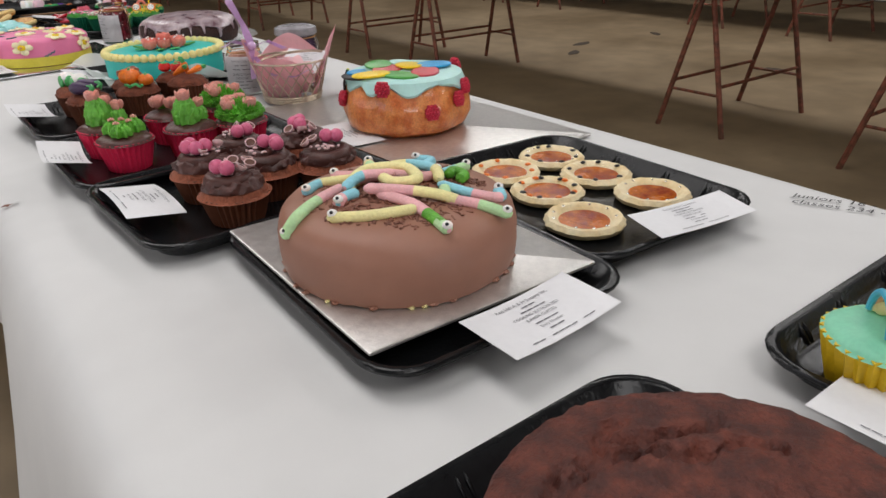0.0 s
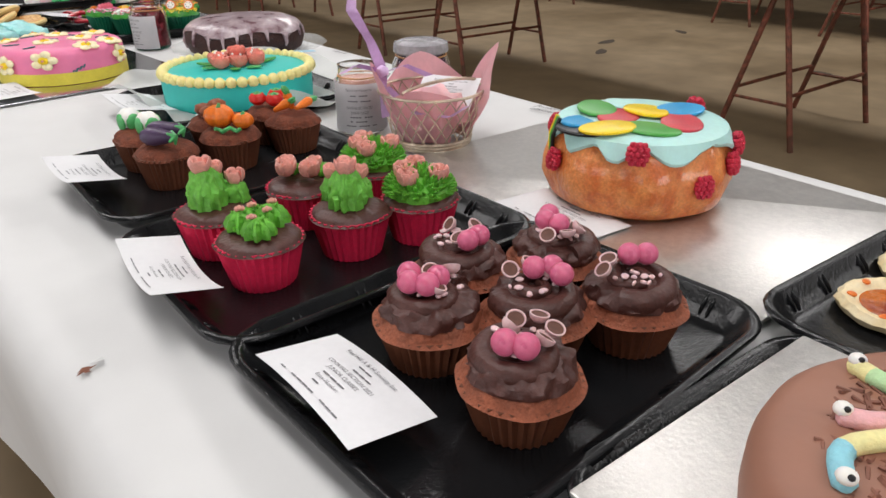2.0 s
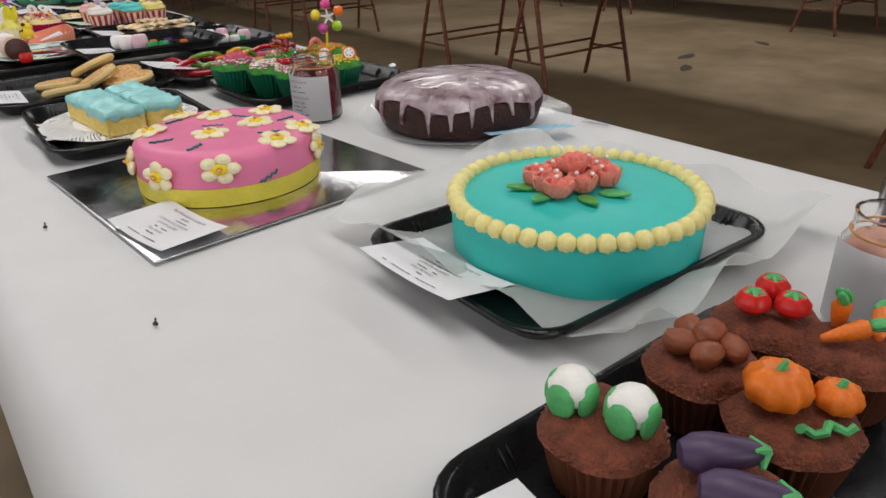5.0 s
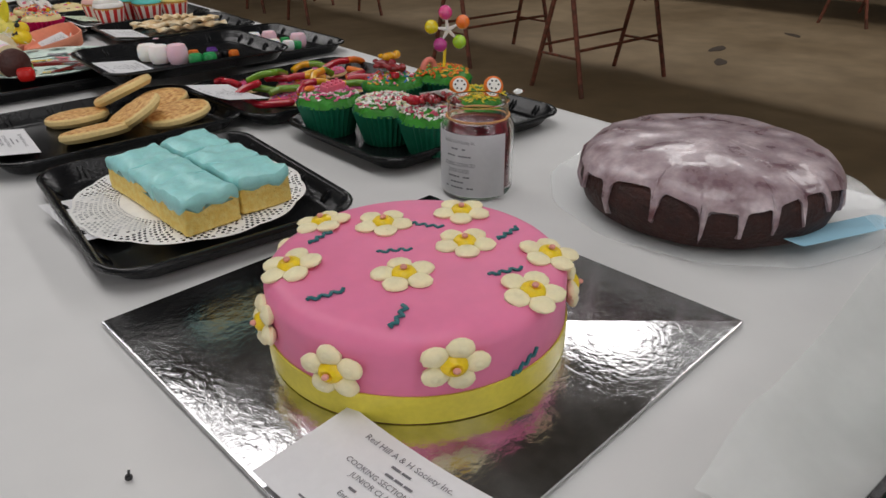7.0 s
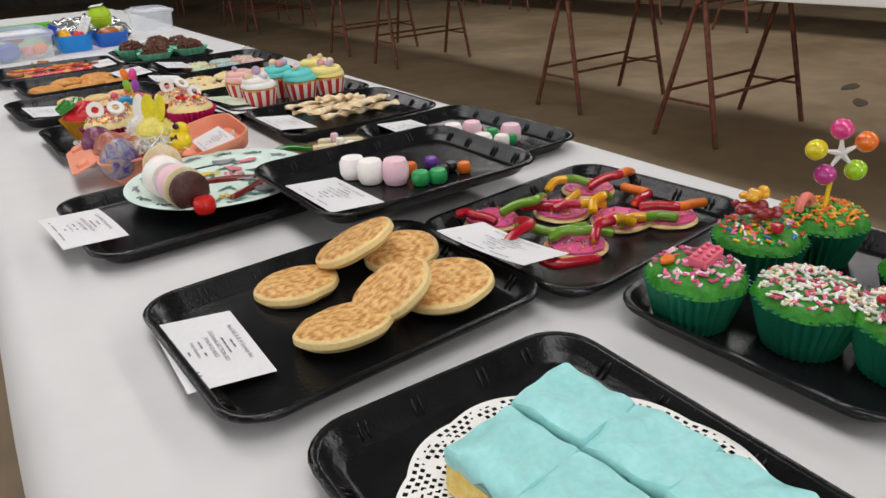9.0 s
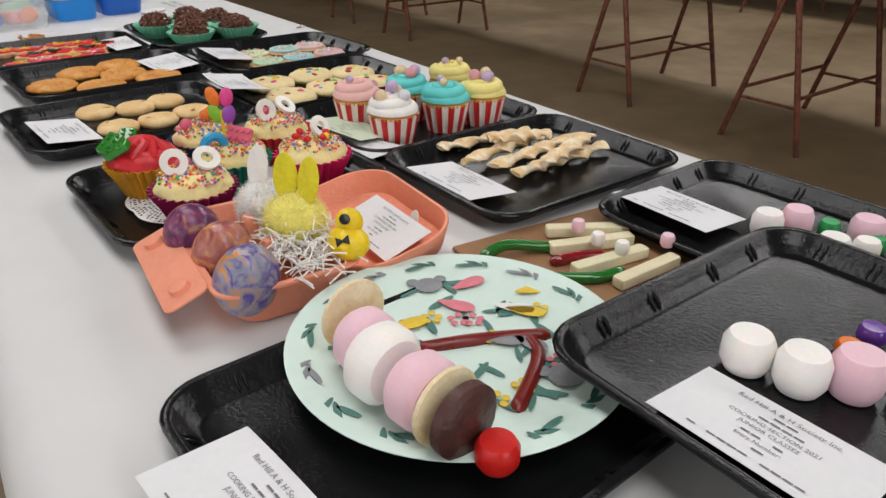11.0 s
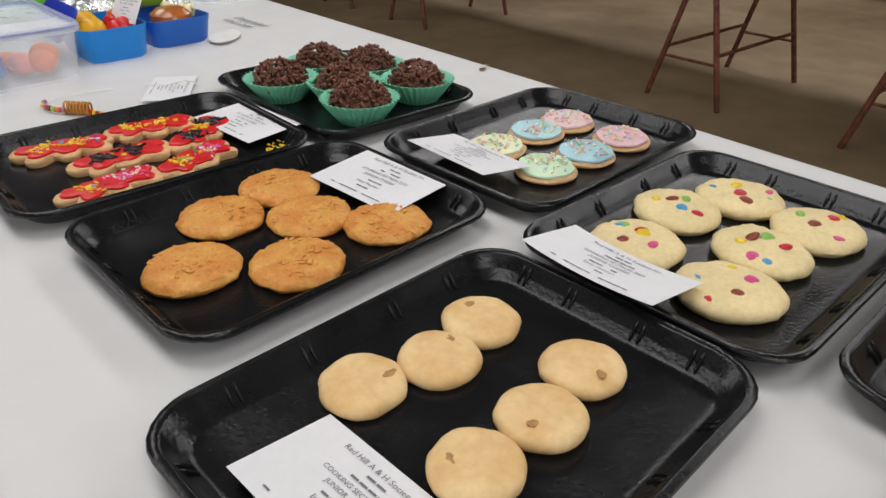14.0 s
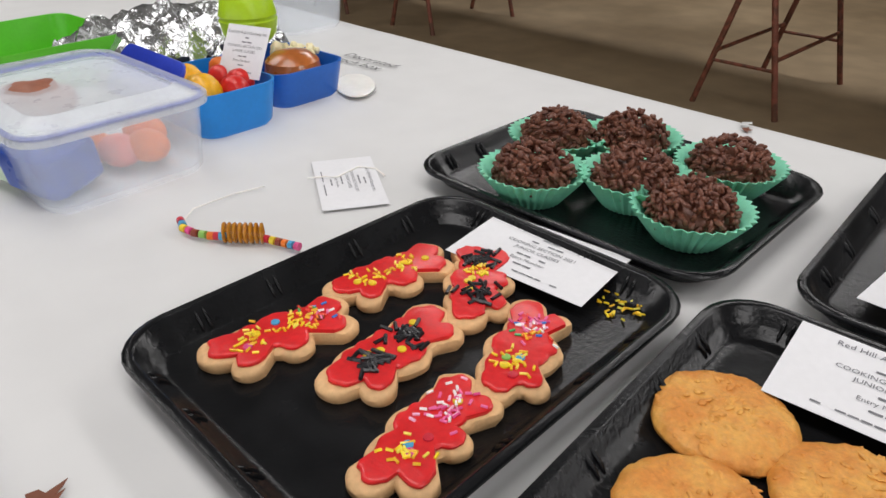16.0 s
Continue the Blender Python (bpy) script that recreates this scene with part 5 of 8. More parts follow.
def pink_cake(m):
    t = thing("pink_daisy_cake", m, "round pink fondant cake with cream daisies and yellow ribbon", "cake")
    R = 0.104
    prof = [(0, 0.001), (R - 0.004, 0.001), (R - 0.001, 0.004), (R, 0.02), (R - 0.0005, 0.058)] + [(R - 0.016 + 0.0155 * math.cos(a), 0.064 + 0.016 * math.sin(a)) for a in np.linspace(0.05, 1.5, 7)] + [(0.06, 0.081), (0.03, 0.0815), (0, 0.0817)]
    part("fondant", lathe(prof, 96), M_PINK, t)
    part("ribbon", lathe([(R + 0.0002, 0.001), (R + 0.0012, 0.0012), (R + 0.0012, 0.0275), (R + 0.0002, 0.0277)], 96), M_RIBBON, t)
    top = ((0.008, 0.051), (0.034, -0.012), (-0.025, -0.021), (0.07, -0.058), (0.026, -0.086), (0.066, 0.03), (-0.024, 0.085), (-0.075, 0.038))
    for i, (x, y) in enumerate(top):
        q = math.hypot(x, y)
        tilt = 0 if q < 0.075 else 14
        daisy(t, pose(x, y, 0.0808 - 0.25 * max(0, q - 0.078), 0, tilt, math.degrees(math.atan2(y, x))), i * 0.4)
    for i, (a, z) in enumerate(((-2.01, 0.058), (-2.69, 0.045), (2.9, 0.047), (2.1, 0.05), (1.2, 0.05), (0.3, 0.05), (-0.7, 0.05))):
        daisy(t, pose((R + 0.0004) * math.cos(a), (R + 0.0004) * math.sin(a), z, 0, 84, math.degrees(a)), i * 0.5)
    for i, (x, y, a) in enumerate(((0.032, 0.029, -55), (0.069, -0.019, 15), (-0.038, 0.063, 20), (-0.01, 0.011, -30), (0.029, -0.059, -20), (-0.076, -0.01, -12), (-0.055, -0.058, 35))):
        pts = [(0.024 * (k / 15 - 0.5), 0.0026 * math.sin(k * 1.35) * (0.7 + 0.3 * math.sin(k + i)), 0.001) for k in range(16)]
        part("icing_squiggle", tube(pts, 0.0014, 6), M_TEALPIPE, t, loc=pose(x, y, 0.0808 - 0.2 * max(0, math.hypot(x, y) - 0.08), 0, 0, a))
    for a in (-1.53, 2.5, 0.7):
        pts = [((R + 0.0005) * math.cos(a + 0.2 * (k / 15 - 0.5)), (R + 0.0005) * math.sin(a + 0.2 * (k / 15 - 0.5)), 0.028 + 0.012 * (k / 15) + 0.0026 * math.sin(k * 1.35)) for k in range(16)]
        part("icing_squiggle", tube(pts, 0.0014, 6), M_TEALPIPE, t)
    t.scale.z = 0.74


pink_cake(pose(-0.112, 1.914, TABLE + 0.0042, 0, 0, 0))


# ---- glazed chocolate cake on a glass plate ----
def glass_plate(m):
    ob = part("glass_plate", lathe([(0, 0.001), (0.09, 0.001), (0.115, 0.004), (0.152, 0.016), (0.156, 0.0175), (0.155, 0.019), (0.115, 0.008), (0.09, 0.005), (0, 0.0045)], 72, lambda a, i: 1 + (0.012 * math.cos(12 * a) if i in (3, 4, 5) else 0)), mat("thin_clear_glass", (0.86, 0.89, 0.89), 0.06, vary=0.0, alpha=0.2))
    ob.visible_shadow = False
    return place(ob, m, "clear scalloped glass cake plate on the table", "plate")


glass_plate(pose(0.24, 1.905, TABLE))
place(part("blue_card", rbox(0.13, 0.03, 0.0006, 0.002), mat("pale_blue_card", "9CCBE0", 0.55, vary=0.04)), pose(0.252, 1.783, 0.7665, -5, 3, -14), "pale blue card leaning on the glass plate rim", "card")


def glazed_cake(m):
    t = thing("glazed_chocolate_cake", m, "round dark chocolate cake with thin pink dripping glaze", "cake")
    part("cake", lathe([(0, 0.001), (0.1, 0.001), (0.112, 0.01), (0.119, 0.035), (0.116, 0.058), (0.104, 0.074), (0.085, 0.083), (0.05, 0.088), (0, 0.089)], 80, lambda a, i: 1 + 0.02 * noise.noise((math.cos(a) * 3, math.sin(a) * 3, i * 0.7))), M_DARKCAKE, t)
    n = 320
    prof = lambda z: float(np.interp(z, (0.0, 0.01, 0.035, 0.058, 0.074, 0.083, 0.088, 0.089), (0.1, 0.112, 0.119, 0.116, 0.104, 0.085, 0.05, 0.01)))
    low = []
    for i in range(n):
        a = math.tau * i / n
        c = a * 21 + 2.2 * math.sin(a * 3)
        d = max(0, math.cos(c)) ** 5
        d = 0.35 * d + 0.65 * min(1, max(0, (d - 0.62) * 6))
        run = 0.5 + 0.5 * noise.noise((round(c / math.tau) * 1.7, 0.3, 0.0)) * 1.6
        low.append(max(0.006, 0.066 - 0.012 * (0.5 + 0.5 * math.sin(a * 5 + 1)) - d * (0.018 + 0.042 * run)))
    loops = []
    for f in (0.0, 0.03, 0.25, 0.5, 0.65, 0.76, 0.84, 0.9, 0.94, 0.97, 0.985):
        lp = []
        for i in range(n):
            a = math.tau * i / n
            z = low[i] + (0.0885 - low[i]) * f
            q = prof(z) + (0.001 if f == 0 else 0.0036)
            lp.append((q * math.cos(a), q * math.sin(a), z + 0.0024 * (f > 0.1) * (0.6 + noise.noise((q * math.cos(a) * 38, q * math.sin(a) * 38, 1.0)))))
        loops.append(lp)
    loops.append([(0.02 * math.cos(math.tau * i / n), 0.02 * math.sin(math.tau * i / n), 0.0925) for i in range(n)])
    part("glaze", stack(loops), M_GLAZE, t)
    t.scale.z = 0.78


glazed_cake(pose(0.233, 1.909, TABLE + 0.0045))


# ---- slice, pikelets ----
def doily(m, r=0.1, oval=1.0, label="white lace paper doily under the cakes"):
    """A paper doily: a solid middle and a border of pierced net with solid petals and a scalloped rim."""
    t = thing("paper_doily", m, label, "doily")
    seg, n = 432, 32
    bm, net = bmesh.new(), bmesh.new()
    at = lambda q, k: (q * math.cos(math.tau * k / seg) * oval, q * math.sin(math.tau * k / seg), 0.0)
    bm.faces.new([bm.verts.new(at(0.57 * r, k)) for k in range(seg)])
    rings = []
    for i in range(n + 1):
        f = i / n
        rings.append([net.verts.new(at(r * (0.57 + 0.4 * f + 0.03 * f * f * abs(math.sin(12 * math.pi * k / seg))), k)) for k in range(seg)])
    for i, (a, b) in enumerate(zip(rings, rings[1:])):
        for k in range(seg):
            u = abs((k % 36) - 17.5) / 18
            curve = min(abs(i / n - (0.15 + 0.6 * math.sin(math.pi * u))), abs(i / n - (0.95 - 0.7 * u * u)))
            if 1 < i < n - 1 and curve > 0.055 and i % 3 and (k + 2 * (i // 3)) % 4 > 1:
                continue
            net.faces.new((a[k], a[(k + 1) % seg], b[(k + 1) % seg], b[k]))
    part("doily_centre", bm, M_DOILY, t, smooth=0)
    part("lace_border", net, M_DOILY, t, smooth=0)
    return t


doily(pose(-0.156, 2.236, FLOORZ + 0.012, 0, 0, 10), 0.119, 0.93, "white lace paper doily under the blue slice")


def slice_piece(m, w, d, seed):
    t = thing("iced_slice", m, "square of yellow sponge slice with pale blue icing", "slice", "blue-iced slices")
    bm = rbox(w, d, 0.032, 0.003)
    bmesh.ops.subdivide_edges(bm, edges=[e for e in bm.edges if e.calc_length() > 0.02], cuts=5, use_grid_fill=True)
    for v in bm.verts:
        v.co += 0.0011 * noise.noise_vector(v.co * 70 + Vector((seed, 0, 0)))
    part("sponge", bm, M_SPONGE, t)
    n, loops = 60, []
    base = [q for u, v in zip(rrect(w, d, 0.004, 0, 6), rrect(w, d, 0.004, 0, 6)[1:] + rrect(w, d, 0.004, 0, 6)[:1]) for q in [Vector(u).lerp(Vector(v), k / (10 if (Vector(u) - Vector(v)).length > 0.01 else 1)) for k in range(10 if (Vector(u) - Vector(v)).length > 0.01 else 1)]]
    for k, (s, z) in enumerate(((1.0, 0), (1.03, 0.002), (1.03, 0.037), (0.96, 0.0412), (0.8, 0.0425), (0.6, 0.043), (0.35, 0.0433), (0.1, 0.0433))):
        lp = []
        for p in base:
            dz = 0.011 * noise.noise((p[0] * 95 + seed, p[1] * 95, 0.0)) if k < 2 else 0.0055 * noise.noise((p[0] * s * 60 + seed, p[1] * s * 60, 0.0))
            lp.append((p[0] * s, p[1] * s, (0.0265 + z if k < 2 else z) + dz))
        loops.append(lp)
    part("blue_icing", stack(loops), M_BLUEICE, t)
    t.scale.z = 0.84


for i, (u, v, w, d) in enumerate(((-0.029, -0.055, 0.054, 0.0562), (-0.0285, 0.0, 0.054, 0.0562), (-0.029, 0.055, 0.053, 0.057), (0.029, -0.05, 0.053, 0.057), (0.03, 0.004, 0.054, 0.058), (0.029, 0.059, 0.053, 0.057))):
    c, s = math.cos(radians(6)), math.sin(radians(6))
    slice_piece(pose(-0.150 + c * u - s * v, 2.224 + s * u + c * v, FLOORZ + 0.0125, 0, 0, 6 + (1.0, -0.8, 0.6, -1.0, 0.4, 0.8)[i]), w, d, i * 3.1)


def pikelet(m, r, seed):
    t = thing("pikelet", m, "small golden pikelet with a browned patterned face", "pikelet", "pikelets on the tray")
    wob = lambda a, i: 1 + 0.05 * noise.noise((math.cos(a) * 2, math.sin(a) * 2, seed))
    part("pale_side", lathe([(0, 0), (r * 0.88, 0), (r, 0.005), (r * 0.99, 0.010), (r * 0.93, 0.0122), (0, 0.0126)], 44, wob), M_PIKESIDE, t)
    bm = lathe([(r * 0.94, 0.0119), (r * 0.85, 0.0134), (r * 0.7, 0.0139), (r * 0.55, 0.0141), (r * 0.4, 0.0142), (r * 0.2, 0.0142), (0, 0.0142)], 60, wob)
    for v in bm.verts:
        v.co.z += 0.0008 * noise.noise(v.co * 160 + Vector((seed, 0, 0)))
    part("browned_face", bm, M_PIKE, t)


for i, (x, y, z, rx, ry, r) in enumerate(((-0.173, 2.612, 0.0, -6, 3, 0.041), (-0.105, 2.611, 0.026, -16, 30, 0.043), (-0.062, 2.60, 0.006, 3, 12, 0.039), (-0.174, 2.506, 0.006, -12, 4, 0.044), (-0.122, 2.512, 0.020, -8, 44, 0.040), (-0.072, 2.506, 0.010, -2, 12, 0.045))):
    pikelet(pose(x, y, FLOORZ + z, rx, -ry * 0.6, 0), r, i * 2.0)


# ---- green novelty cupcakes ----
M_DGCASE = mat("dark_green_paper_case", "0F6B4F", 0.5, vary=0.15, scale=50)
M_GRASS = candy("bright_green_icing", "2F8C1A", 0.4, vary=0.35, scale=60, bump=0.8, bump_scale=130)
M_BRICKPINK = candy("pink_candy_brick", "E0697F", 0.4)
M_BEARRED = candy("dark_red_jelly_bear", "8C1A22", 0.15, coat=0.6, sss=0.3)


def candy_brick(parent, m, material, w=0.026, d=0.014):
    b = part("candy_brick", rbox(w, d, 0.008, 0.0015), material, parent, loc=m)
    for i in range(4):
        for j in range(2):
            part("stud", lathe([(0.0022, 0), (0.0022, 0.002), (0.0018, 0.0024), (0, 0.0024)], 10), material, b, loc=pose(w * (-0.36 + 0.24 * i), d * (-0.25 + 0.5 * j), 0.008))


def jelly_bear(parent, m, material):
    bm = ball((0, 0, 0), (0.012, 0.0065, 0.006), 12)
    ball((0.013, 0, 0.001), 0.006, 10, bm)
    for sx, sy in ((-0.009, 0.006), (-0.009, -0.006), (0.006, 0.007), (0.006, -0.007)):
        ball((sx, sy, 0.001), (0.0045, 0.0035, 0.0035), 8, bm)
    part("jelly_bear", bm, material, parent, loc=m)


def novelty_cupcake(m, kind, seed):
    rng = random.Random(seed)
    lab = {"brick": "a pink candy brick", "bear": "jelly bears", "grass": "silver sprinkles", "car": "a red jelly figure", "wheel": "sugar wheels", "lolly": "a lollipop flower"}[kind]
    t = cupcake(m, "green-iced cupcake in a dark green case with " + lab, "green novelty cupcakes", M_DGCASE, M_GRASS, 0.029, 0.041, 0.042, 0.014, 34, 0.02, belly=0.03, rough=0.0025, seed=seed)
    zf = lambda q: 0.0565 - 0.5 * q * q / 0.041 * 0.6
    mixes = {"brick": M_FLORAL, "bear": M_SPRINKLE, "grass": M_SILVERMIX, "car": M_SILVERMIX, "wheel": M_YELLOWMIX, "lolly": M_ORANGEMIX}
    part("sugar_topping", sprinkle_bm(rng, 240 if kind in ("grass", "lolly", "car") else 130, 0.037, on_dome(0.0406, 0.0399, 0.014), 0.0055, 0.0012), mixes[kind], t)
    if kind == "brick":
        candy_brick(t, pose(0.004, -0.004, 0.0555, 6, -5, 10), M_BRICKPINK, 0.03, 0.016)
        part("sweet", ball((-0.018, 0.016, 0.056), (0.008, 0.005, 0.004), 10), M_ORANGE, t)
    elif kind == "bear":
        jelly_bear(t, pose(0.002, -0.002, 0.064, 0, 10, -10), M_BEARRED)
        jelly_bear(t, pose(-0.006, 0.012, 0.068, 20, 0, -30), M_BEARRED)
        jelly_bear(t, pose(0.006, 0.014, 0.076, 0, 0, 0), M_GUMYEL)
        part("sweet", rbox(0.009, 0.009, 0.008, 0.002), M_GUMRED, t, loc=pose(-0.008, -0.02, 0.055))
    elif kind == "car":
        for i in range(3):
            jelly_bear(t, pose(-0.02 + 0.018 * i, 0.008 - 0.01 * i, 0.063, 20 * i, 10, 40 * i), (M_GUMRED, M_BEARRED, M_BEARRED)[i])
        bm = bmesh.new()
        for i in range(7):
            tube([(-0.006 + 0.004 * i, 0.016 - 0.002 * i, 0.066), (0.004 + 0.003 * i, 0.002, 0.0695), (0.012 + 0.003 * i, -0.01, 0.064)], 0.0011, 5, bm)
        part("silver_strands", bm, M_SILVER, t)
    elif kind == "wheel":
        for x, y, a in ((-0.018, 0.01, -30), (0.014, -0.018, -30)):
            w = part("sugar_wheel", lathe([(0, -0.003), (0.011, -0.003), (0.0125, 0), (0.011, 0.003), (0.009, 0.0034)], 24), M_ORANGE, t, loc=pose(x, y, 0.061, 60, 0, a))
            part("wheel_hub", lathe([(0.009, 0.002), (0.0088, 0.004), (0, 0.0044)], 20), M_WHITE, w)
            for k in range(6):
                part("wheel_dot", ball((0, 0, 0), (0.0014, 0.0014, 0.0006), 6), M_BLACK, w, loc=pose(0.0055 * math.cos(k), 0.0055 * math.sin(k), 0.0044))
    elif kind == "lolly":
        part("lolly_stick", tube([(0.002, 0, 0.05), (0.006, 0, 0.09)], 0.0022, 8), M_YELLOW, t)
        u, c0 = Vector((0.79, -0.61, 0)), Vector((0.008, -0.003, 0.106))
        cols = [candy("lolly_pink", "E0448A", 0.12, coat=0.8, sss=0.3), candy("lolly_orange", "F07A28", 0.12, coat=0.8, sss=0.3), candy("lolly_green", "A9D62E", 0.12, coat=0.8, sss=0.3), candy("lolly_magenta", "C03A92", 0.12, coat=0.8, sss=0.3), candy("lolly_yellow", "E8D51E", 0.12, coat=0.8, sss=0.3)]
        bm = bmesh.new()
        for k in range(5):
            a = math.radians(98 - 72 * k)
            d = u * math.cos(a) + Vector((0, 0, 1)) * math.sin(a)
            tube([c0, c0 + d * 0.014], [0.0034, 0.0014], 8, bm)
            part("lolly_ball", ball((0, 0, 0), 0.0098, 18), cols[k], t, loc=Matrix.Translation(c0 + d * 0.023))
        part("lolly_star", bm, M_WHITE, t)
        pts = [(-0.018 + 0.010 * math.cos(a), 0.008, 0.055 + 0.012 * math.sin(a)) for a in np.linspace(0, math.pi, 10)]
        part("jelly_ring", tube(pts, 0.0042, 8), M_CORAL, t)


for i, (x, y, k) in enumerate(((0.072, 2.348, "brick"), (0.108, 2.272, "grass"), (0.128, 2.205, "car"), (0.212, 2.225, "wheel"), (0.178, 2.36, "bear"), (0.256, 2.347, "lolly"))):
    novelty_cupcake(pose(x, y, FLOORZ), k, i + 21)


# ---- pink biscuits with jelly snakes ----
def flat_biscuit(m, r, label, group, top=None, edge=None, h=0.007, seed=0.0, oval=1.0, rough=0.5):
    t = thing("biscuit", m, label, "biscuit", group)
    wob = lambda a, i: 1 + 0.06 * noise.noise((math.cos(a) * 1.6, math.sin(a) * 1.6, seed)) + 0.035 * rough * noise.noise((math.cos(a) * 5, math.sin(a) * 5, seed + i * 0.15))
    prof = [(0, 0), (r * 0.9, 0), (r * 0.985, h * 0.22), (r, h * 0.42), (r * 0.965, h * 0.62), (r * 0.9, h * 0.76), (r * 0.8, h * 0.87), (r * 0.68, h * 0.94), (r * 0.54, h * 0.98), (r * 0.4, h), (r * 0.25, h * 1.02), (r * 0.1, h * 1.03), (0, h * 1.03)]
    bm = lathe(prof, 64, wob, None, Matrix.Diagonal((oval, 1, 1, 1)))
    for v in bm.verts:
        if v.co.z > h * 0.3:
            v.co.z += 0.0014 * noise.noise(v.co * 60 + Vector((seed * 3, 0, 0))) + 0.0009 * rough * noise.noise(v.co * 190 + Vector((seed, 0, 0)))
    part("biscuit_base", bm, edge or M_BISCUIT, t)
    if top:
        bm = lathe([(r * 0.9, h * 0.9), (r * 0.88, h + 0.0012), (r * 0.7, h + 0.0018), (r * 0.35, h + 0.002), (0, h + 0.002)], 48, lambda a, i: (1 + 0.07 * noise.noise((math.cos(a) * 3, math.sin(a) * 3, seed + 2))) if i < 2 else 1, None, Matrix.Diagonal((oval, 1, 1, 1)))
        for v in bm.verts:
            v.co.z += 0.0008 * noise.noise(v.co * 130 + Vector((seed, 0, 0)))
        part("icing", bm, top, t)
    return t


M_PINKICE = candy("bright_pink_icing", "E8649A", 0.4, vary=0.15)
for i, (x, y) in enumerate(((0.072, 2.622), (0.150, 2.59), (0.098, 2.512), (0.180, 2.528), (0.228, 2.50), (0.225, 2.622))):
    b = flat_biscuit(pose(x, y, FLOORZ, 0, 0, i * 50), 0.033, "round biscuit with pink icing and sprinkles", "jelly snake biscuits", M_PINKICE, None, 0.007, i)
    part("sugar_topping", sprinkle_bm(random.Random(i), 50, 0.028, lambda q: 0.0098, 0.003, 0.0007), M_SPRINKLE, b)


def jelly_snake(m, pts, mats, label):
    t = thing("jelly_snake", m, label, "sweet", "jelly snakes")
    w = worm(t, [(x, y, z) for x, y, z in pts], mats, 0.0055, head=False)
    w.name = "snake_body"


rng = random.Random(9)
for i in range(15):
    x, y = 0.055 + 0.045 * (i % 5) + rng.uniform(-0.012, 0.012), 2.495 + 0.06 * (i // 5) + rng.uniform(-0.014, 0.014)
    a, L, c = rng.uniform(-0.9, 0.9) + (i % 2) * 0.6, rng.uniform(0.05, 0.085), rng.uniform(-0.02, 0.02)
    pts = [(L * (k / 4 - 0.5), c * math.sin(math.pi * k / 4) + 0.004 * math.sin(k * 2.2), 0.0145 + 0.006 * math.sin(math.pi * k / 4) * (i % 3)) for k in range(5)]
    mm = ([M_GUMRED], [M_GUMGRN], [M_GUMRED, M_GUMYEL], [M_GUMYEL, M_GUMGRN], [M_GUMRED, M_ORANGE])[i % 5]
    jelly_snake(pose(x, y, FLOORZ, 0, 0, math.degrees(a) - 20), pts, mm, ("red", "green", "red and yellow", "yellow and green", "red and orange")[i % 5] + " jelly snake lying over the pink biscuits")


# ---- sweets figures in two trays ----
def sweet(m, r, material, label, squash=1.0, name="sweet", group="sweets figures"):
    return place(part(name, lathe([(0, 0), (r[0] * 0.8, 0), (r[0], r[1] * 0.25), (r[0], r[1] * 0.75), (r[0] * 0.8, r[1]), (0, r[1] * 1.02)], 22), material), m, label, "sweet", group)


M_MALLOWP = candy("pink_marshmallow", "ECC6D2", 0.8, sss=0.4, vary=0.04)
M_MALLOWW = candy("white_marshmallow", "F3EFEA", 0.8, sss=0.4, vary=0.03)
M_GUMG = candy("emerald_gumdrop", "2FA35A", 0.35, sss=0.3)
M_GUMP = candy("purple_jelly_bean", "6A3A98", 0.2)
NZ = TABLE + 0.0341
for x, y, z, r, mt, lb in ((-0.012, 2.738, 0, (0.0165, 0.028), M_MALLOWW, "white marshmallow in the sweets caterpillar"), (-0.02, 2.77, 0, (0.0165, 0.026), M_MALLOWW, "white marshmallow in the sweets caterpillar"), (0.01, 2.715, 0, (0.0165, 0.03), M_MALLOWP, "pink marshmallow in the sweets caterpillar"), (0.03, 2.690, 0, (0.0115, 0.016), M_GUMG, "green gumdrop in the sweets caterpillar"), (0.05, 2.682, 0, (0.0115, 0.016), M_GUMG, "green gumdrop in the sweets caterpillar"), (0.043, 2.735, 0, (0.009, 0.013), M_ORANGE, "orange jelly bean in the caterpillar"), (0.026, 2.745, 0, (0.008, 0.012), M_BLACK, "black jelly bean in the caterpillar"), (0.075, 2.735, 0, (0.0095, 0.013), M_GUMP, "purple jelly bean in the caterpillar"), (0.085, 2.705, 0, (0.0085, 0.012), M_BLACK, "black jelly bean in the caterpillar"), (0.095, 2.69, 0, (0.0085, 0.013), M_ORANGE, "orange jelly bean in the caterpillar"), (0.068, 2.70, 0, (0.009, 0.012), M_BLACK, "black jelly bean in the caterpillar")):
    sweet(pose(x + 0.01, y + 0.03, NZ + z), r, mt, lb)
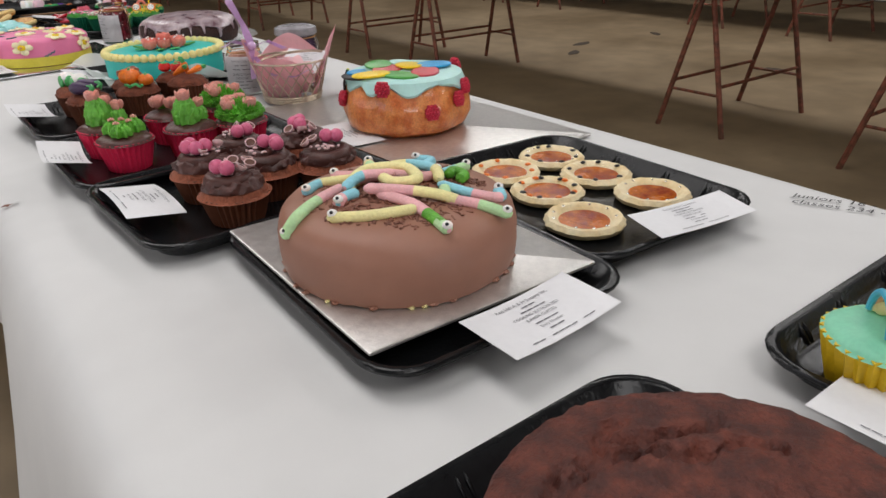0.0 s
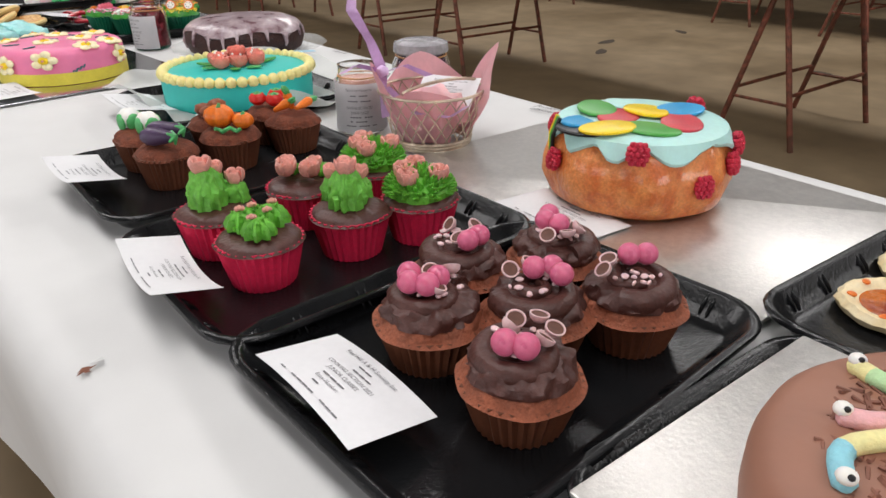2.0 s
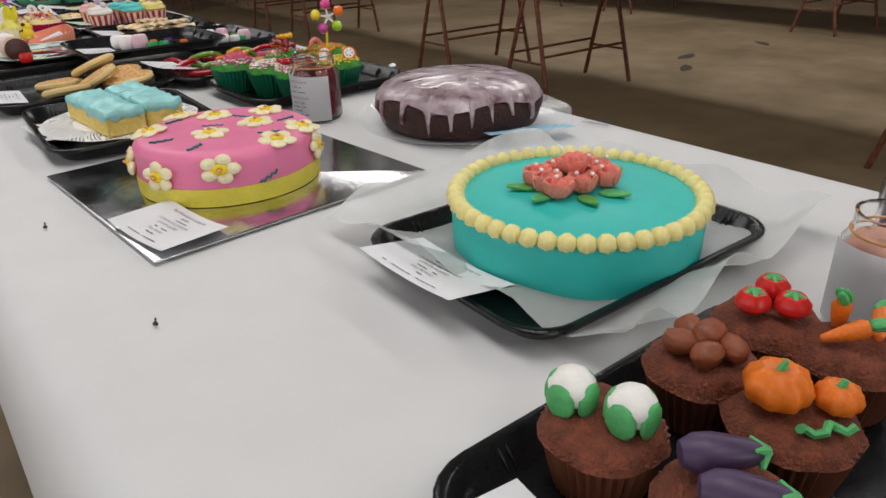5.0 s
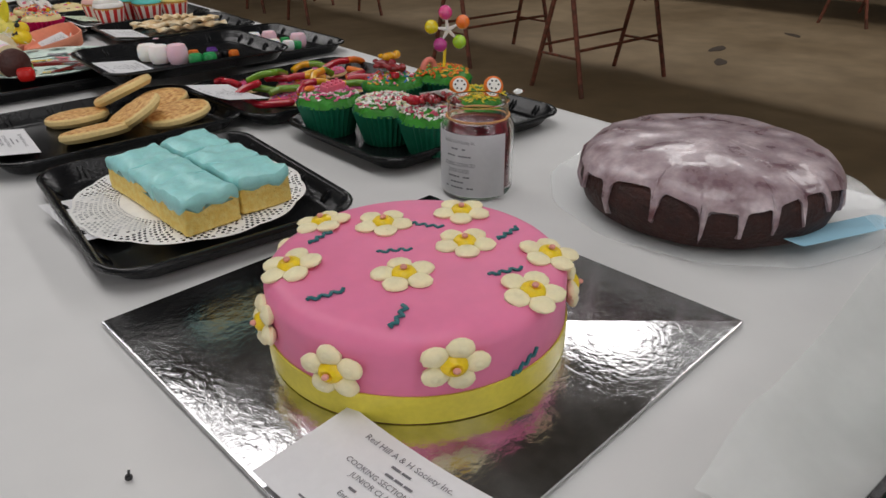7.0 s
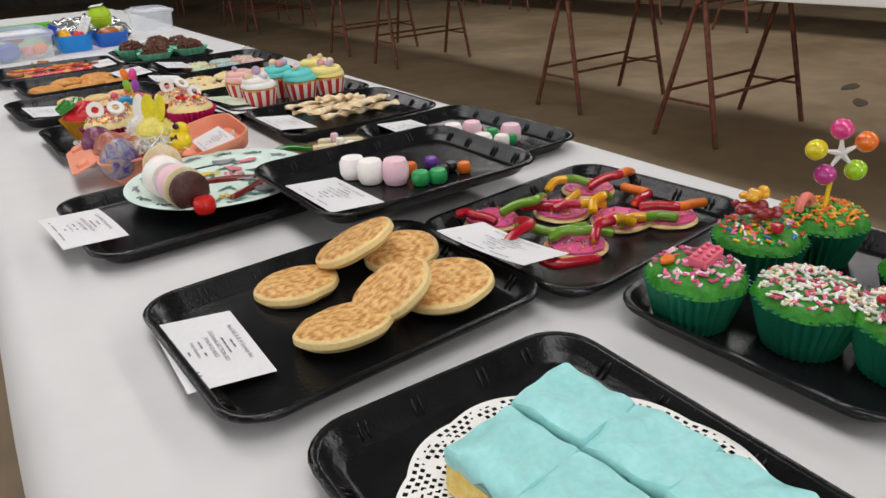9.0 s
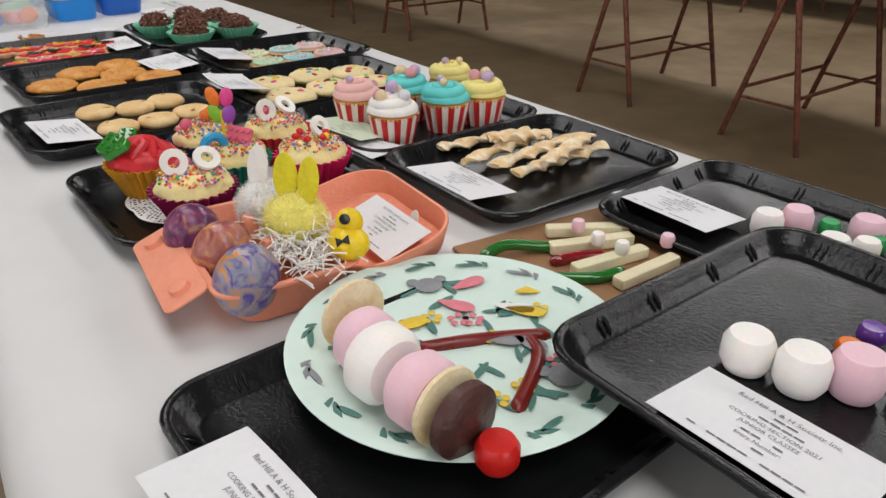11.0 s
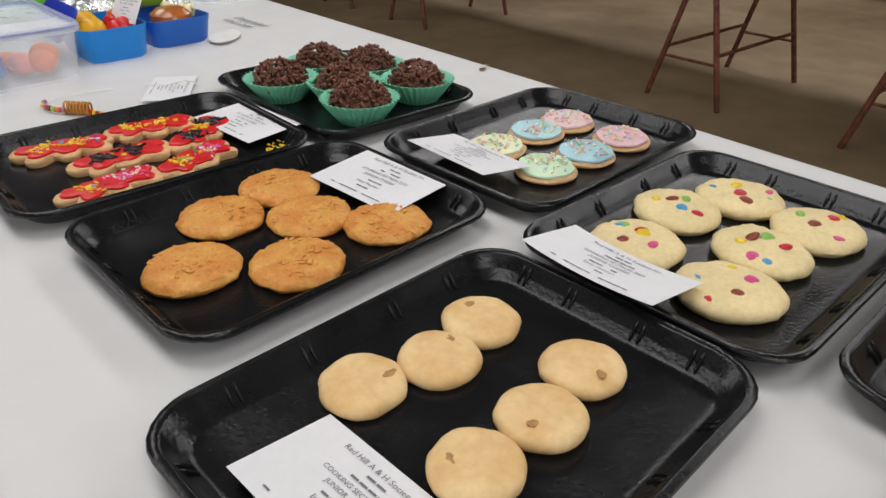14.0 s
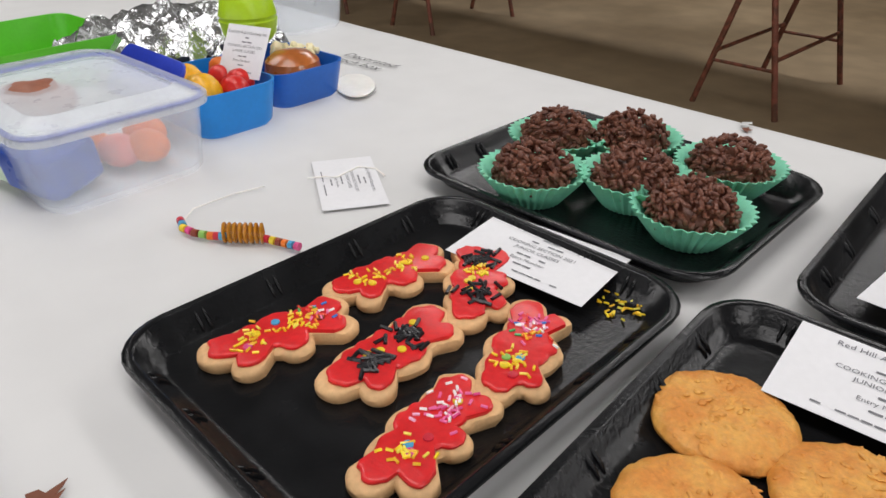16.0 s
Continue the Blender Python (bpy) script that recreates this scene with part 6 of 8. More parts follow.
for x, y, r, mt, lb in ((0.235, 2.93, (0.015, 0.026), M_MALLOWW, "white marshmallow in the sweets figure"), (0.262, 2.915, (0.015, 0.028), M_MALLOWP, "pink marshmallow in the sweets figure"), (0.30, 2.865, (0.016, 0.026), M_MALLOWP, "pink marshmallow in the sweets figure"), (0.248, 2.87, (0.015, 0.02), M_MALLOWW, "white marshmallow in the sweets figure"), (0.27, 2.85, (0.012, 0.018), M_MALLOWW, "white marshmallow in the sweets figure"), (0.285, 2.893, (0.010, 0.016), M_GUMG, "green gumdrop in the sweets figure"), (0.288, 2.85, (0.010, 0.015), M_GUMG, "green gumdrop in the sweets figure"), (0.275, 2.915, (0.008, 0.014), M_GUMRED, "red gumdrop in the sweets figure"), (0.225, 2.905, (0.010, 0.014), M_GUMG, "green gumdrop in the sweets figure")):
    sweet(pose(x, y, FLOORZ), r, mt, lb)


# ---- patterned paper plate ----
def leaf_part(parent, x, y, a, L, material, z):
    poly = [(L * 0.5 * (1 + math.cos(b)), L * 0.115 * math.sin(b)) for b in np.linspace(0, math.tau, 15)[:-1]]
    part("printed_leaf", slab(poly, 0, 0.00012, 0.0001), material, parent, loc=pose(x, y, z, 0, 0, a))


M_PLATE = mat("mint_paper_plate", "D6EAE0", 0.45, vary=0.03, scale=20)
M_PRGREEN, M_PRGREY, M_PRPINK, M_PRYEL = mat("printed_green", "4D7D72", 0.5), mat("printed_grey", "8D8F93", 0.5), mat("printed_pink", "E0808C", 0.5), mat("printed_yellow", "E6C53C", 0.5)


def paper_plate(m):
    t = thing("paper_plate", m, "mint paper plate printed with leaves, birds and koalas", "plate")
    part("plate", lathe([(0, 0.0), (0.085, 0.0), (0.094, 0.004), (0.112, 0.009), (0.115, 0.0088), (0.115, 0.0095), (0.111, 0.0102), (0.093, 0.0052), (0.084, 0.0012), (0, 0.001)], 72), M_PLATE, t)
    rng = random.Random(3)
    for i in range(44):
        a = math.tau * i / 44 + rng.uniform(-0.1, 0.1)
        leaf_part(t, 0.088 * math.cos(a) * rng.uniform(0.3, 1), 0.088 * math.sin(a) * rng.uniform(0.3, 1), rng.uniform(0, 360), rng.uniform(0.016, 0.028), M_PRGREEN, 0.0022 + 0.0001 * (i % 5))
    for i in range(15):
        a = math.tau * i / 15 + 0.2
        x, y, g = 0.098 * math.cos(a), 0.098 * math.sin(a), math.degrees(a) + 70
        for k in range(3):
            leaf_part(t, x + 0.004 * k * math.cos(radians(g)), y + 0.004 * k * math.sin(radians(g)), g - 40 + 40 * k, 0.019, (M_PRGREEN, M_PRGREY, M_PRGREEN)[i % 3], 0.0085)
    for i in range(12):
        a, q = i * 2.4, 0.025 + 0.05 * ((i * 0.37) % 1)
        for k in range(5):
            part("printed_berry", slab([(0.0028 * math.cos(b), 0.0028 * math.sin(b)) for b in np.linspace(0, math.tau, 9)[:-1]], 0, 0.0003, 0.0001), (M_PRYEL, M_PRPINK)[i % 2], t, loc=pose(q * math.cos(a) + 0.0055 * math.cos(k * 1.3), q * math.sin(a) + 0.0055 * math.sin(k * 1.3), 0.003))
    for x, y, s in ((0.0, 0.078, 0.011), (0.055, -0.052, 0.012), (-0.06, 0.058, 0.012)):
        part("printed_koala", slab([(s * math.cos(b), s * 0.95 * math.sin(b)) for b in np.linspace(0, math.tau, 18)[:-1]], 0, 0.0003, 0.0001), M_PRGREY, t, loc=pose(x, y, 0.0034))
        for e in (-1, 1):
            part("printed_koala_ear", slab([(s * 0.45 * math.cos(b), s * 0.45 * math.sin(b)) for b in np.linspace(0, math.tau, 12)[:-1]], 0, 0.0003, 0.0001), M_PRGREY, t, loc=pose(x + e * s, y + 0.6 * s, 0.0036))
    for x, y, a, mt in ((0.012, 0.045, -40, M_PRPINK), (0.052, 0.03, -30, M_WHITE), (0.058, 0.024, -30, M_PRYEL), (0.03, 0.072, 20, M_PRPINK), (-0.028, 0.03, 10, M_PRYEL), (0.03, -0.005, -20, M_PRGREY), (0.046, -0.012, -60, M_PRGREY), (0.075, 0.05, 0, M_PRYEL), (-0.06, 0.02, 0, M_PRPINK)):
        part("printed_bird", slab([(0.015 * math.cos(b), 0.006 * math.sin(b) * (1 + 0.5 * math.cos(b))) for b in np.linspace(0, math.tau, 18)[:-1]], 0, 0.0003, 0.0001), mt, t, loc=pose(x, y, 0.0038, 0, 0, a))


paper_plate(pose(-0.136, 2.943, 0.7695, 0, 0, -20) @ Matrix.Diagonal((1.06, 1.06, 1, 1)))
PZ = 0.7738
for x, y, r, h, mt, lb in ((-0.198, 2.985, 0.026, 0.006, M_PASTRY, "round wafer biscuit of the marshmallow car"), (-0.206, 2.966, 0.0225, 0.024, M_MALLOWP, "pink marshmallow of the sweet car"), (-0.212, 2.936, 0.026, 0.026, M_MALLOWW, "white marshmallow of the sweet car"), (-0.206, 2.902, 0.024, 0.026, M_MALLOWP, "pink marshmallow of the sweet car"), (-0.202, 2.872, 0.025, 0.006, M_PASTRY, "round wafer biscuit of the marshmallow car"), (-0.2, 2.862, 0.0235, 0.014, M_CHOC, "chocolate biscuit end of the sweet car")):
    sweet(pose(x, y, PZ + r, 90, 0, 8), (r, h), mt, lb)
sweet(pose(-0.19, 2.836, PZ), (0.013, 0.018), M_TOMATO, "half strawberry beside the marshmallow car")
sweet(pose(-0.178, 2.905, PZ), (0.011, 0.014), M_GUMGRN, "green grape beside the marshmallow car")
jelly_snake(pose(0, 0, PZ - 0.008), [(-0.165, 2.957, 0.004), (-0.131, 2.942, 0.006), (-0.1, 2.93, 0.004), (-0.075, 2.912, 0.006)], [mat("dark_red_strap", "7A1E18", 0.3)], "dark red liquorice strap lying across the plate")
jelly_snake(pose(0, 0, PZ - 0.008), [(-0.09, 2.92, 0.004), (-0.098, 2.9, 0.005), (-0.125, 2.88, 0.005), (-0.15, 2.865, 0.005)], [bpy.data.materials["dark_red_strap"]], "dark red liquorice strap lying across the plate")


# ---- brown board with sticks ----
place(part("brown_card_board", rbox(0.2, 0.165, 0.003, 0.003), mat("brown_kraft_card", "9C7552", 0.7, vary=0.12, scale=20)), pose(0.06, 3.0, TABLE + 0.001, 0, 0, -6), "brown kraft card board under sweet sticks", "board")
M_STICK = candy("cream_sugar_stick", "E6DDB8", 0.5, vary=0.08)
for (x0, y0), (x1, y1) in (((0.058, 3.056), (0.128, 3.012)), ((0.035, 3.027), (0.115, 2.996)), ((0.023, 2.984), (0.105, 2.972)), ((0.037, 2.946), (0.115, 2.945))):
    L = math.hypot(x1 - x0, y1 - y0)
    place(part("sugar_stick", rbox(L, 0.0135, 0.011, 0.003), M_STICK), pose((x0 + x1) / 2, (y0 + y1) / 2, TABLE + 0.0042, 0, 0, math.degrees(math.atan2(y1 - y0, x1 - x0))), "cream square stick of confectionery on brown card", "sweet", "sugar sticks")
for pts, mt, lb in (([(-0.028, 3.052, 0.008), (0.0, 3.05, 0.014), (0.03, 3.035, 0.01), (0.05, 3.02, 0.008)], M_GUMDKG, "green"), ([(0.0, 2.99, 0.008), (0.03, 2.965, 0.009), (0.06, 2.958, 0.01)], M_GUMDKG, "green"), ([(0.02, 3.01, 0.008), (0.05, 3.0, 0.009), (0.07, 2.99, 0.008)], M_BEARRED, "dark red")):
    jelly_snake(pose(0, 0, TABLE), pts, [mt], lb + " jelly strap beside the cream sticks")
for x, y, mt in ((0.075, 3.03, M_MALLOWP), (0.07, 3.0, M_MALLOWW), (0.075, 2.975, M_MALLOWW), (0.12, 2.96, M_MALLOWP)):
    sweet(pose(x, y, TABLE + 0.015), (0.0065, 0.012), mt, "mini marshmallow among the sugar sticks")


# ---- egg carton ----
def egg_carton(m):
    t = thing("egg_carton", m, "open coral pulp egg carton filled with marbled eggs", "carton")
    bm = bmesh.new()
    loops = [rrect(0.082, 0.14, 0.02, 0.0), rrect(0.094, 0.152, 0.02, 0.012), rrect(0.112, 0.168, 0.02, 0.042), rrect(0.122, 0.176, 0.02, 0.043), rrect(0.122, 0.176, 0.02, 0.0455), rrect(0.11, 0.165, 0.018, 0.0455), rrect(0.092, 0.148, 0.018, 0.016), rrect(0.08, 0.136, 0.018, 0.006)]
    part("cup_tray", stack(loops), M_CORALCARD, t)
    for x, y in ((0, -0.027), (0, 0.027)):
        part("cup_post", lathe([(0.013, 0.006), (0.009, 0.03), (0.008, 0.05), (0.005, 0.056), (0, 0.057)], 18), M_CORALCARD, t, loc=pose(x, y, 0))
    loops = [rrect(0.116, 0.178, 0.044, 0.034, 10), rrect(0.116, 0.178, 0.044, 0.031, 10), rrect(0.1, 0.16, 0.04, 0.006, 10), rrect(0.08, 0.14, 0.034, 0.0, 10), rrect(0.077, 0.137, 0.033, 0.003, 10), rrect(0.096, 0.156, 0.038, 0.009, 10), rrect(0.111, 0.173, 0.042, 0.034, 10)]
    lid = part("lid", stack(loops[4:] + loops[:4]), M_CORALCARD, t, loc=pose(0.110, 0.0, 0.010, 0, -14, 0))
    part("lid_slot", slab([(0.012 * math.cos(b), 0.007 * math.sin(b)) for b in np.linspace(0, math.tau, 16)[:-1]], 0, 0.001, 0.0002), M_TABLEWHITE, lid, loc=pose(0.034, -0.03, 0.02, 0, -60, 0))
    bm = rbox(0.038, 0.13, 0.003, 0.008)
    flap = part("closing_flap", bm, M_CORALCARD, t, loc=pose(-0.077, 0.0, 0.037, 0, -24, 0))
    for y in (-0.045, 0.045):
        part("flap_knob", lathe([(0.009, 0), (0.008, 0.005), (0.005, 0.007), (0, 0.0075)], 16), M_CORALCARD, flap, loc=pose(0.0, y, 0.003))
    t.scale.z = 0.86
    return t


egg_carton(pose(-0.197, 3.15, TABLE + 0.001, 0, 0, -4))
entry_card(-0.088, 3.126, 0.779, -92, 19, w=0.1, h=0.05, label="white printed card inside the egg carton lid")


def marbled(name, a, b, c):
    m = mat(name, a, 0.34, vary=0.1, scale=58, coat=0.15, mix=0.6, detail=3)
    for n in m.node_tree.nodes:
        if n.type == "TEX_NOISE":
            n.inputs["Distortion"].default_value = 1.6
    ramp = [n for n in m.node_tree.nodes if n.type == "VALTORGB"][0]
    ramp.color_ramp.elements[0].color, ramp.color_ramp.elements[1].color = (*srgb(a), 1), (*srgb(c), 1)
    e = ramp.color_ramp.elements.new(0.5)
    e.color = (*srgb(b), 1)
    return m


for i, (x, y, cols) in enumerate(((-0.241, 3.188, ("4E2350", "7E3A62", "B08A5C")), (-0.233, 3.139, ("8E4A50", "B06A5C", "CE9A5A")), (-0.234, 3.087, ("5A3A90", "8C8FA0", "CE8A48")))):
    e = ball((0, 0, 0), (0.0255, 0.0255, 0.031), 30)
    place(part("marbled_egg", e, marbled("marbled_shell", *cols)), pose(x, y, 0.789, 20, -12, 40 * i), "glossy marbled chocolate egg sitting in the carton", "egg", "marbled eggs")


def fluff(name, m, r, material, label, ears, earmat, n=3600, seed=1):
    t = thing(name, m, label, "toy")
    rng, bm = random.Random(seed), bmesh.new()
    ball((0, 0, 0), r * 0.93, 20, bm)
    for _ in range(n):
        d = Vector((rng.gauss(0, 1), rng.gauss(0, 1), rng.gauss(0, 1))).normalized()
        q = d + 0.6 * Vector((rng.gauss(0, 1), rng.gauss(0, 1), rng.gauss(0, 1)))
        tube([d * r * 0.9, d * r * 0.93 + q * r * 0.09], [r * 0.009, r * 0.003], 3, bm)
    part("fluffy_body", bm, material, t, smooth=0)
    for x, y, a in ears:
        poly = [(0.021 * math.cos(b), 0.0105 * math.sin(b)) for b in np.linspace(0, math.tau, 20)[:-1]]
        part("felt_ear", slab(poly, 0, 0.0016, 0.0004), earmat, t, loc=pose(x, y, r * 1.35, 0, -75, a) @ pose(0, 0, 0, 0, 0, 0))


M_FLUFFY, M_FLUFFW = candy("yellow_fluff", "F7EC80", 0.9, sss=0.3), candy("white_fluff", "F2F0EA", 0.9, sss=0.3)
fluff("fluffy_chick", pose(-0.168, 3.135, 0.801), 0.029, M_FLUFFY, "fluffy yellow bunny ornament in the egg carton", ((0.0, 0.012, 60), (0.012, -0.008, 30)), candy("yellow_felt", "DDD02E", 0.9))
fluff("fluffy_bunny", pose(-0.172, 3.192, 0.797), 0.027, M_FLUFFW, "fluffy white bunny ornament in the egg carton", ((0.0, 0.006, 40),), M_WHITE, seed=2)
ch = thing("toy_chick", pose(-0.148, 3.078, 0.80), "small yellow chick sweet with black eyes", "toy")
part("chick_body", ball((0, 0, 0), (0.017, 0.02, 0.014), 20), M_YELLOW, ch)
part("chick_head", ball((0.006, 0.008, 0.014), 0.012, 18), M_YELLOW, ch)
part("bow_tie", slab([(-0.006, -0.004), (0, -0.001), (0.006, -0.004), (0.006, 0.004), (0, 0.001), (-0.006, 0.004)], 0, 0.0015, 0.0003), M_BLACK, ch, loc=pose(-0.010, -0.010, 0.0085, 65, -20, -50))
part("chick_eye", lathe([(0.0045, 0), (0.0045, 0.002), (0.0025, 0.0026), (0, 0.0026)], 14), M_BLACK, ch, loc=pose(-0.002, 0.0, 0.0215, 40, -30, 0))
rng, bm = random.Random(5), bmesh.new()
for i in range(260):
    c = Vector((-0.178 + rng.gauss(0, 0.016), 3.108 + rng.gauss(0, 0.026), 0.789 + abs(rng.gauss(0, 0.009))))
    a, L = rng.uniform(0, 6.28), rng.uniform(0.012, 0.03)
    d = Vector((math.cos(a), math.sin(a), rng.uniform(-0.3, 0.3))) * L / 2
    tube([c - d, c + Vector((0, 0, rng.uniform(0, 0.008))), c + d], 0.0007, 4, bm)
tagged(part("shredded_paper", bm, M_WHITE), "white shredded paper nest in the egg carton", "paper", kind="stuff")


# ---- sprinkle cupcakes on a doily ----
doily(pose(-0.15, 3.35, FLOORZ + 0.004, 0, 0, 5), 0.102, 1.1, "white lace paper doily under the sprinkle cupcakes")


def candy_ring(parent, m, material, r=0.0095):
    bm = lathe([(r * 0.45, 0), (r, 0), (r * 1.03, 0.002), (r, 0.004), (r * 0.45, 0.004), (r * 0.42, 0.002), (r * 0.45, 0)], 24)
    part("candy_disc", bm, material, parent, loc=m)


def party_cupcake(m, case, icing, seed, kind, clab):
    rng = random.Random(seed)
    t = cupcake(m, clab + " with sprinkles and sweets", "sprinkle cupcakes", case, icing, 0.026, 0.0385, 0.038, 0.0165, 28, 0.035, belly=0.0, lip=0.003, rough=0.005, seed=seed)
    if kind != "red":
        bm = sprinkle_bm(rng, 300, 0.034, on_dome(0.0381, 0.0361, 0.0165, lift=0.0012), 0.0022, 0.0012)
        part("sugar_topping", bm, M_SPRINKLE, t)
    else:
        for i in range(8):
            a = i * 0.8
            part("piped_rope", tube([(0.026 * math.cos(a), 0.026 * math.sin(a), 0.045), (0.012 * math.cos(a + 0.7), 0.012 * math.sin(a + 0.7), 0.057), (0.0, 0.004, 0.061)], [0.006, 0.0055, 0.004], 8), icing, t)
        for x, y, a in ((-0.028, 0.012, 30), (-0.026, -0.012, -30), (-0.01, 0.022, 60)):
            candy_brick(t, pose(x, y, 0.054, 10, -28, a), candy("green_gummy", "2F8A2A", 0.12, coat=0.7, sss=0.4) if "green_gummy" not in bpy.data.materials else bpy.data.materials["green_gummy"], 0.027, 0.017)
    if kind == "rings":
        candy_ring(t, pose(-0.012, 0.008, 0.064, 75, 0, -35), M_WHITE, 0.013)
        candy_ring(t, pose(0.014, -0.008, 0.062, 40, 10, -30), M_WHITE, 0.013)
        part("sweet", ball((0.004, 0.014, 0.058), (0.009, 0.006, 0.005), 10), M_BRICKPINK, t)
    if kind == "flower":
        candy_brick(t, pose(0.012, 0.0, 0.058, 60, 10, -40), M_BRICKPINK, 0.026, 0.018)
        part("lolly_stick", tube([(-0.004, 0.004, 0.05), (-0.003, 0.006, 0.088)], 0.0016, 6), M_YELLOW, t)
        for k, c in enumerate((candy("petal_pink", "E54E94"), candy("petal_orange", "F0812B"), candy("petal_green", "8CC43A"), candy("petal_purple", "9B4FB5"))):
            a = k * 1.57 + 0.8
            part("sugar_petal", ball((0, 0, 0), (0.0075, 0.003, 0.011), 14), c, t, loc=pose(-0.003 + 0.011 * math.cos(a) * 0.7, 0.006 - 0.011 * math.cos(a) * 0.7, 0.093 + 0.013 * math.sin(a), 0, 25 * math.cos(a), -40))
        pts = [(-0.02 + 0.011 * math.cos(a), -0.006, 0.054 + 0.011 * math.sin(a)) for a in np.linspace(0, 3.1, 10)]
        part("rainbow_sweet", tube(pts, 0.005, 8), M_BLUE, t)
    if kind == "berry":
        for k in range(6):
            a = k * 1.05
            part("ladybird_sweet", ball((0, 0, 0), (0.0052, 0.004, 0.0036), 10), M_TOMATO, t, loc=pose(0.017 * math.cos(a), 0.017 * math.sin(a), 0.0585, 0, 0, k * 50))
        candy_ring(t, pose(0.012, -0.006, 0.063, 60, 0, -30), M_WHITE, 0.012)
        part("bee_sweet", ball((0.002, -0.016, 0.056), (0.006, 0.004, 0.004), 10), M_YELLOW, t)
    if kind == "bar":
        part("candy_bar", rbox(0.024, 0.011, 0.008, 0.002), M_ORANGE, t, loc=pose(0.012, 0.006, 0.058, 10, 0, 20))
        part("sweet", ball((-0.02, 0.008, 0.056), (0.008, 0.006, 0.008), 12), M_BRICKPINK, t)


CASES = {"gold": mat("gold_paper_case", "D59A22", 0.5, vary=0.15), "magenta": mat("magenta_paper_case", "8E1650", 0.5, vary=0.15), "hot": mat("hot_pink_paper_case", "D61A63", 0.5, vary=0.12), "teal": mat("teal_paper_case", "127A68", 0.5, vary=0.15), "navy": mat("navy_paper_case", "27265A", 0.5, vary=0.15), "red": mat("red_paper_case", "CC2A30", 0.5, vary=0.15)}
for i, (x, y, cs, ic, kd, lb) in enumerate(((-0.241, 3.377, "gold", candy("red_butter_icing", "D4262F", 0.45, vary=0.2), "red", "red-iced cupcake in a gold case"), (-0.224, 3.268, "magenta", M_BUTTER, "rings", "yellow-iced cupcake in a magenta case"), (-0.085, 3.285, "hot", M_BUTTER, "berry", "yellow-iced cupcake in a hot pink case"), (-0.162, 3.325, "teal", M_BUTTER, "flower", "yellow-iced cupcake in a teal case"), (-0.163, 3.405, "navy", M_BUTTER, "bar", "yellow-iced cupcake in a navy case"), (-0.083, 3.385, "red", M_BUTTER, "rings", "yellow-iced cupcake in a red case"))):
    party_cupcake(pose(x + 0.015, y + 0.014, FLOORZ + (0.0045 if i else 0.002), 0, 0, 25 * (i % 3)), CASES[cs], ic, i + 31, kd, lb)


# ---- pastry twists ----
def twist(m, L, seed):
    n, r = 40, 0.0112
    bm = bmesh.new()
    loops = []
    for i in range(n * 2):
        f = i / (n * 2 - 1)
        a = f * math.pi * 4.2 + 0.5 * math.sin(f * 8 + seed) + seed
        lp = []
        for k in range(10):
            b = math.tau * k / 10
            u, v = 1.25 * math.cos(b), 0.6 * math.sin(b)
            s = r * (0.75 + 0.25 * math.sin(f * math.pi)) * (1 + 0.22 * noise.noise((f * 12, k * 1.3, seed)) + 0.1 * noise.noise((f * 40, k, seed)))
            lp.append((L * (f - 0.5), s * (u * math.cos(a) - v * math.sin(a)), 0.0105 + s * 0.5 * (u * math.sin(a) + v * math.cos(a))))
        loops.append(lp)
    return place(part("pastry_twist", stack(loops), M_TWIST, smooth=60), m, "golden baked puff pastry twist", "pastry", "pastry twists")


for i, ((x0, y0), (x1, y1), z) in enumerate((((0.105, 3.30), (0.245, 3.285), 0), ((0.093, 3.235), (0.25, 3.255), 0.004), ((0.11, 3.2), (0.28, 3.22), 0.006), ((0.125, 3.178), (0.285, 3.185), 0), ((0.15, 3.158), (0.27, 3.2), 0.012), ((0.15, 3.26), (0.225, 3.225), 0.016))):
    twist(pose((x0 + x1) / 2, (y0 + y1) / 2, FLOORZ + z, 0, 0, math.degrees(math.atan2(y1 - y0, x1 - x0))), math.hypot(x1 - x0, y1 - y0), i * 1.3)


# ---- striped-case cupcakes ----
M_STRIPER, M_STRIPEW = mat("red_case_stripe", "CE2F2C", 0.5, vary=0.1), mat("white_case_stripe", "F0E4DA", 0.5, vary=0.05)
SPONGE2 = mat("golden_cake", "D9A24E", 0.7, vary=0.2, scale=60, bump=0.5)
EGGS = [candy("mini_egg_lilac", "C3AECB"), candy("mini_egg_cream", "E7CFA8"), candy("mini_egg_pink", "D99A9C"), candy("mini_egg_white", "DDDDE0")]


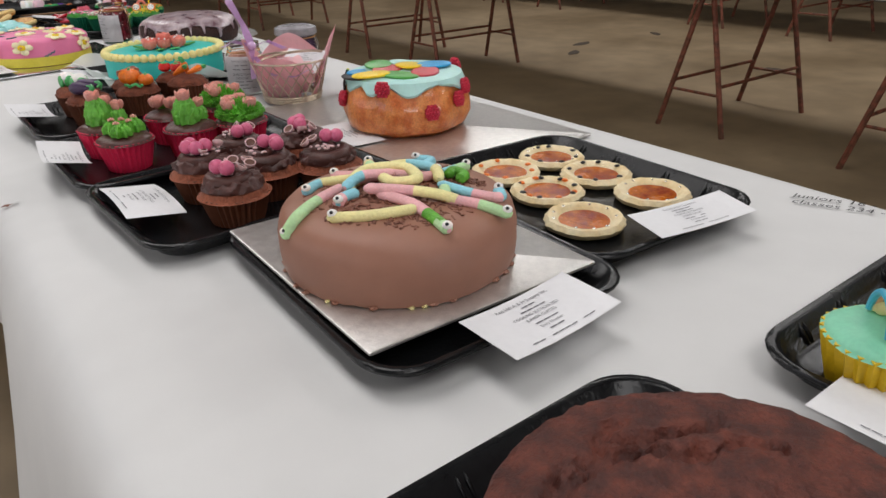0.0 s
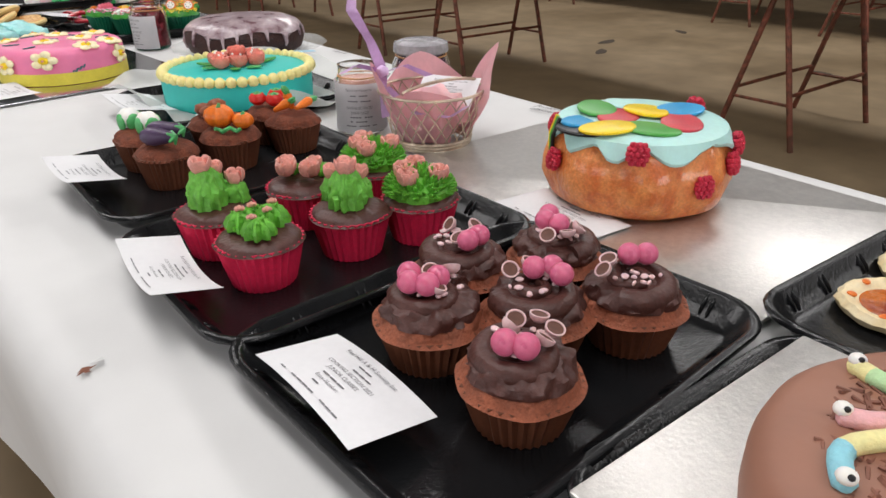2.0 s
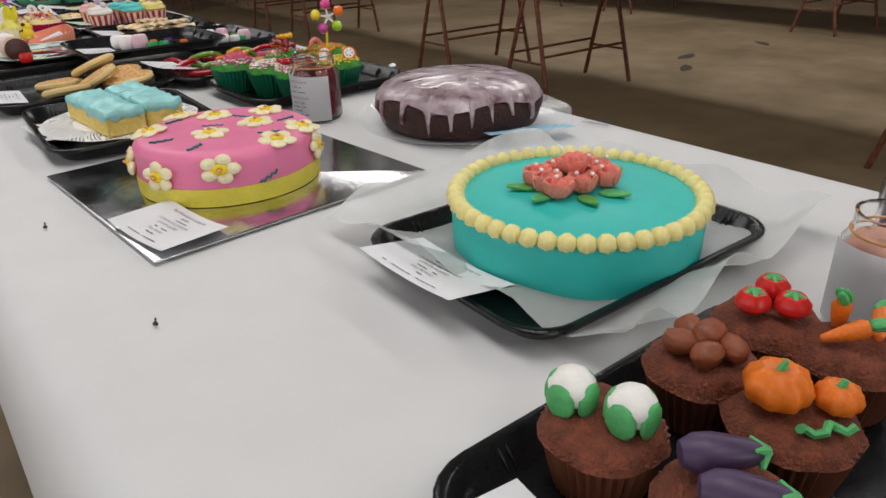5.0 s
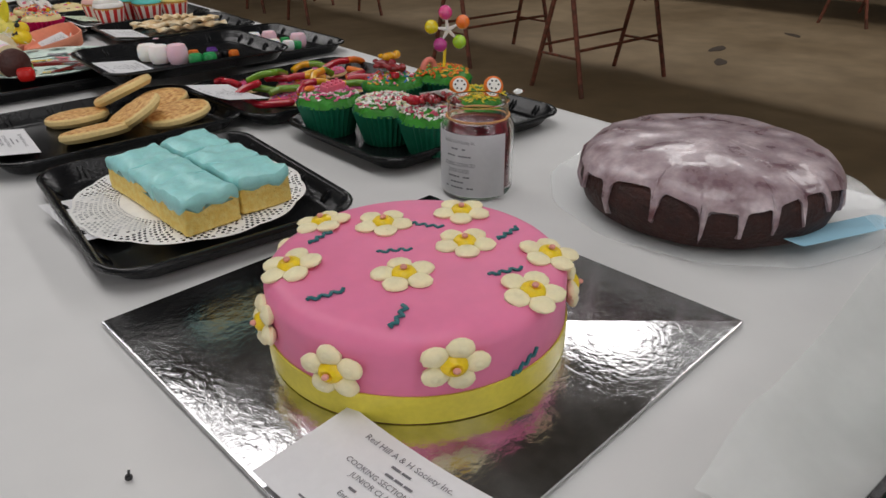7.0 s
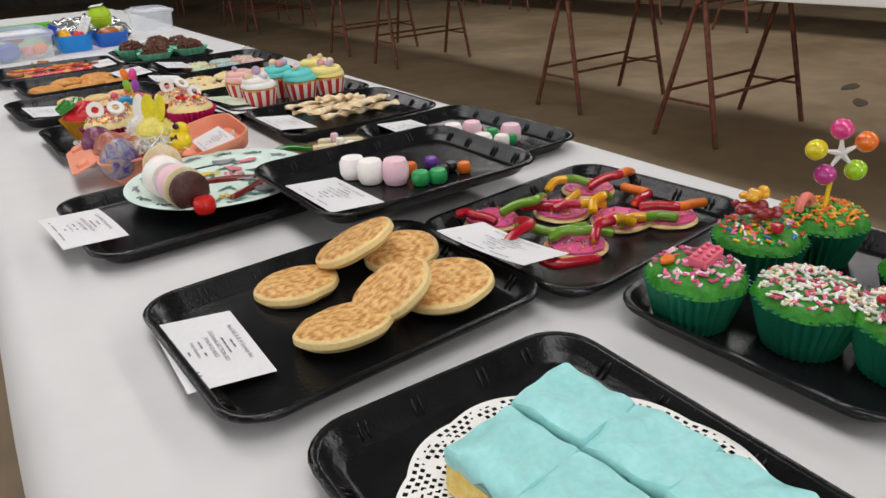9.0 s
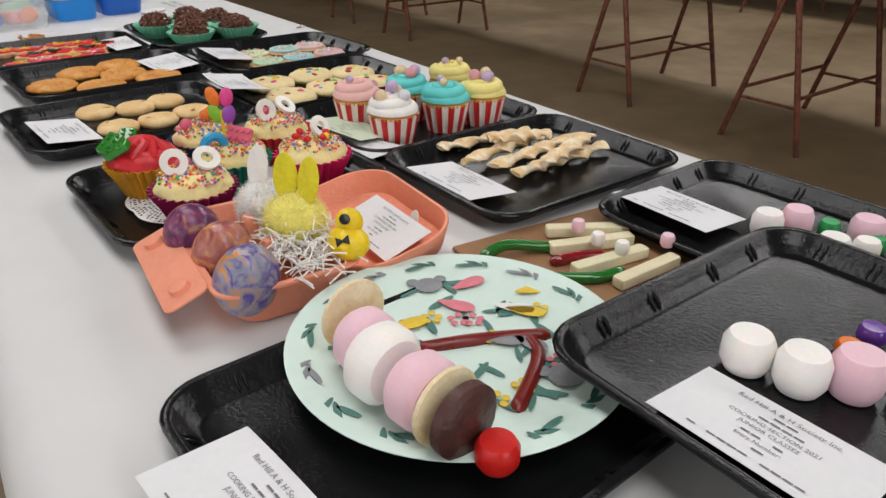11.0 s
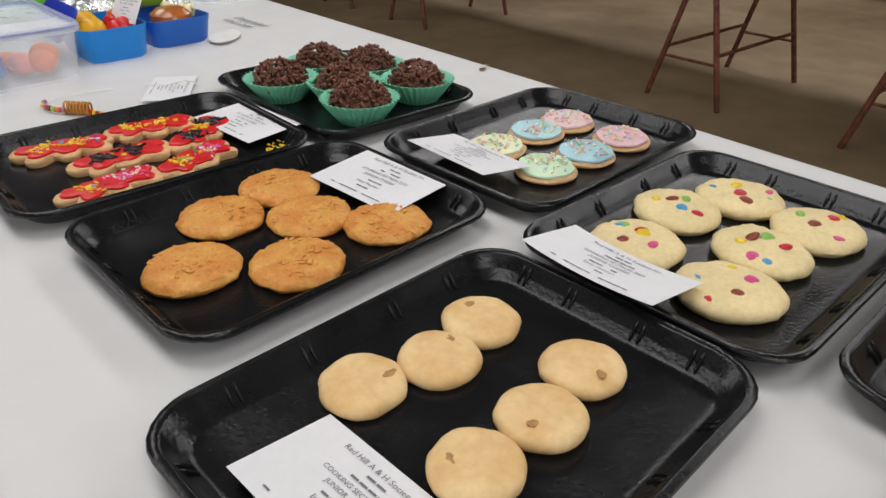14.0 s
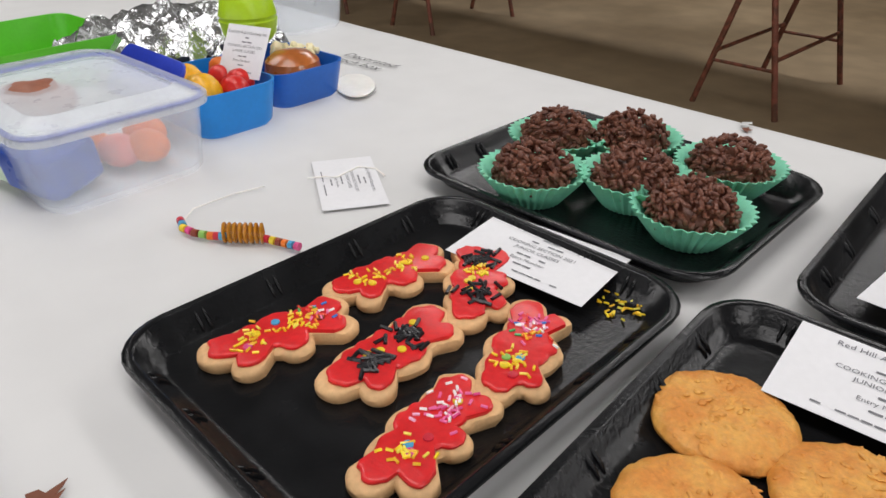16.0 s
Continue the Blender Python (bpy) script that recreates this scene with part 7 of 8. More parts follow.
def striped_cupcake(m, icing, label, eggs, seed):
    t = cupcake(m, label, "striped-case cupcakes", M_STRIPER, SPONGE2, 0.0255, 0.0335, 0.04, 0.008, 24, 0.012, belly=0.0, seed=seed)
    case = [o for o in t.children if o.name.startswith("paper_case")][0]
    case.data.materials.append(M_STRIPEW)
    for p in case.data.polygons:
        a = math.atan2(p.center.y, p.center.x) % math.tau
        p.material_index = int(a / math.tau * 24) % 2
    part("icing_base", dome_bm(0.034, 0.044, 0.013, 0.0014, seed, freq=60), icing, t)
    part("icing_swirl", swirl_bm(0.034, 0.044, 0.014, 2.0, 0.0115, 12), icing, t)
    for i in range(eggs):
        a, q = i * 2.2 + seed, 0.0 if i == 0 and eggs > 4 else 0.012 + 0.006 * (eggs > 4)
        part("mini_egg", ball((0, 0, 0), (0.0095, 0.0082, 0.0082) if eggs > 2 else (0.006, 0.005, 0.005), 14), EGGS[i % 4], t, loc=pose(q * math.cos(a), q * math.sin(a), 0.0685 if eggs < 5 else 0.065 + (0.01 if i == 0 else 0), 0, 20, i * 70))


IPINK, ITURQ, IYEL = candy("soft_pink_butter_icing", "EBB9B2", 0.5, vary=0.06), candy("bright_turquoise_butter_icing", "62CFCB", 0.5, vary=0.06), candy("lemon_butter_icing", "EFE08A", 0.5, vary=0.08)
for i, (x, y, ic, lb, n) in enumerate(((0.062, 3.452, IPINK, "pink-iced cupcake in a striped red case", 1), (0.064, 3.362, M_WHITE, "white-iced cupcake topped with mini eggs in a striped case", 6), (0.14, 3.44, ITURQ, "turquoise-iced cupcake in a striped red case", 3), (0.154, 3.368, ITURQ, "turquoise-iced cupcake in a striped red case", 2), (0.234, 3.462, IYEL, "yellow-iced cupcake in a striped red case", 2), (0.214, 3.362, IYEL, "yellow-iced cupcake in a striped red case", 3))):
    striped_cupcake(pose(x + 0.022, y + 0.016, FLOORZ, 0, 0, i * 30), ic, lb, n, i + 41)


# ---- biscuits ----
for i, (x, y) in enumerate(((-0.209, 3.731), (-0.157, 3.72), (-0.109, 3.733), (-0.2, 3.638), (-0.145, 3.642), (-0.093, 3.654))):
    b = flat_biscuit(pose(x, y, FLOORZ, 0, 0, i * 47), 0.0278, "plain pale round biscuit on a black tray", "pale biscuits", None, M_BISCUIT, 0.0128, i + 0.5)
    part("toffee_piece", ball((0, 0, 0), (0.0052, 0.0032, 0.0010), 10, bumpy=0.5, seed=i), mat("toffee_chip", "BE9058", 0.5, vary=0.3) if "toffee_chip" not in bpy.data.materials else bpy.data.materials["toffee_chip"], b, loc=pose(0.014, -0.008 + 0.003 * i, 0.0122, 0, 8, 40 * i))
SMART = [candy("smartie_red", "C8283A"), candy("smartie_blue", "4FA0CC"), candy("smartie_yellow", "E8C92C"), candy("smartie_pink", "D8508A"), candy("smartie_brown", "8A3A26"), candy("smartie_green", "8DBE5A")]
M_SMARTB = mat("smartie_biscuit_dough", "EBD6A0", 0.6, vary=0.12, scale=40, bump=0.35, bump_scale=110)
for i, (x, y) in enumerate(((0.065, 3.728), (0.146, 3.742), (0.214, 3.718), (0.207, 3.642), (0.136, 3.655), (0.06, 3.641))):
    b = flat_biscuit(pose(x, y, FLOORZ, 0, 0, i * 61), 0.0385, "pale biscuit studded with coloured chocolate sweets", "smartie biscuits", None, M_SMARTB, 0.0145, i * 1.7, 1.08, 1.2)
    rng = random.Random(i + 70)
    for k in range(5 if i % 2 else 6):
        a, q = k * 1.45 + i + rng.uniform(-0.4, 0.4), rng.uniform(0.006, 0.028)
        rr = rng.uniform(0.0058, 0.0078)
        part("chocolate_sweet", ball((0, 0, 0), (rr, rr * 0.95, 0.0034), 14), SMART[(i * 2 + k * 5) % 6], b, loc=pose(q * math.cos(a), q * math.sin(a), 0.0136 - 0.004 * (q / 0.028) ** 3, rng.uniform(-35, 35), rng.uniform(-35, 35), 0))
for i, (x, y) in enumerate(((-0.178, 3.997), (-0.108, 4.019), (-0.116, 3.948), (-0.071, 3.894), (-0.234, 3.93), (-0.166, 3.884))):
    b = flat_biscuit(pose(x, y, FLOORZ, 0, 0, i * 53), 0.0385, "round golden oat biscuit on a black tray", "oat biscuits", None, M_OAT, 0.012, i * 2.3, 1.0, 1.4)
    rng, bm = random.Random(i), bmesh.new()
    for k in range(90):
        q, a = 0.035 * math.sqrt(rng.random()), rng.uniform(0, 6.28)
        ball((0, 0, 0), (rng.uniform(0.002, 0.0042), rng.uniform(0.0012, 0.0022), 0.0009), 6, bm, pose(q * math.cos(a), q * math.sin(a), 0.0122 - 0.0042 * (q / 0.036) ** 4, rng.uniform(-12, 12), rng.uniform(-12, 12), rng.uniform(0, 180)))
    tagged(part("oat_flakes", bm, M_OAT, b), kind="stuff")
PASTEL = [candy("pastel_cream_icing", "E9EDC4"), candy("pastel_blue_icing", "B5DCE2"), candy("pastel_pink_icing", "EBCACB"), candy("pastel_pink_icing", "E8C0C6"), candy("pastel_blue_icing", "A9D3DE"), candy("pastel_mint_icing", "CFEBC6")]
for i, (x, y) in enumerate(((0.128, 3.96), (0.198, 3.965), (0.254, 3.966), (0.257, 3.888), (0.191, 3.885), (0.127, 3.886))):
    b = flat_biscuit(pose(x, y, FLOORZ, 0, 0, 20 + i * 5), 0.0325, "oval shortbread biscuit with pastel icing and sprinkles", "pastel biscuits", PASTEL[i], M_SHORT, 0.008, i * 1.1, 1.08)
    part("sugar_topping", sprinkle_bm(random.Random(i), 45, 0.026, lambda q: 0.0112, 0.0035, 0.001), island_mat("pastel_sprinkles", ["F0D9A0", "E9A6B4", "9CCBE0", "F6F2EA", "B4D69A"]) if "pastel_sprinkles" not in bpy.data.materials else bpy.data.materials["pastel_sprinkles"], b)


def bone_biscuit(m, seed, mix):
    """A bone-shaped shortbread with red icing."""
    t = thing("bone_biscuit", m, "bone-shaped shortbread with red icing and bright sprinkles", "biscuit", "red bone biscuits")
    lobes = [(0, 0, 0.020), (-0.022, 0.003, 0.019), (0.022, 0.002, 0.019), (-0.04, 0.006, 0.013), (0.04, 0.008, 0.0125), (-0.03, -0.016, 0.0105), (0.002, -0.015, 0.011), (0.034, -0.014, 0.011), (0.0, 0.006, 0.018), (-0.044, 0.012, 0.0075), (0.04, 0.016, 0.0075)]
    poly = []
    for k in range(110):
        a = math.tau * k / 110
        d, best = Vector((math.cos(a), math.sin(a))), 0.0
        for j, (x, y, r) in enumerate(lobes):
            c = Vector((x, y)) * (1 + 0.1 * noise.noise((j * 3.3, seed * 2.1, 0.0)))
            r *= 1 + 0.35 * noise.noise((j * 1.7, seed * 3.1, 4.0))
            along = c.dot(d)
            rest = r * r - (c.length_squared - along * along)
            if rest > 0:
                best = max(best, along + math.sqrt(rest))
        best *= 1 + 0.02 * noise.noise((math.cos(a) * 3, math.sin(a) * 3, seed * 1.7))
        poly.append((best * d.x, best * d.y))
    part("shortbread", slab(poly, 0, 0.0088, 0.0022), M_SHORT, t)
    inner = [(x * (0.87 + 0.07 * noise.noise((x * 120, y * 120, seed))), y * (0.8 + 0.1 * noise.noise((x * 120, y * 120, seed + 5.0)))) for x, y in poly]
    part("red_icing", slab(inner, 0.0085, 0.0118, 0.0012), M_REDICE, t)
    rng = random.Random(seed)
    kinds = {"y": M_YELLOWMIX, "b": M_BLACK, "p": M_FLORAL, "m": M_SPRINKLE}
    for j, k in enumerate(mix):
        bm, cx = bmesh.new(), (-0.02, 0.012, 0.024, -0.004)[j]
        for _ in range(24):
            c = Vector((cx + rng.gauss(0, 0.006), rng.gauss(0, 0.006), 0.0124))
            a, L = rng.uniform(0, 6.28), (0.009 if k == "b" else 0.004) / 2
            tube([c - Vector((L * math.cos(a), L * math.sin(a), 0)), c + Vector((L * math.cos(a), L * math.sin(a), 0))], 0.0014 if k == "b" else 0.0009, 5, bm)
        tagged(part("sugar_topping", bm, kinds[k], t), kind="stuff")
    for k in range(4):
        part("sugar_dot", lathe([(0.003, 0), (0.0028, 0.001), (0, 0.0013)], 10), SMART[(seed + k) % 6] if "p" in mix or "m" in mix else SMART[2], t, loc=pose(rng.uniform(-0.03, 0.03), rng.uniform(-0.008, 0.008), 0.0118))


for i, (x, y, a, mx) in enumerate(((-0.24, 4.25, -8, "yym"), (-0.144, 4.255, -5, "yy"), (-0.108, 4.203, 40, "byb"), (-0.200, 4.187, 5, "bb"), (-0.143, 4.132, 25, "ymp"), (-0.232, 4.122, 10, "ypp"))):
    bone_biscuit(pose(x, y, FLOORZ, 0, 0, a), i + 1, mx)
bm = sprinkle_bm(random.Random(8), 34, 0.02, lambda q: 0.001, 0.004, 0.0008)
place(part("loose_sprinkles", bm, M_YELLOWMIX), pose(-0.048, 4.12, FLOORZ), "loose yellow sprinkles spilt on the tray", "sprinkles", kind="stuff")


# ---- chocolate crackles ----
def crackle(m, seed):
    t = thing("chocolate_crackle", m, "chocolate crackle of puffed rice in a mint paper case", "crackle", "chocolate crackles")
    part("paper_case", case_bm(0.026, 0.048, 0.03, 34, 0.03, 0.0), M_MINTCASE, t, smooth=60)
    rng, bm = random.Random(seed), bmesh.new()
    ball((0, 0, 0.02), (0.031, 0.031, 0.02), 18, bm, Matrix(), 0.2, seed)
    for _ in range(300):
        a, u = rng.uniform(0, math.tau), rng.uniform(-0.1, 1)
        d = Vector((math.sqrt(max(0, 1 - u * u)) * math.cos(a), math.sqrt(max(0, 1 - u * u)) * math.sin(a), u))
        s = rng.uniform(0.92, 1.12)
        c = Vector((d.x * 0.033 * s, d.y * 0.033 * s, 0.022 + d.z * 0.027 * s))
        ball((0, 0, 0), (0.0022, 0.0022, 0.0044), 6, bm, Matrix.Translation(c) @ Euler((rng.uniform(0, 3), rng.uniform(0, 3), 0)).to_matrix().to_4x4())
    part("puffed_rice", bm, M_CRACKLE, t)
    return t


for i, (x, y) in enumerate(((0.022, 4.264), (0.106, 4.302), (0.152, 4.247), (0.076, 4.195), (0.158, 4.148), (0.054, 4.129))):
    crackle(pose(x + 0.016, y + 0.010, FLOORZ, 0, 0, i * 60), i + 1)


# ---- candy necklace and tag ----
nk = thing("candy_necklace", pose(0, 0, TABLE), "necklace of coloured candy beads on a white thread", "necklace")
pts = [(-0.211, 4.452, 0.005), (-0.215, 4.438, 0.005), (-0.212, 4.424, 0.005), (-0.205, 4.411, 0.005), (-0.199, 4.404, 0.005)]
for k in range(9):
    f = k / 8 * (len(pts) - 1)
    i = min(int(f), len(pts) - 2)
    p, q = Vector(pts[i]), Vector(pts[i + 1])
    c, d = p.lerp(q, f - i), (q - p).normalized()
    part("bead", tube([c - d * 0.0026, c + d * 0.0026], 0.0034, 12), (SMART + [M_ORANGE])[k % 7], nk)
M_SPIRAL = candy("amber_candy_spiral", "B8791E", 0.25)
for k in range(8):
    part("pasta_coil", tube([(-0.197 + 0.0030 * k + 0.0075 * 0.6 * math.cos(a), 4.402 - 0.0032 * k + 0.0075 * 0.8 * math.cos(a), 0.0085 + 0.0075 * math.sin(a)) for a in np.linspace(0.2 * k, math.tau + 0.2 * k, 15)], 0.0014, 5), M_SPIRAL, nk)
for k in range(6):
    part("bead", tube([(-0.176 + 0.0022 * k, 4.376 - 0.0054 * k, 0.005), (-0.1745 + 0.0022 * k, 4.3722 - 0.0054 * k, 0.005)], 0.0034, 12), (SMART + [M_ORANGE])[(k * 2) % 7], nk)
part("thread", tube([(-0.211, 4.452, 0.003), (-0.19, 4.472, 0.002), (-0.15, 4.474, 0.002), (-0.12, 4.468, 0.002)], 0.0007, 5), M_WHITE, nk)
entry_card(-0.057, 4.421, 0.7518, -120, 0, w=0.112, h=0.06, label="white printed tag with a thread on the tablecloth")
place(part("white_string", tube([(-0.08, 4.455, 0.001), (-0.07, 4.44, 0.004), (-0.06, 4.435, 0.002), (-0.03, 4.44, 0.002), (-0.02, 4.425, 0.002), (-0.025, 4.405, 0.002)], 0.0008, 5), M_WHITE), pose(0, 0, TABLE + 0.001), "white cotton thread lying across the tag", "string")


# ---- lunch boxes ----
def tub(m, w, d, h, label, body, lidmat, rim):
    t = thing("plastic_tub", m, label, "container")
    loops = [rrect(w - 0.02, d - 0.02, 0.02, 0.001), rrect(w - 0.012, d - 0.012, 0.022, 0.006), rrect(w, d, 0.024, h), rrect(w - 0.005, d - 0.005, 0.022, h), rrect(w - 0.017, d - 0.017, 0.02, 0.008), rrect(w - 0.024, d - 0.024, 0.018, 0.005)]
    b = part("tub_body", stack(loops), body, t)
    b.visible_shadow = False
    if lidmat:
        loops = [rrect(w + 0.012, d + 0.012, 0.028, h - 0.006), rrect(w + 0.013, d + 0.013, 0.028, h + 0.002), rrect(w + 0.006, d + 0.006, 0.026, h + 0.006), rrect(w - 0.012, d - 0.012, 0.022, h + 0.006), rrect(w - 0.03, d - 0.03, 0.02, h + 0.012), rrect(w - 0.034, d - 0.034, 0.02, h + 0.012), rrect(w - 0.034, d - 0.034, 0.02, h + 0.0105), rrect(w + 0.008, d + 0.008, 0.026, h - 0.004)]
        l = part("tub_lid", stack(loops), lidmat, t)
        l.visible_shadow = False
        part("seal", tube([(x, y, h + 0.0005) for x, y, _ in rrect(w + 0.004, d + 0.004, 0.026, 0, 8)] + [(w / 2 + 0.002, d / 2 - 0.024, h + 0.0005)], 0.0024, 6), rim, t)
    return t


M_SEAL = mat("blue_rubber_seal", "3B55B8", 0.5)
tub(pose(-0.216, 4.643, TABLE + 0.001, 0, 0, 3), 0.165, 0.225, 0.075, "clear plastic lunch tub with a blue-sealed lid", M_CLEAR, M_CLEARLID, M_SEAL)
for x, y, z, r, mt, lb in ((-0.175, 4.585, 0.025, 0.018, M_ORANGE, "apricot in the clear lunch tub"), (-0.198, 4.60, 0.022, 0.018, M_CORAL, "orange carrot piece in the clear tub"), (-0.163, 4.62, 0.026, 0.019, M_ORANGE, "apricot in the clear lunch tub"), (-0.21, 4.63, 0.02, 0.017, M_ORANGE, "orange carrot piece in the clear tub")):
    place(part("fruit_piece", ball((0, 0, 0), (r, r * 1.2, r * 0.9), 18), mt), pose(x, y, TABLE + z, 0, 0, 30), lb, "fruit", "fruit in the tub")
place(part("sandwich_bag", rbox(0.06, 0.07, 0.045, 0.012), mat("blue_snack_packet", "2D4FA8", 0.3, vary=0.2)), pose(-0.258, 4.60, TABLE + 0.008, 6, -10, 20), "dark blue snack packet in the clear tub", "packet")
place(part("folded_napkin", rbox(0.03, 0.08, 0.05, 0.006), mat("pale_green_napkin", "C9DCC4", 0.7, vary=0.08)), pose(-0.283, 4.63, TABLE + 0.008, 0, 8, 14), "pale green folded napkin in the clear tub", "napkin")
place(part("bread_roll", ball((0, 0, 0), (0.04, 0.045, 0.02), 20, bumpy=0.15), mat("brown_roll", "9A5E44", 0.6, vary=0.2)), pose(-0.235, 4.70, TABLE + 0.055), "brown bread roll in the clear tub", "bread")
M_LB1, M_LB2 = mat("light_blue_plastic", "1585D8", 0.35, vary=0.06), mat("royal_blue_plastic", "1B62BE", 0.35, vary=0.06)
tub(pose(-0.062, 4.668, TABLE + 0.001, 0, 0, 2), 0.105, 0.14, 0.052, "open light blue lunch box full of fruit", M_LB1, None, None)
tub(pose(0.052, 4.70, TABLE + 0.001, 0, 0, 4), 0.11, 0.14, 0.045, "open royal blue lunch box with a bread roll", M_LB2, None, None)
place(part("box_lid", rbox(0.06, 0.14, 0.006, 0.015), mat("indigo_plastic", "2B3FB0", 0.3)), pose(-0.118, 4.70, TABLE + 0.055, 0, -50, 2), "indigo lunch box lid leaning between the boxes", "lid")
M_FLEMON = candy("yellow_fruit", "EDB01E", 0.35)
for x, y, z, r, mt, lb in ((-0.085, 4.64, 0.045, 0.022, M_FLEMON, "yellow fruit in the blue lunch box"), (-0.082, 4.685, 0.046, 0.022, M_FLEMON, "yellow fruit in the blue lunch box"), (-0.05, 4.633, 0.042, 0.017, M_TOMATO, "red strawberry in the blue lunch box"), (-0.033, 4.65, 0.044, 0.016, M_TOMATO, "red strawberry in the blue lunch box"), (-0.04, 4.68, 0.044, 0.016, M_TOMATO, "red strawberry in the blue lunch box"), (-0.03, 4.70, 0.05, 0.013, M_ORANGE, "orange snack in the blue lunch box")):
    place(part("fruit_piece", ball((0, 0, 0), (r, r * 1.1, r * 0.95), 18, bumpy=0.08), mt), pose(x, y, TABLE + z), lb, "fruit", "fruit in the lunch box")
place(part("bread_roll", lathe([(0, 0), (0.028, 0), (0.035, 0.01), (0.033, 0.022), (0.022, 0.031), (0, 0.034)], 30), mat("shiny_brown_bun", "B8682E", 0.3, vary=0.25, scale=15, coat=0.4)), pose(0.05, 4.668, TABLE + 0.028), "shiny brown bread roll in the lunch box", "bread")
rng, bm = random.Random(12), bmesh.new()
for _ in range(40):
    ball((rng.uniform(-0.02, 0.02), rng.uniform(-0.03, 0.03), rng.uniform(0.0, 0.014)), rng.uniform(0.004, 0.008), 8, bm, Matrix(), 0.5, rng.random() * 9)
place(part("popcorn", bm, M_CREAM), pose(0.082, 4.71, TABLE + 0.038), "white popcorn heaped in the lunch box", "popcorn", kind="stuff")
gb = thing("round_snack_pot", pose(0.052, 4.765, TABLE + 0.05), "lime green round snack pot with a white tag", "pot")
part("pot_body", lathe([(0, 0), (0.02, 0.001), (0.034, 0.016), (0.0375, 0.034), (0.0355, 0.036), (0.0355, 0.038), (0.037, 0.04), (0.033, 0.058), (0.02, 0.07), (0, 0.073)], 40), mat("lime_plastic", "A8CC1E", 0.35, vary=0.05), gb)
part("white_tag", rbox(0.045, 0.03, 0.0006, 0.002), M_PAPER, gb, loc=pose(-0.006, -0.008, 0.0745, 8, -6, -30))
entry_card(-0.02, 4.655, 0.825, -70, 58, w=0.06, h=0.06, label="white printed card standing in the blue lunch box")
place(part("plastic_spoon", slab([(0.06 * math.cos(b), 0.026 * math.sin(b)) for b in np.linspace(0, math.tau, 30)[:-1]], 0, 0.003, 0.002), M_WHITE), pose(0.135, 4.655, TABLE + 0.001, 0, 3, 55), "white plastic disposable plate lying on the cloth", "plate")


def wrapped_pack(m, w, d, h):
    t = thing("wrapped_platter", m, "dark platter under crinkled cling film", "platter")
    part("platter", rbox(w, d, h * 0.5, 0.02), mat("navy_platter", "1E2233", 0.35), t)
    bm, g = bmesh.new(), []
    for i in range(33):
        row = []
        for j in range(33):
            x, y = w * 1.02 * (i / 32 - 0.5), d * 1.02 * (j / 32 - 0.5)
            e = max(abs(i / 16 - 1), abs(j / 16 - 1)) ** 5
            row.append(bm.verts.new((x, y, h * (1 - 0.7 * e) + 0.02 * noise.noise((x * 24, y * 24, 0.0)) + 0.012 * noise.noise((x * 60, y * 60, 3.0)))))
        g.append(row)
    for a, b in zip(g, g[1:]):
        for j in range(32):
            bm.faces.new((a[j], b[j], b[j + 1], a[j + 1]))
    part("cling_film", bm, mat("crinkled_cling_film", (0.72, 0.74, 0.74), 0.14, 0.85, vary=0.3, scale=40, bump=0.9, bump_scale=80), t, smooth=20)


wrapped_pack(pose(0.02, 4.93, TABLE + 0.001, 0, 0, 8), 0.26, 0.2, 0.07)
tub(pose(-0.16, 4.99, TABLE + 0.001, 0, 0, 6), 0.2, 0.2, 0.06, "lime green plastic lunch box with its lid off", mat("green_plastic", "5DBE2A", 0.35, vary=0.06), None, None)
tub(pose(0.27, 5.02, TABLE + 0.001, 0, 0, 4), 0.13, 0.18, 0.07, "clear plastic tub of greens", M_CLEAR, M_CLEARLID, mat("grey_seal", "B8BEC4", 0.5))


# ---- handwriting, pins and torn paper on the cloth ----
def marker(lines, m, size, label):
    bm = bmesh.new()
    for i, body in enumerate(lines):
        cu = bpy.data.curves.new("writing", "FONT")
        cu.body, cu.size, cu.shear, cu.resolution_u = body, size, 0.25, 2
        ob = bpy.data.objects.new("writing", cu)
        me = bpy.data.meshes.new_from_object(ob)
        me.transform(Matrix.Translation((0, -i * size * 1.05, 0)))
        bm.from_mesh(me)
        bpy.data.objects.remove(ob)
    place(part("handwriting", bm, M_BLACKINK, smooth=0), m, label, "writing")


marker(["Juniors 16 -", "classes 234 -"], pose(0.372, 0.392, TABLE + 0.0016, 0, 0, -64), 0.017, "black marker handwriting on the white paper cloth")
marker(["Juniors 13", "classes 22"], pose(0.385, 1.215, TABLE + 0.0016, 0, 0, -78), 0.016, "black marker handwriting on the white paper cloth")
marker(["Juniors", "classes"], pose(0.385, 1.80, TABLE + 0.0016, 0, 0, -78), 0.016, "black marker handwriting on the white paper cloth")
marker(["Decorated", "lunch box"], pose(0.215, 4.79, TABLE + 0.0016, 0, 0, -84), 0.024, "black marker handwriting beside the lunch boxes")


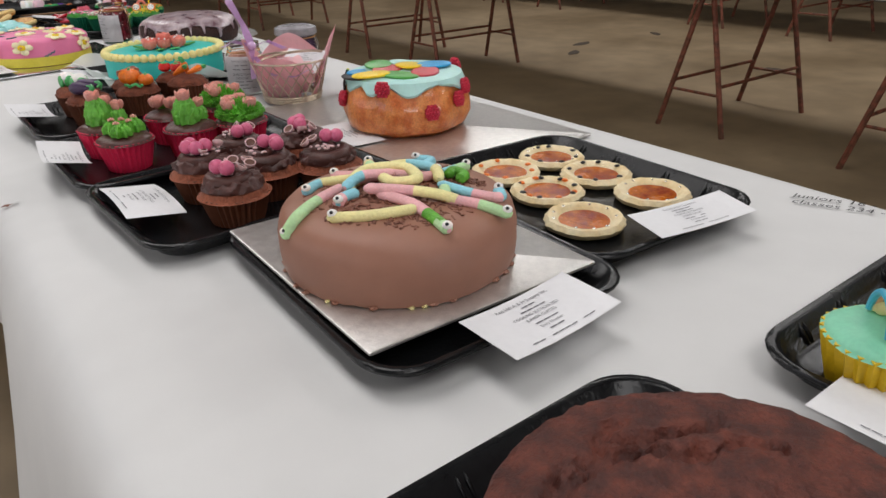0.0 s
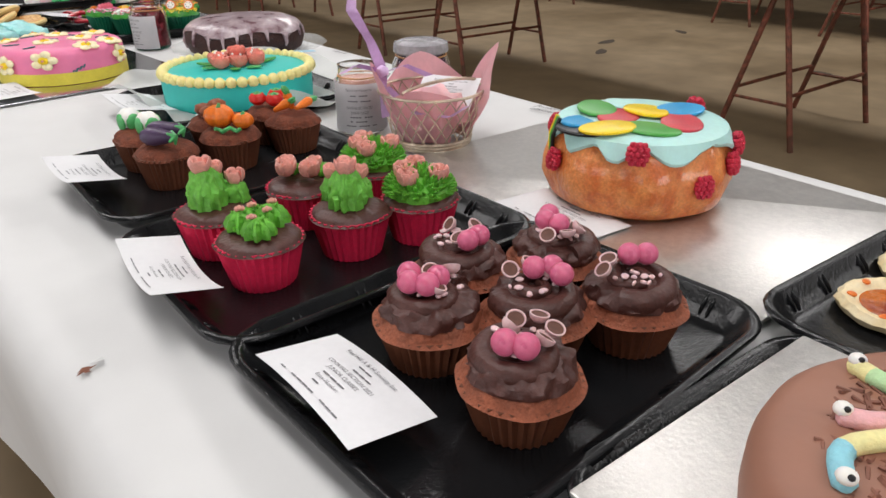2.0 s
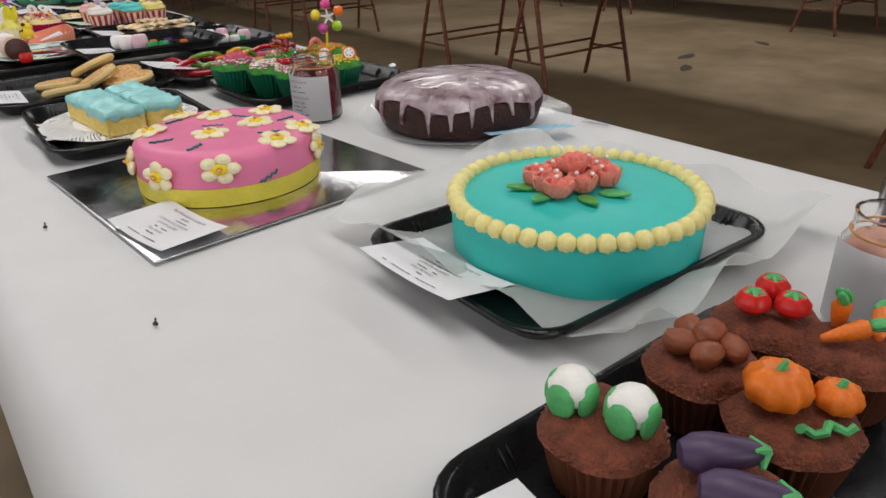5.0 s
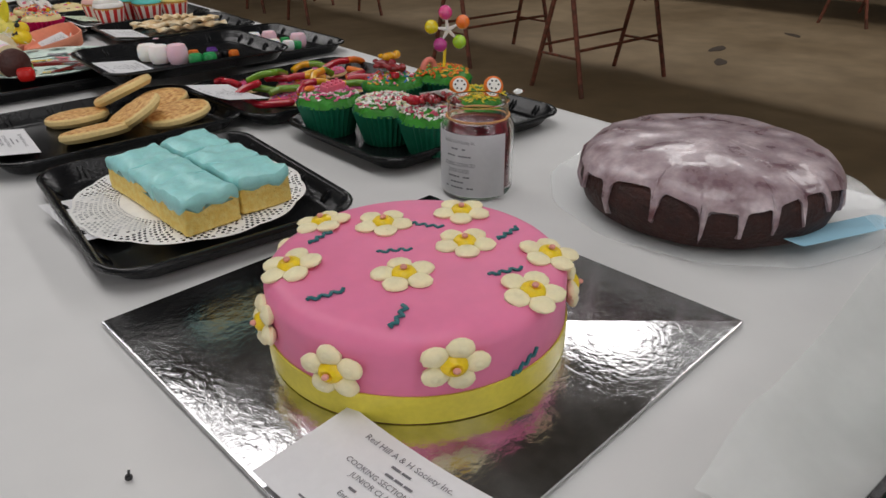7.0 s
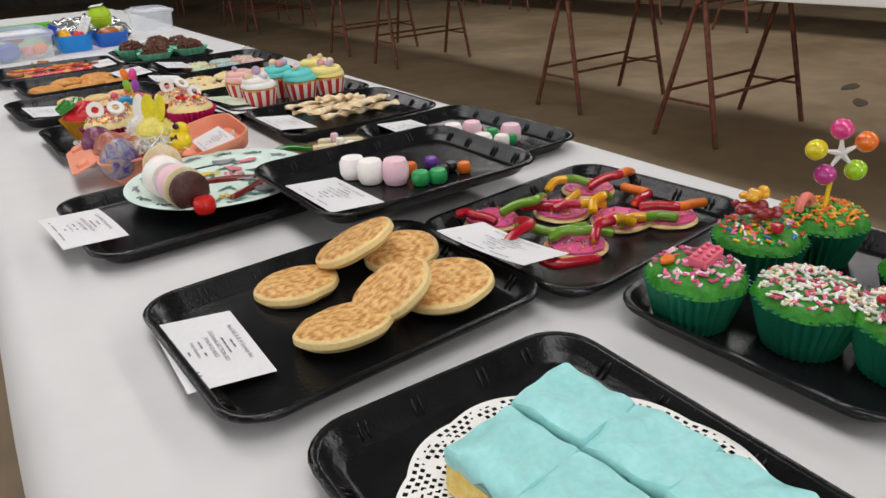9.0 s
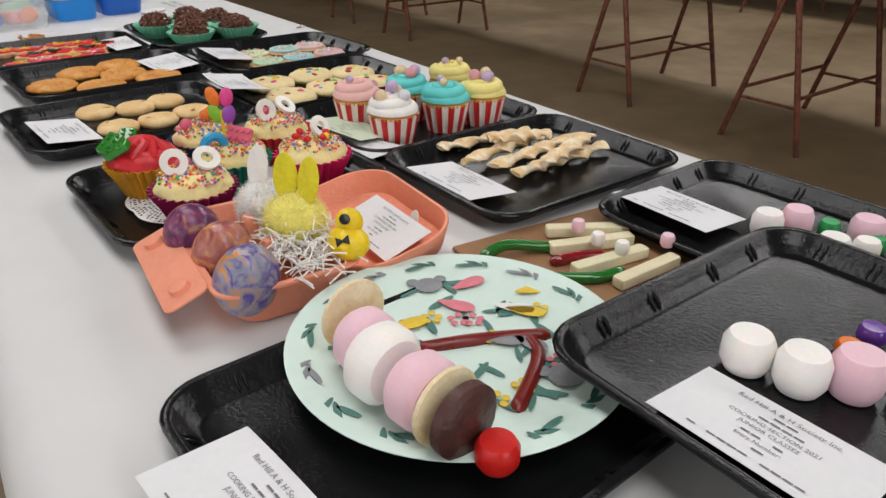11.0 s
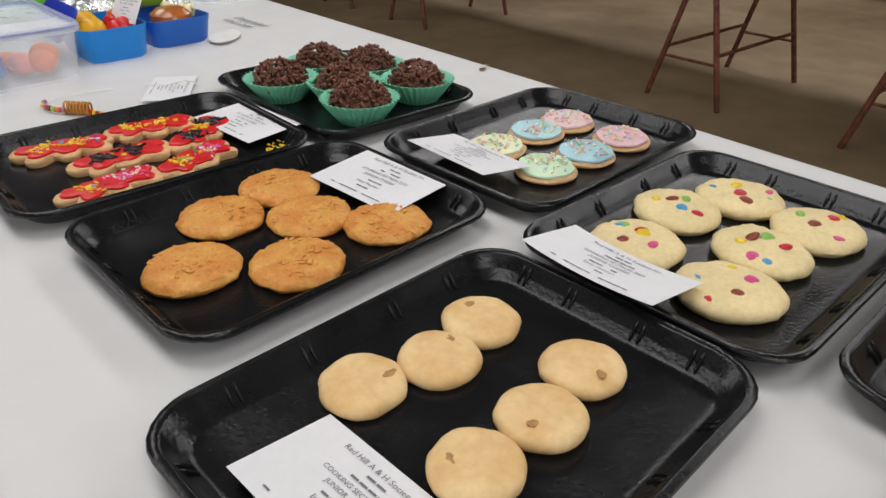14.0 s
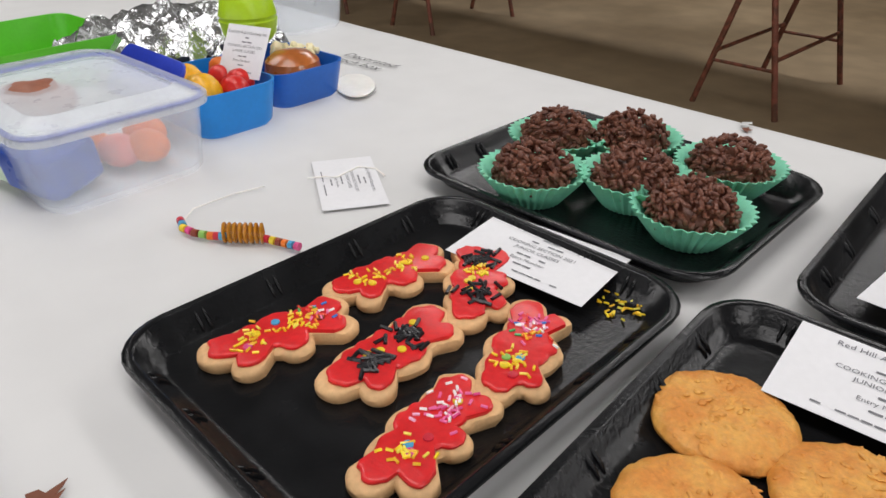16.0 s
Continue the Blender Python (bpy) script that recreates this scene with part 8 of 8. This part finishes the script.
def torn(x, y, rz, label, sc=0.8, flap=1.0):
    t = thing("torn_paper", pose(x, y, TABLE, 0, 0, rz), label, "paper")
    bm = bmesh.new()
    poly = [(-0.012, -0.006, 0), (0.004, -0.008, 0.001), (0.012, -0.002, 0.004), (0.008, 0.008, 0.006), (-0.008, 0.007, 0.003)]
    bm.faces.new([bm.verts.new(p) for p in poly])
    bmesh.ops.solidify(bm, geom=bm.faces[:], thickness=0.0003)
    t.scale = (sc, sc, sc)
    part("paper_flap", bm, M_PAPERWHITE, t, smooth=0, loc=pose(0, 0, 0.0016) @ Matrix.Scale(flap, 4))
    poly = [(0.009 * math.cos(a) * (1 + 0.5 * math.sin(5 * a)), 0.005 * math.sin(a) * (1 + 0.5 * math.cos(4 * a))) for a in np.linspace(0, math.tau, 16)[:-1]]
    part("exposed_board", slab(poly, 0, 0.0004, 0.0001), mat("brown_board", "7B4A35", 0.7) if "brown_board" not in bpy.data.materials else bpy.data.materials["brown_board"], t, loc=pose(0.017, 0.003, 0.0012))


torn(-0.362, 2.325, -30, "tear in the paper cloth showing brown board")
torn(0.395, 2.335, 10, "torn scrap of paper on the table edge")
torn(-0.418, 4.222, 10, "curled tear in the paper cloth showing brown board", 1.4, 0.5)
torn(0.362, 4.225, -160, "tear in the paper cloth at the table edge")
torn(-0.297, 0.936, 200, "small tear in the paper cloth", 0.6, 0.7)
for x, y in ((-0.289, 1.63), (-0.321, 1.90)):
    place(part("drawing_pin", lathe([(0, 0), (0.0022, 0), (0.002, 0.0014), (0.0008, 0.002), (0.0008, 0.006), (0, 0.0064)], 10), M_BLACK), pose(x, y, TABLE + 0.0008, 12, 8, 0), "dark pin pushed through the paper cloth", "pin")
for x, y, s, a in ((3.88, 4.02, 0.1, 30), (5.08, 4.16, 0.09, 60), (4.23, 4.26, 0.11, 10), (4.4, 2.6, 0.08, 80)):
    place(part("floor_mark", slab([(s * math.cos(b) * (1 + 0.2 * math.sin(3 * b)), s * 0.4 * math.sin(b)) for b in np.linspace(0, math.tau, 16)[:-1]], 0, 0.002, 0.001), mat("dark_floor_patch", "4A4036", 0.8) if "dark_floor_patch" not in bpy.data.materials else bpy.data.materials["dark_floor_patch"]), pose(x, y, 0.001, 0, 0, a), "dark patch on the concrete floor", "stain")
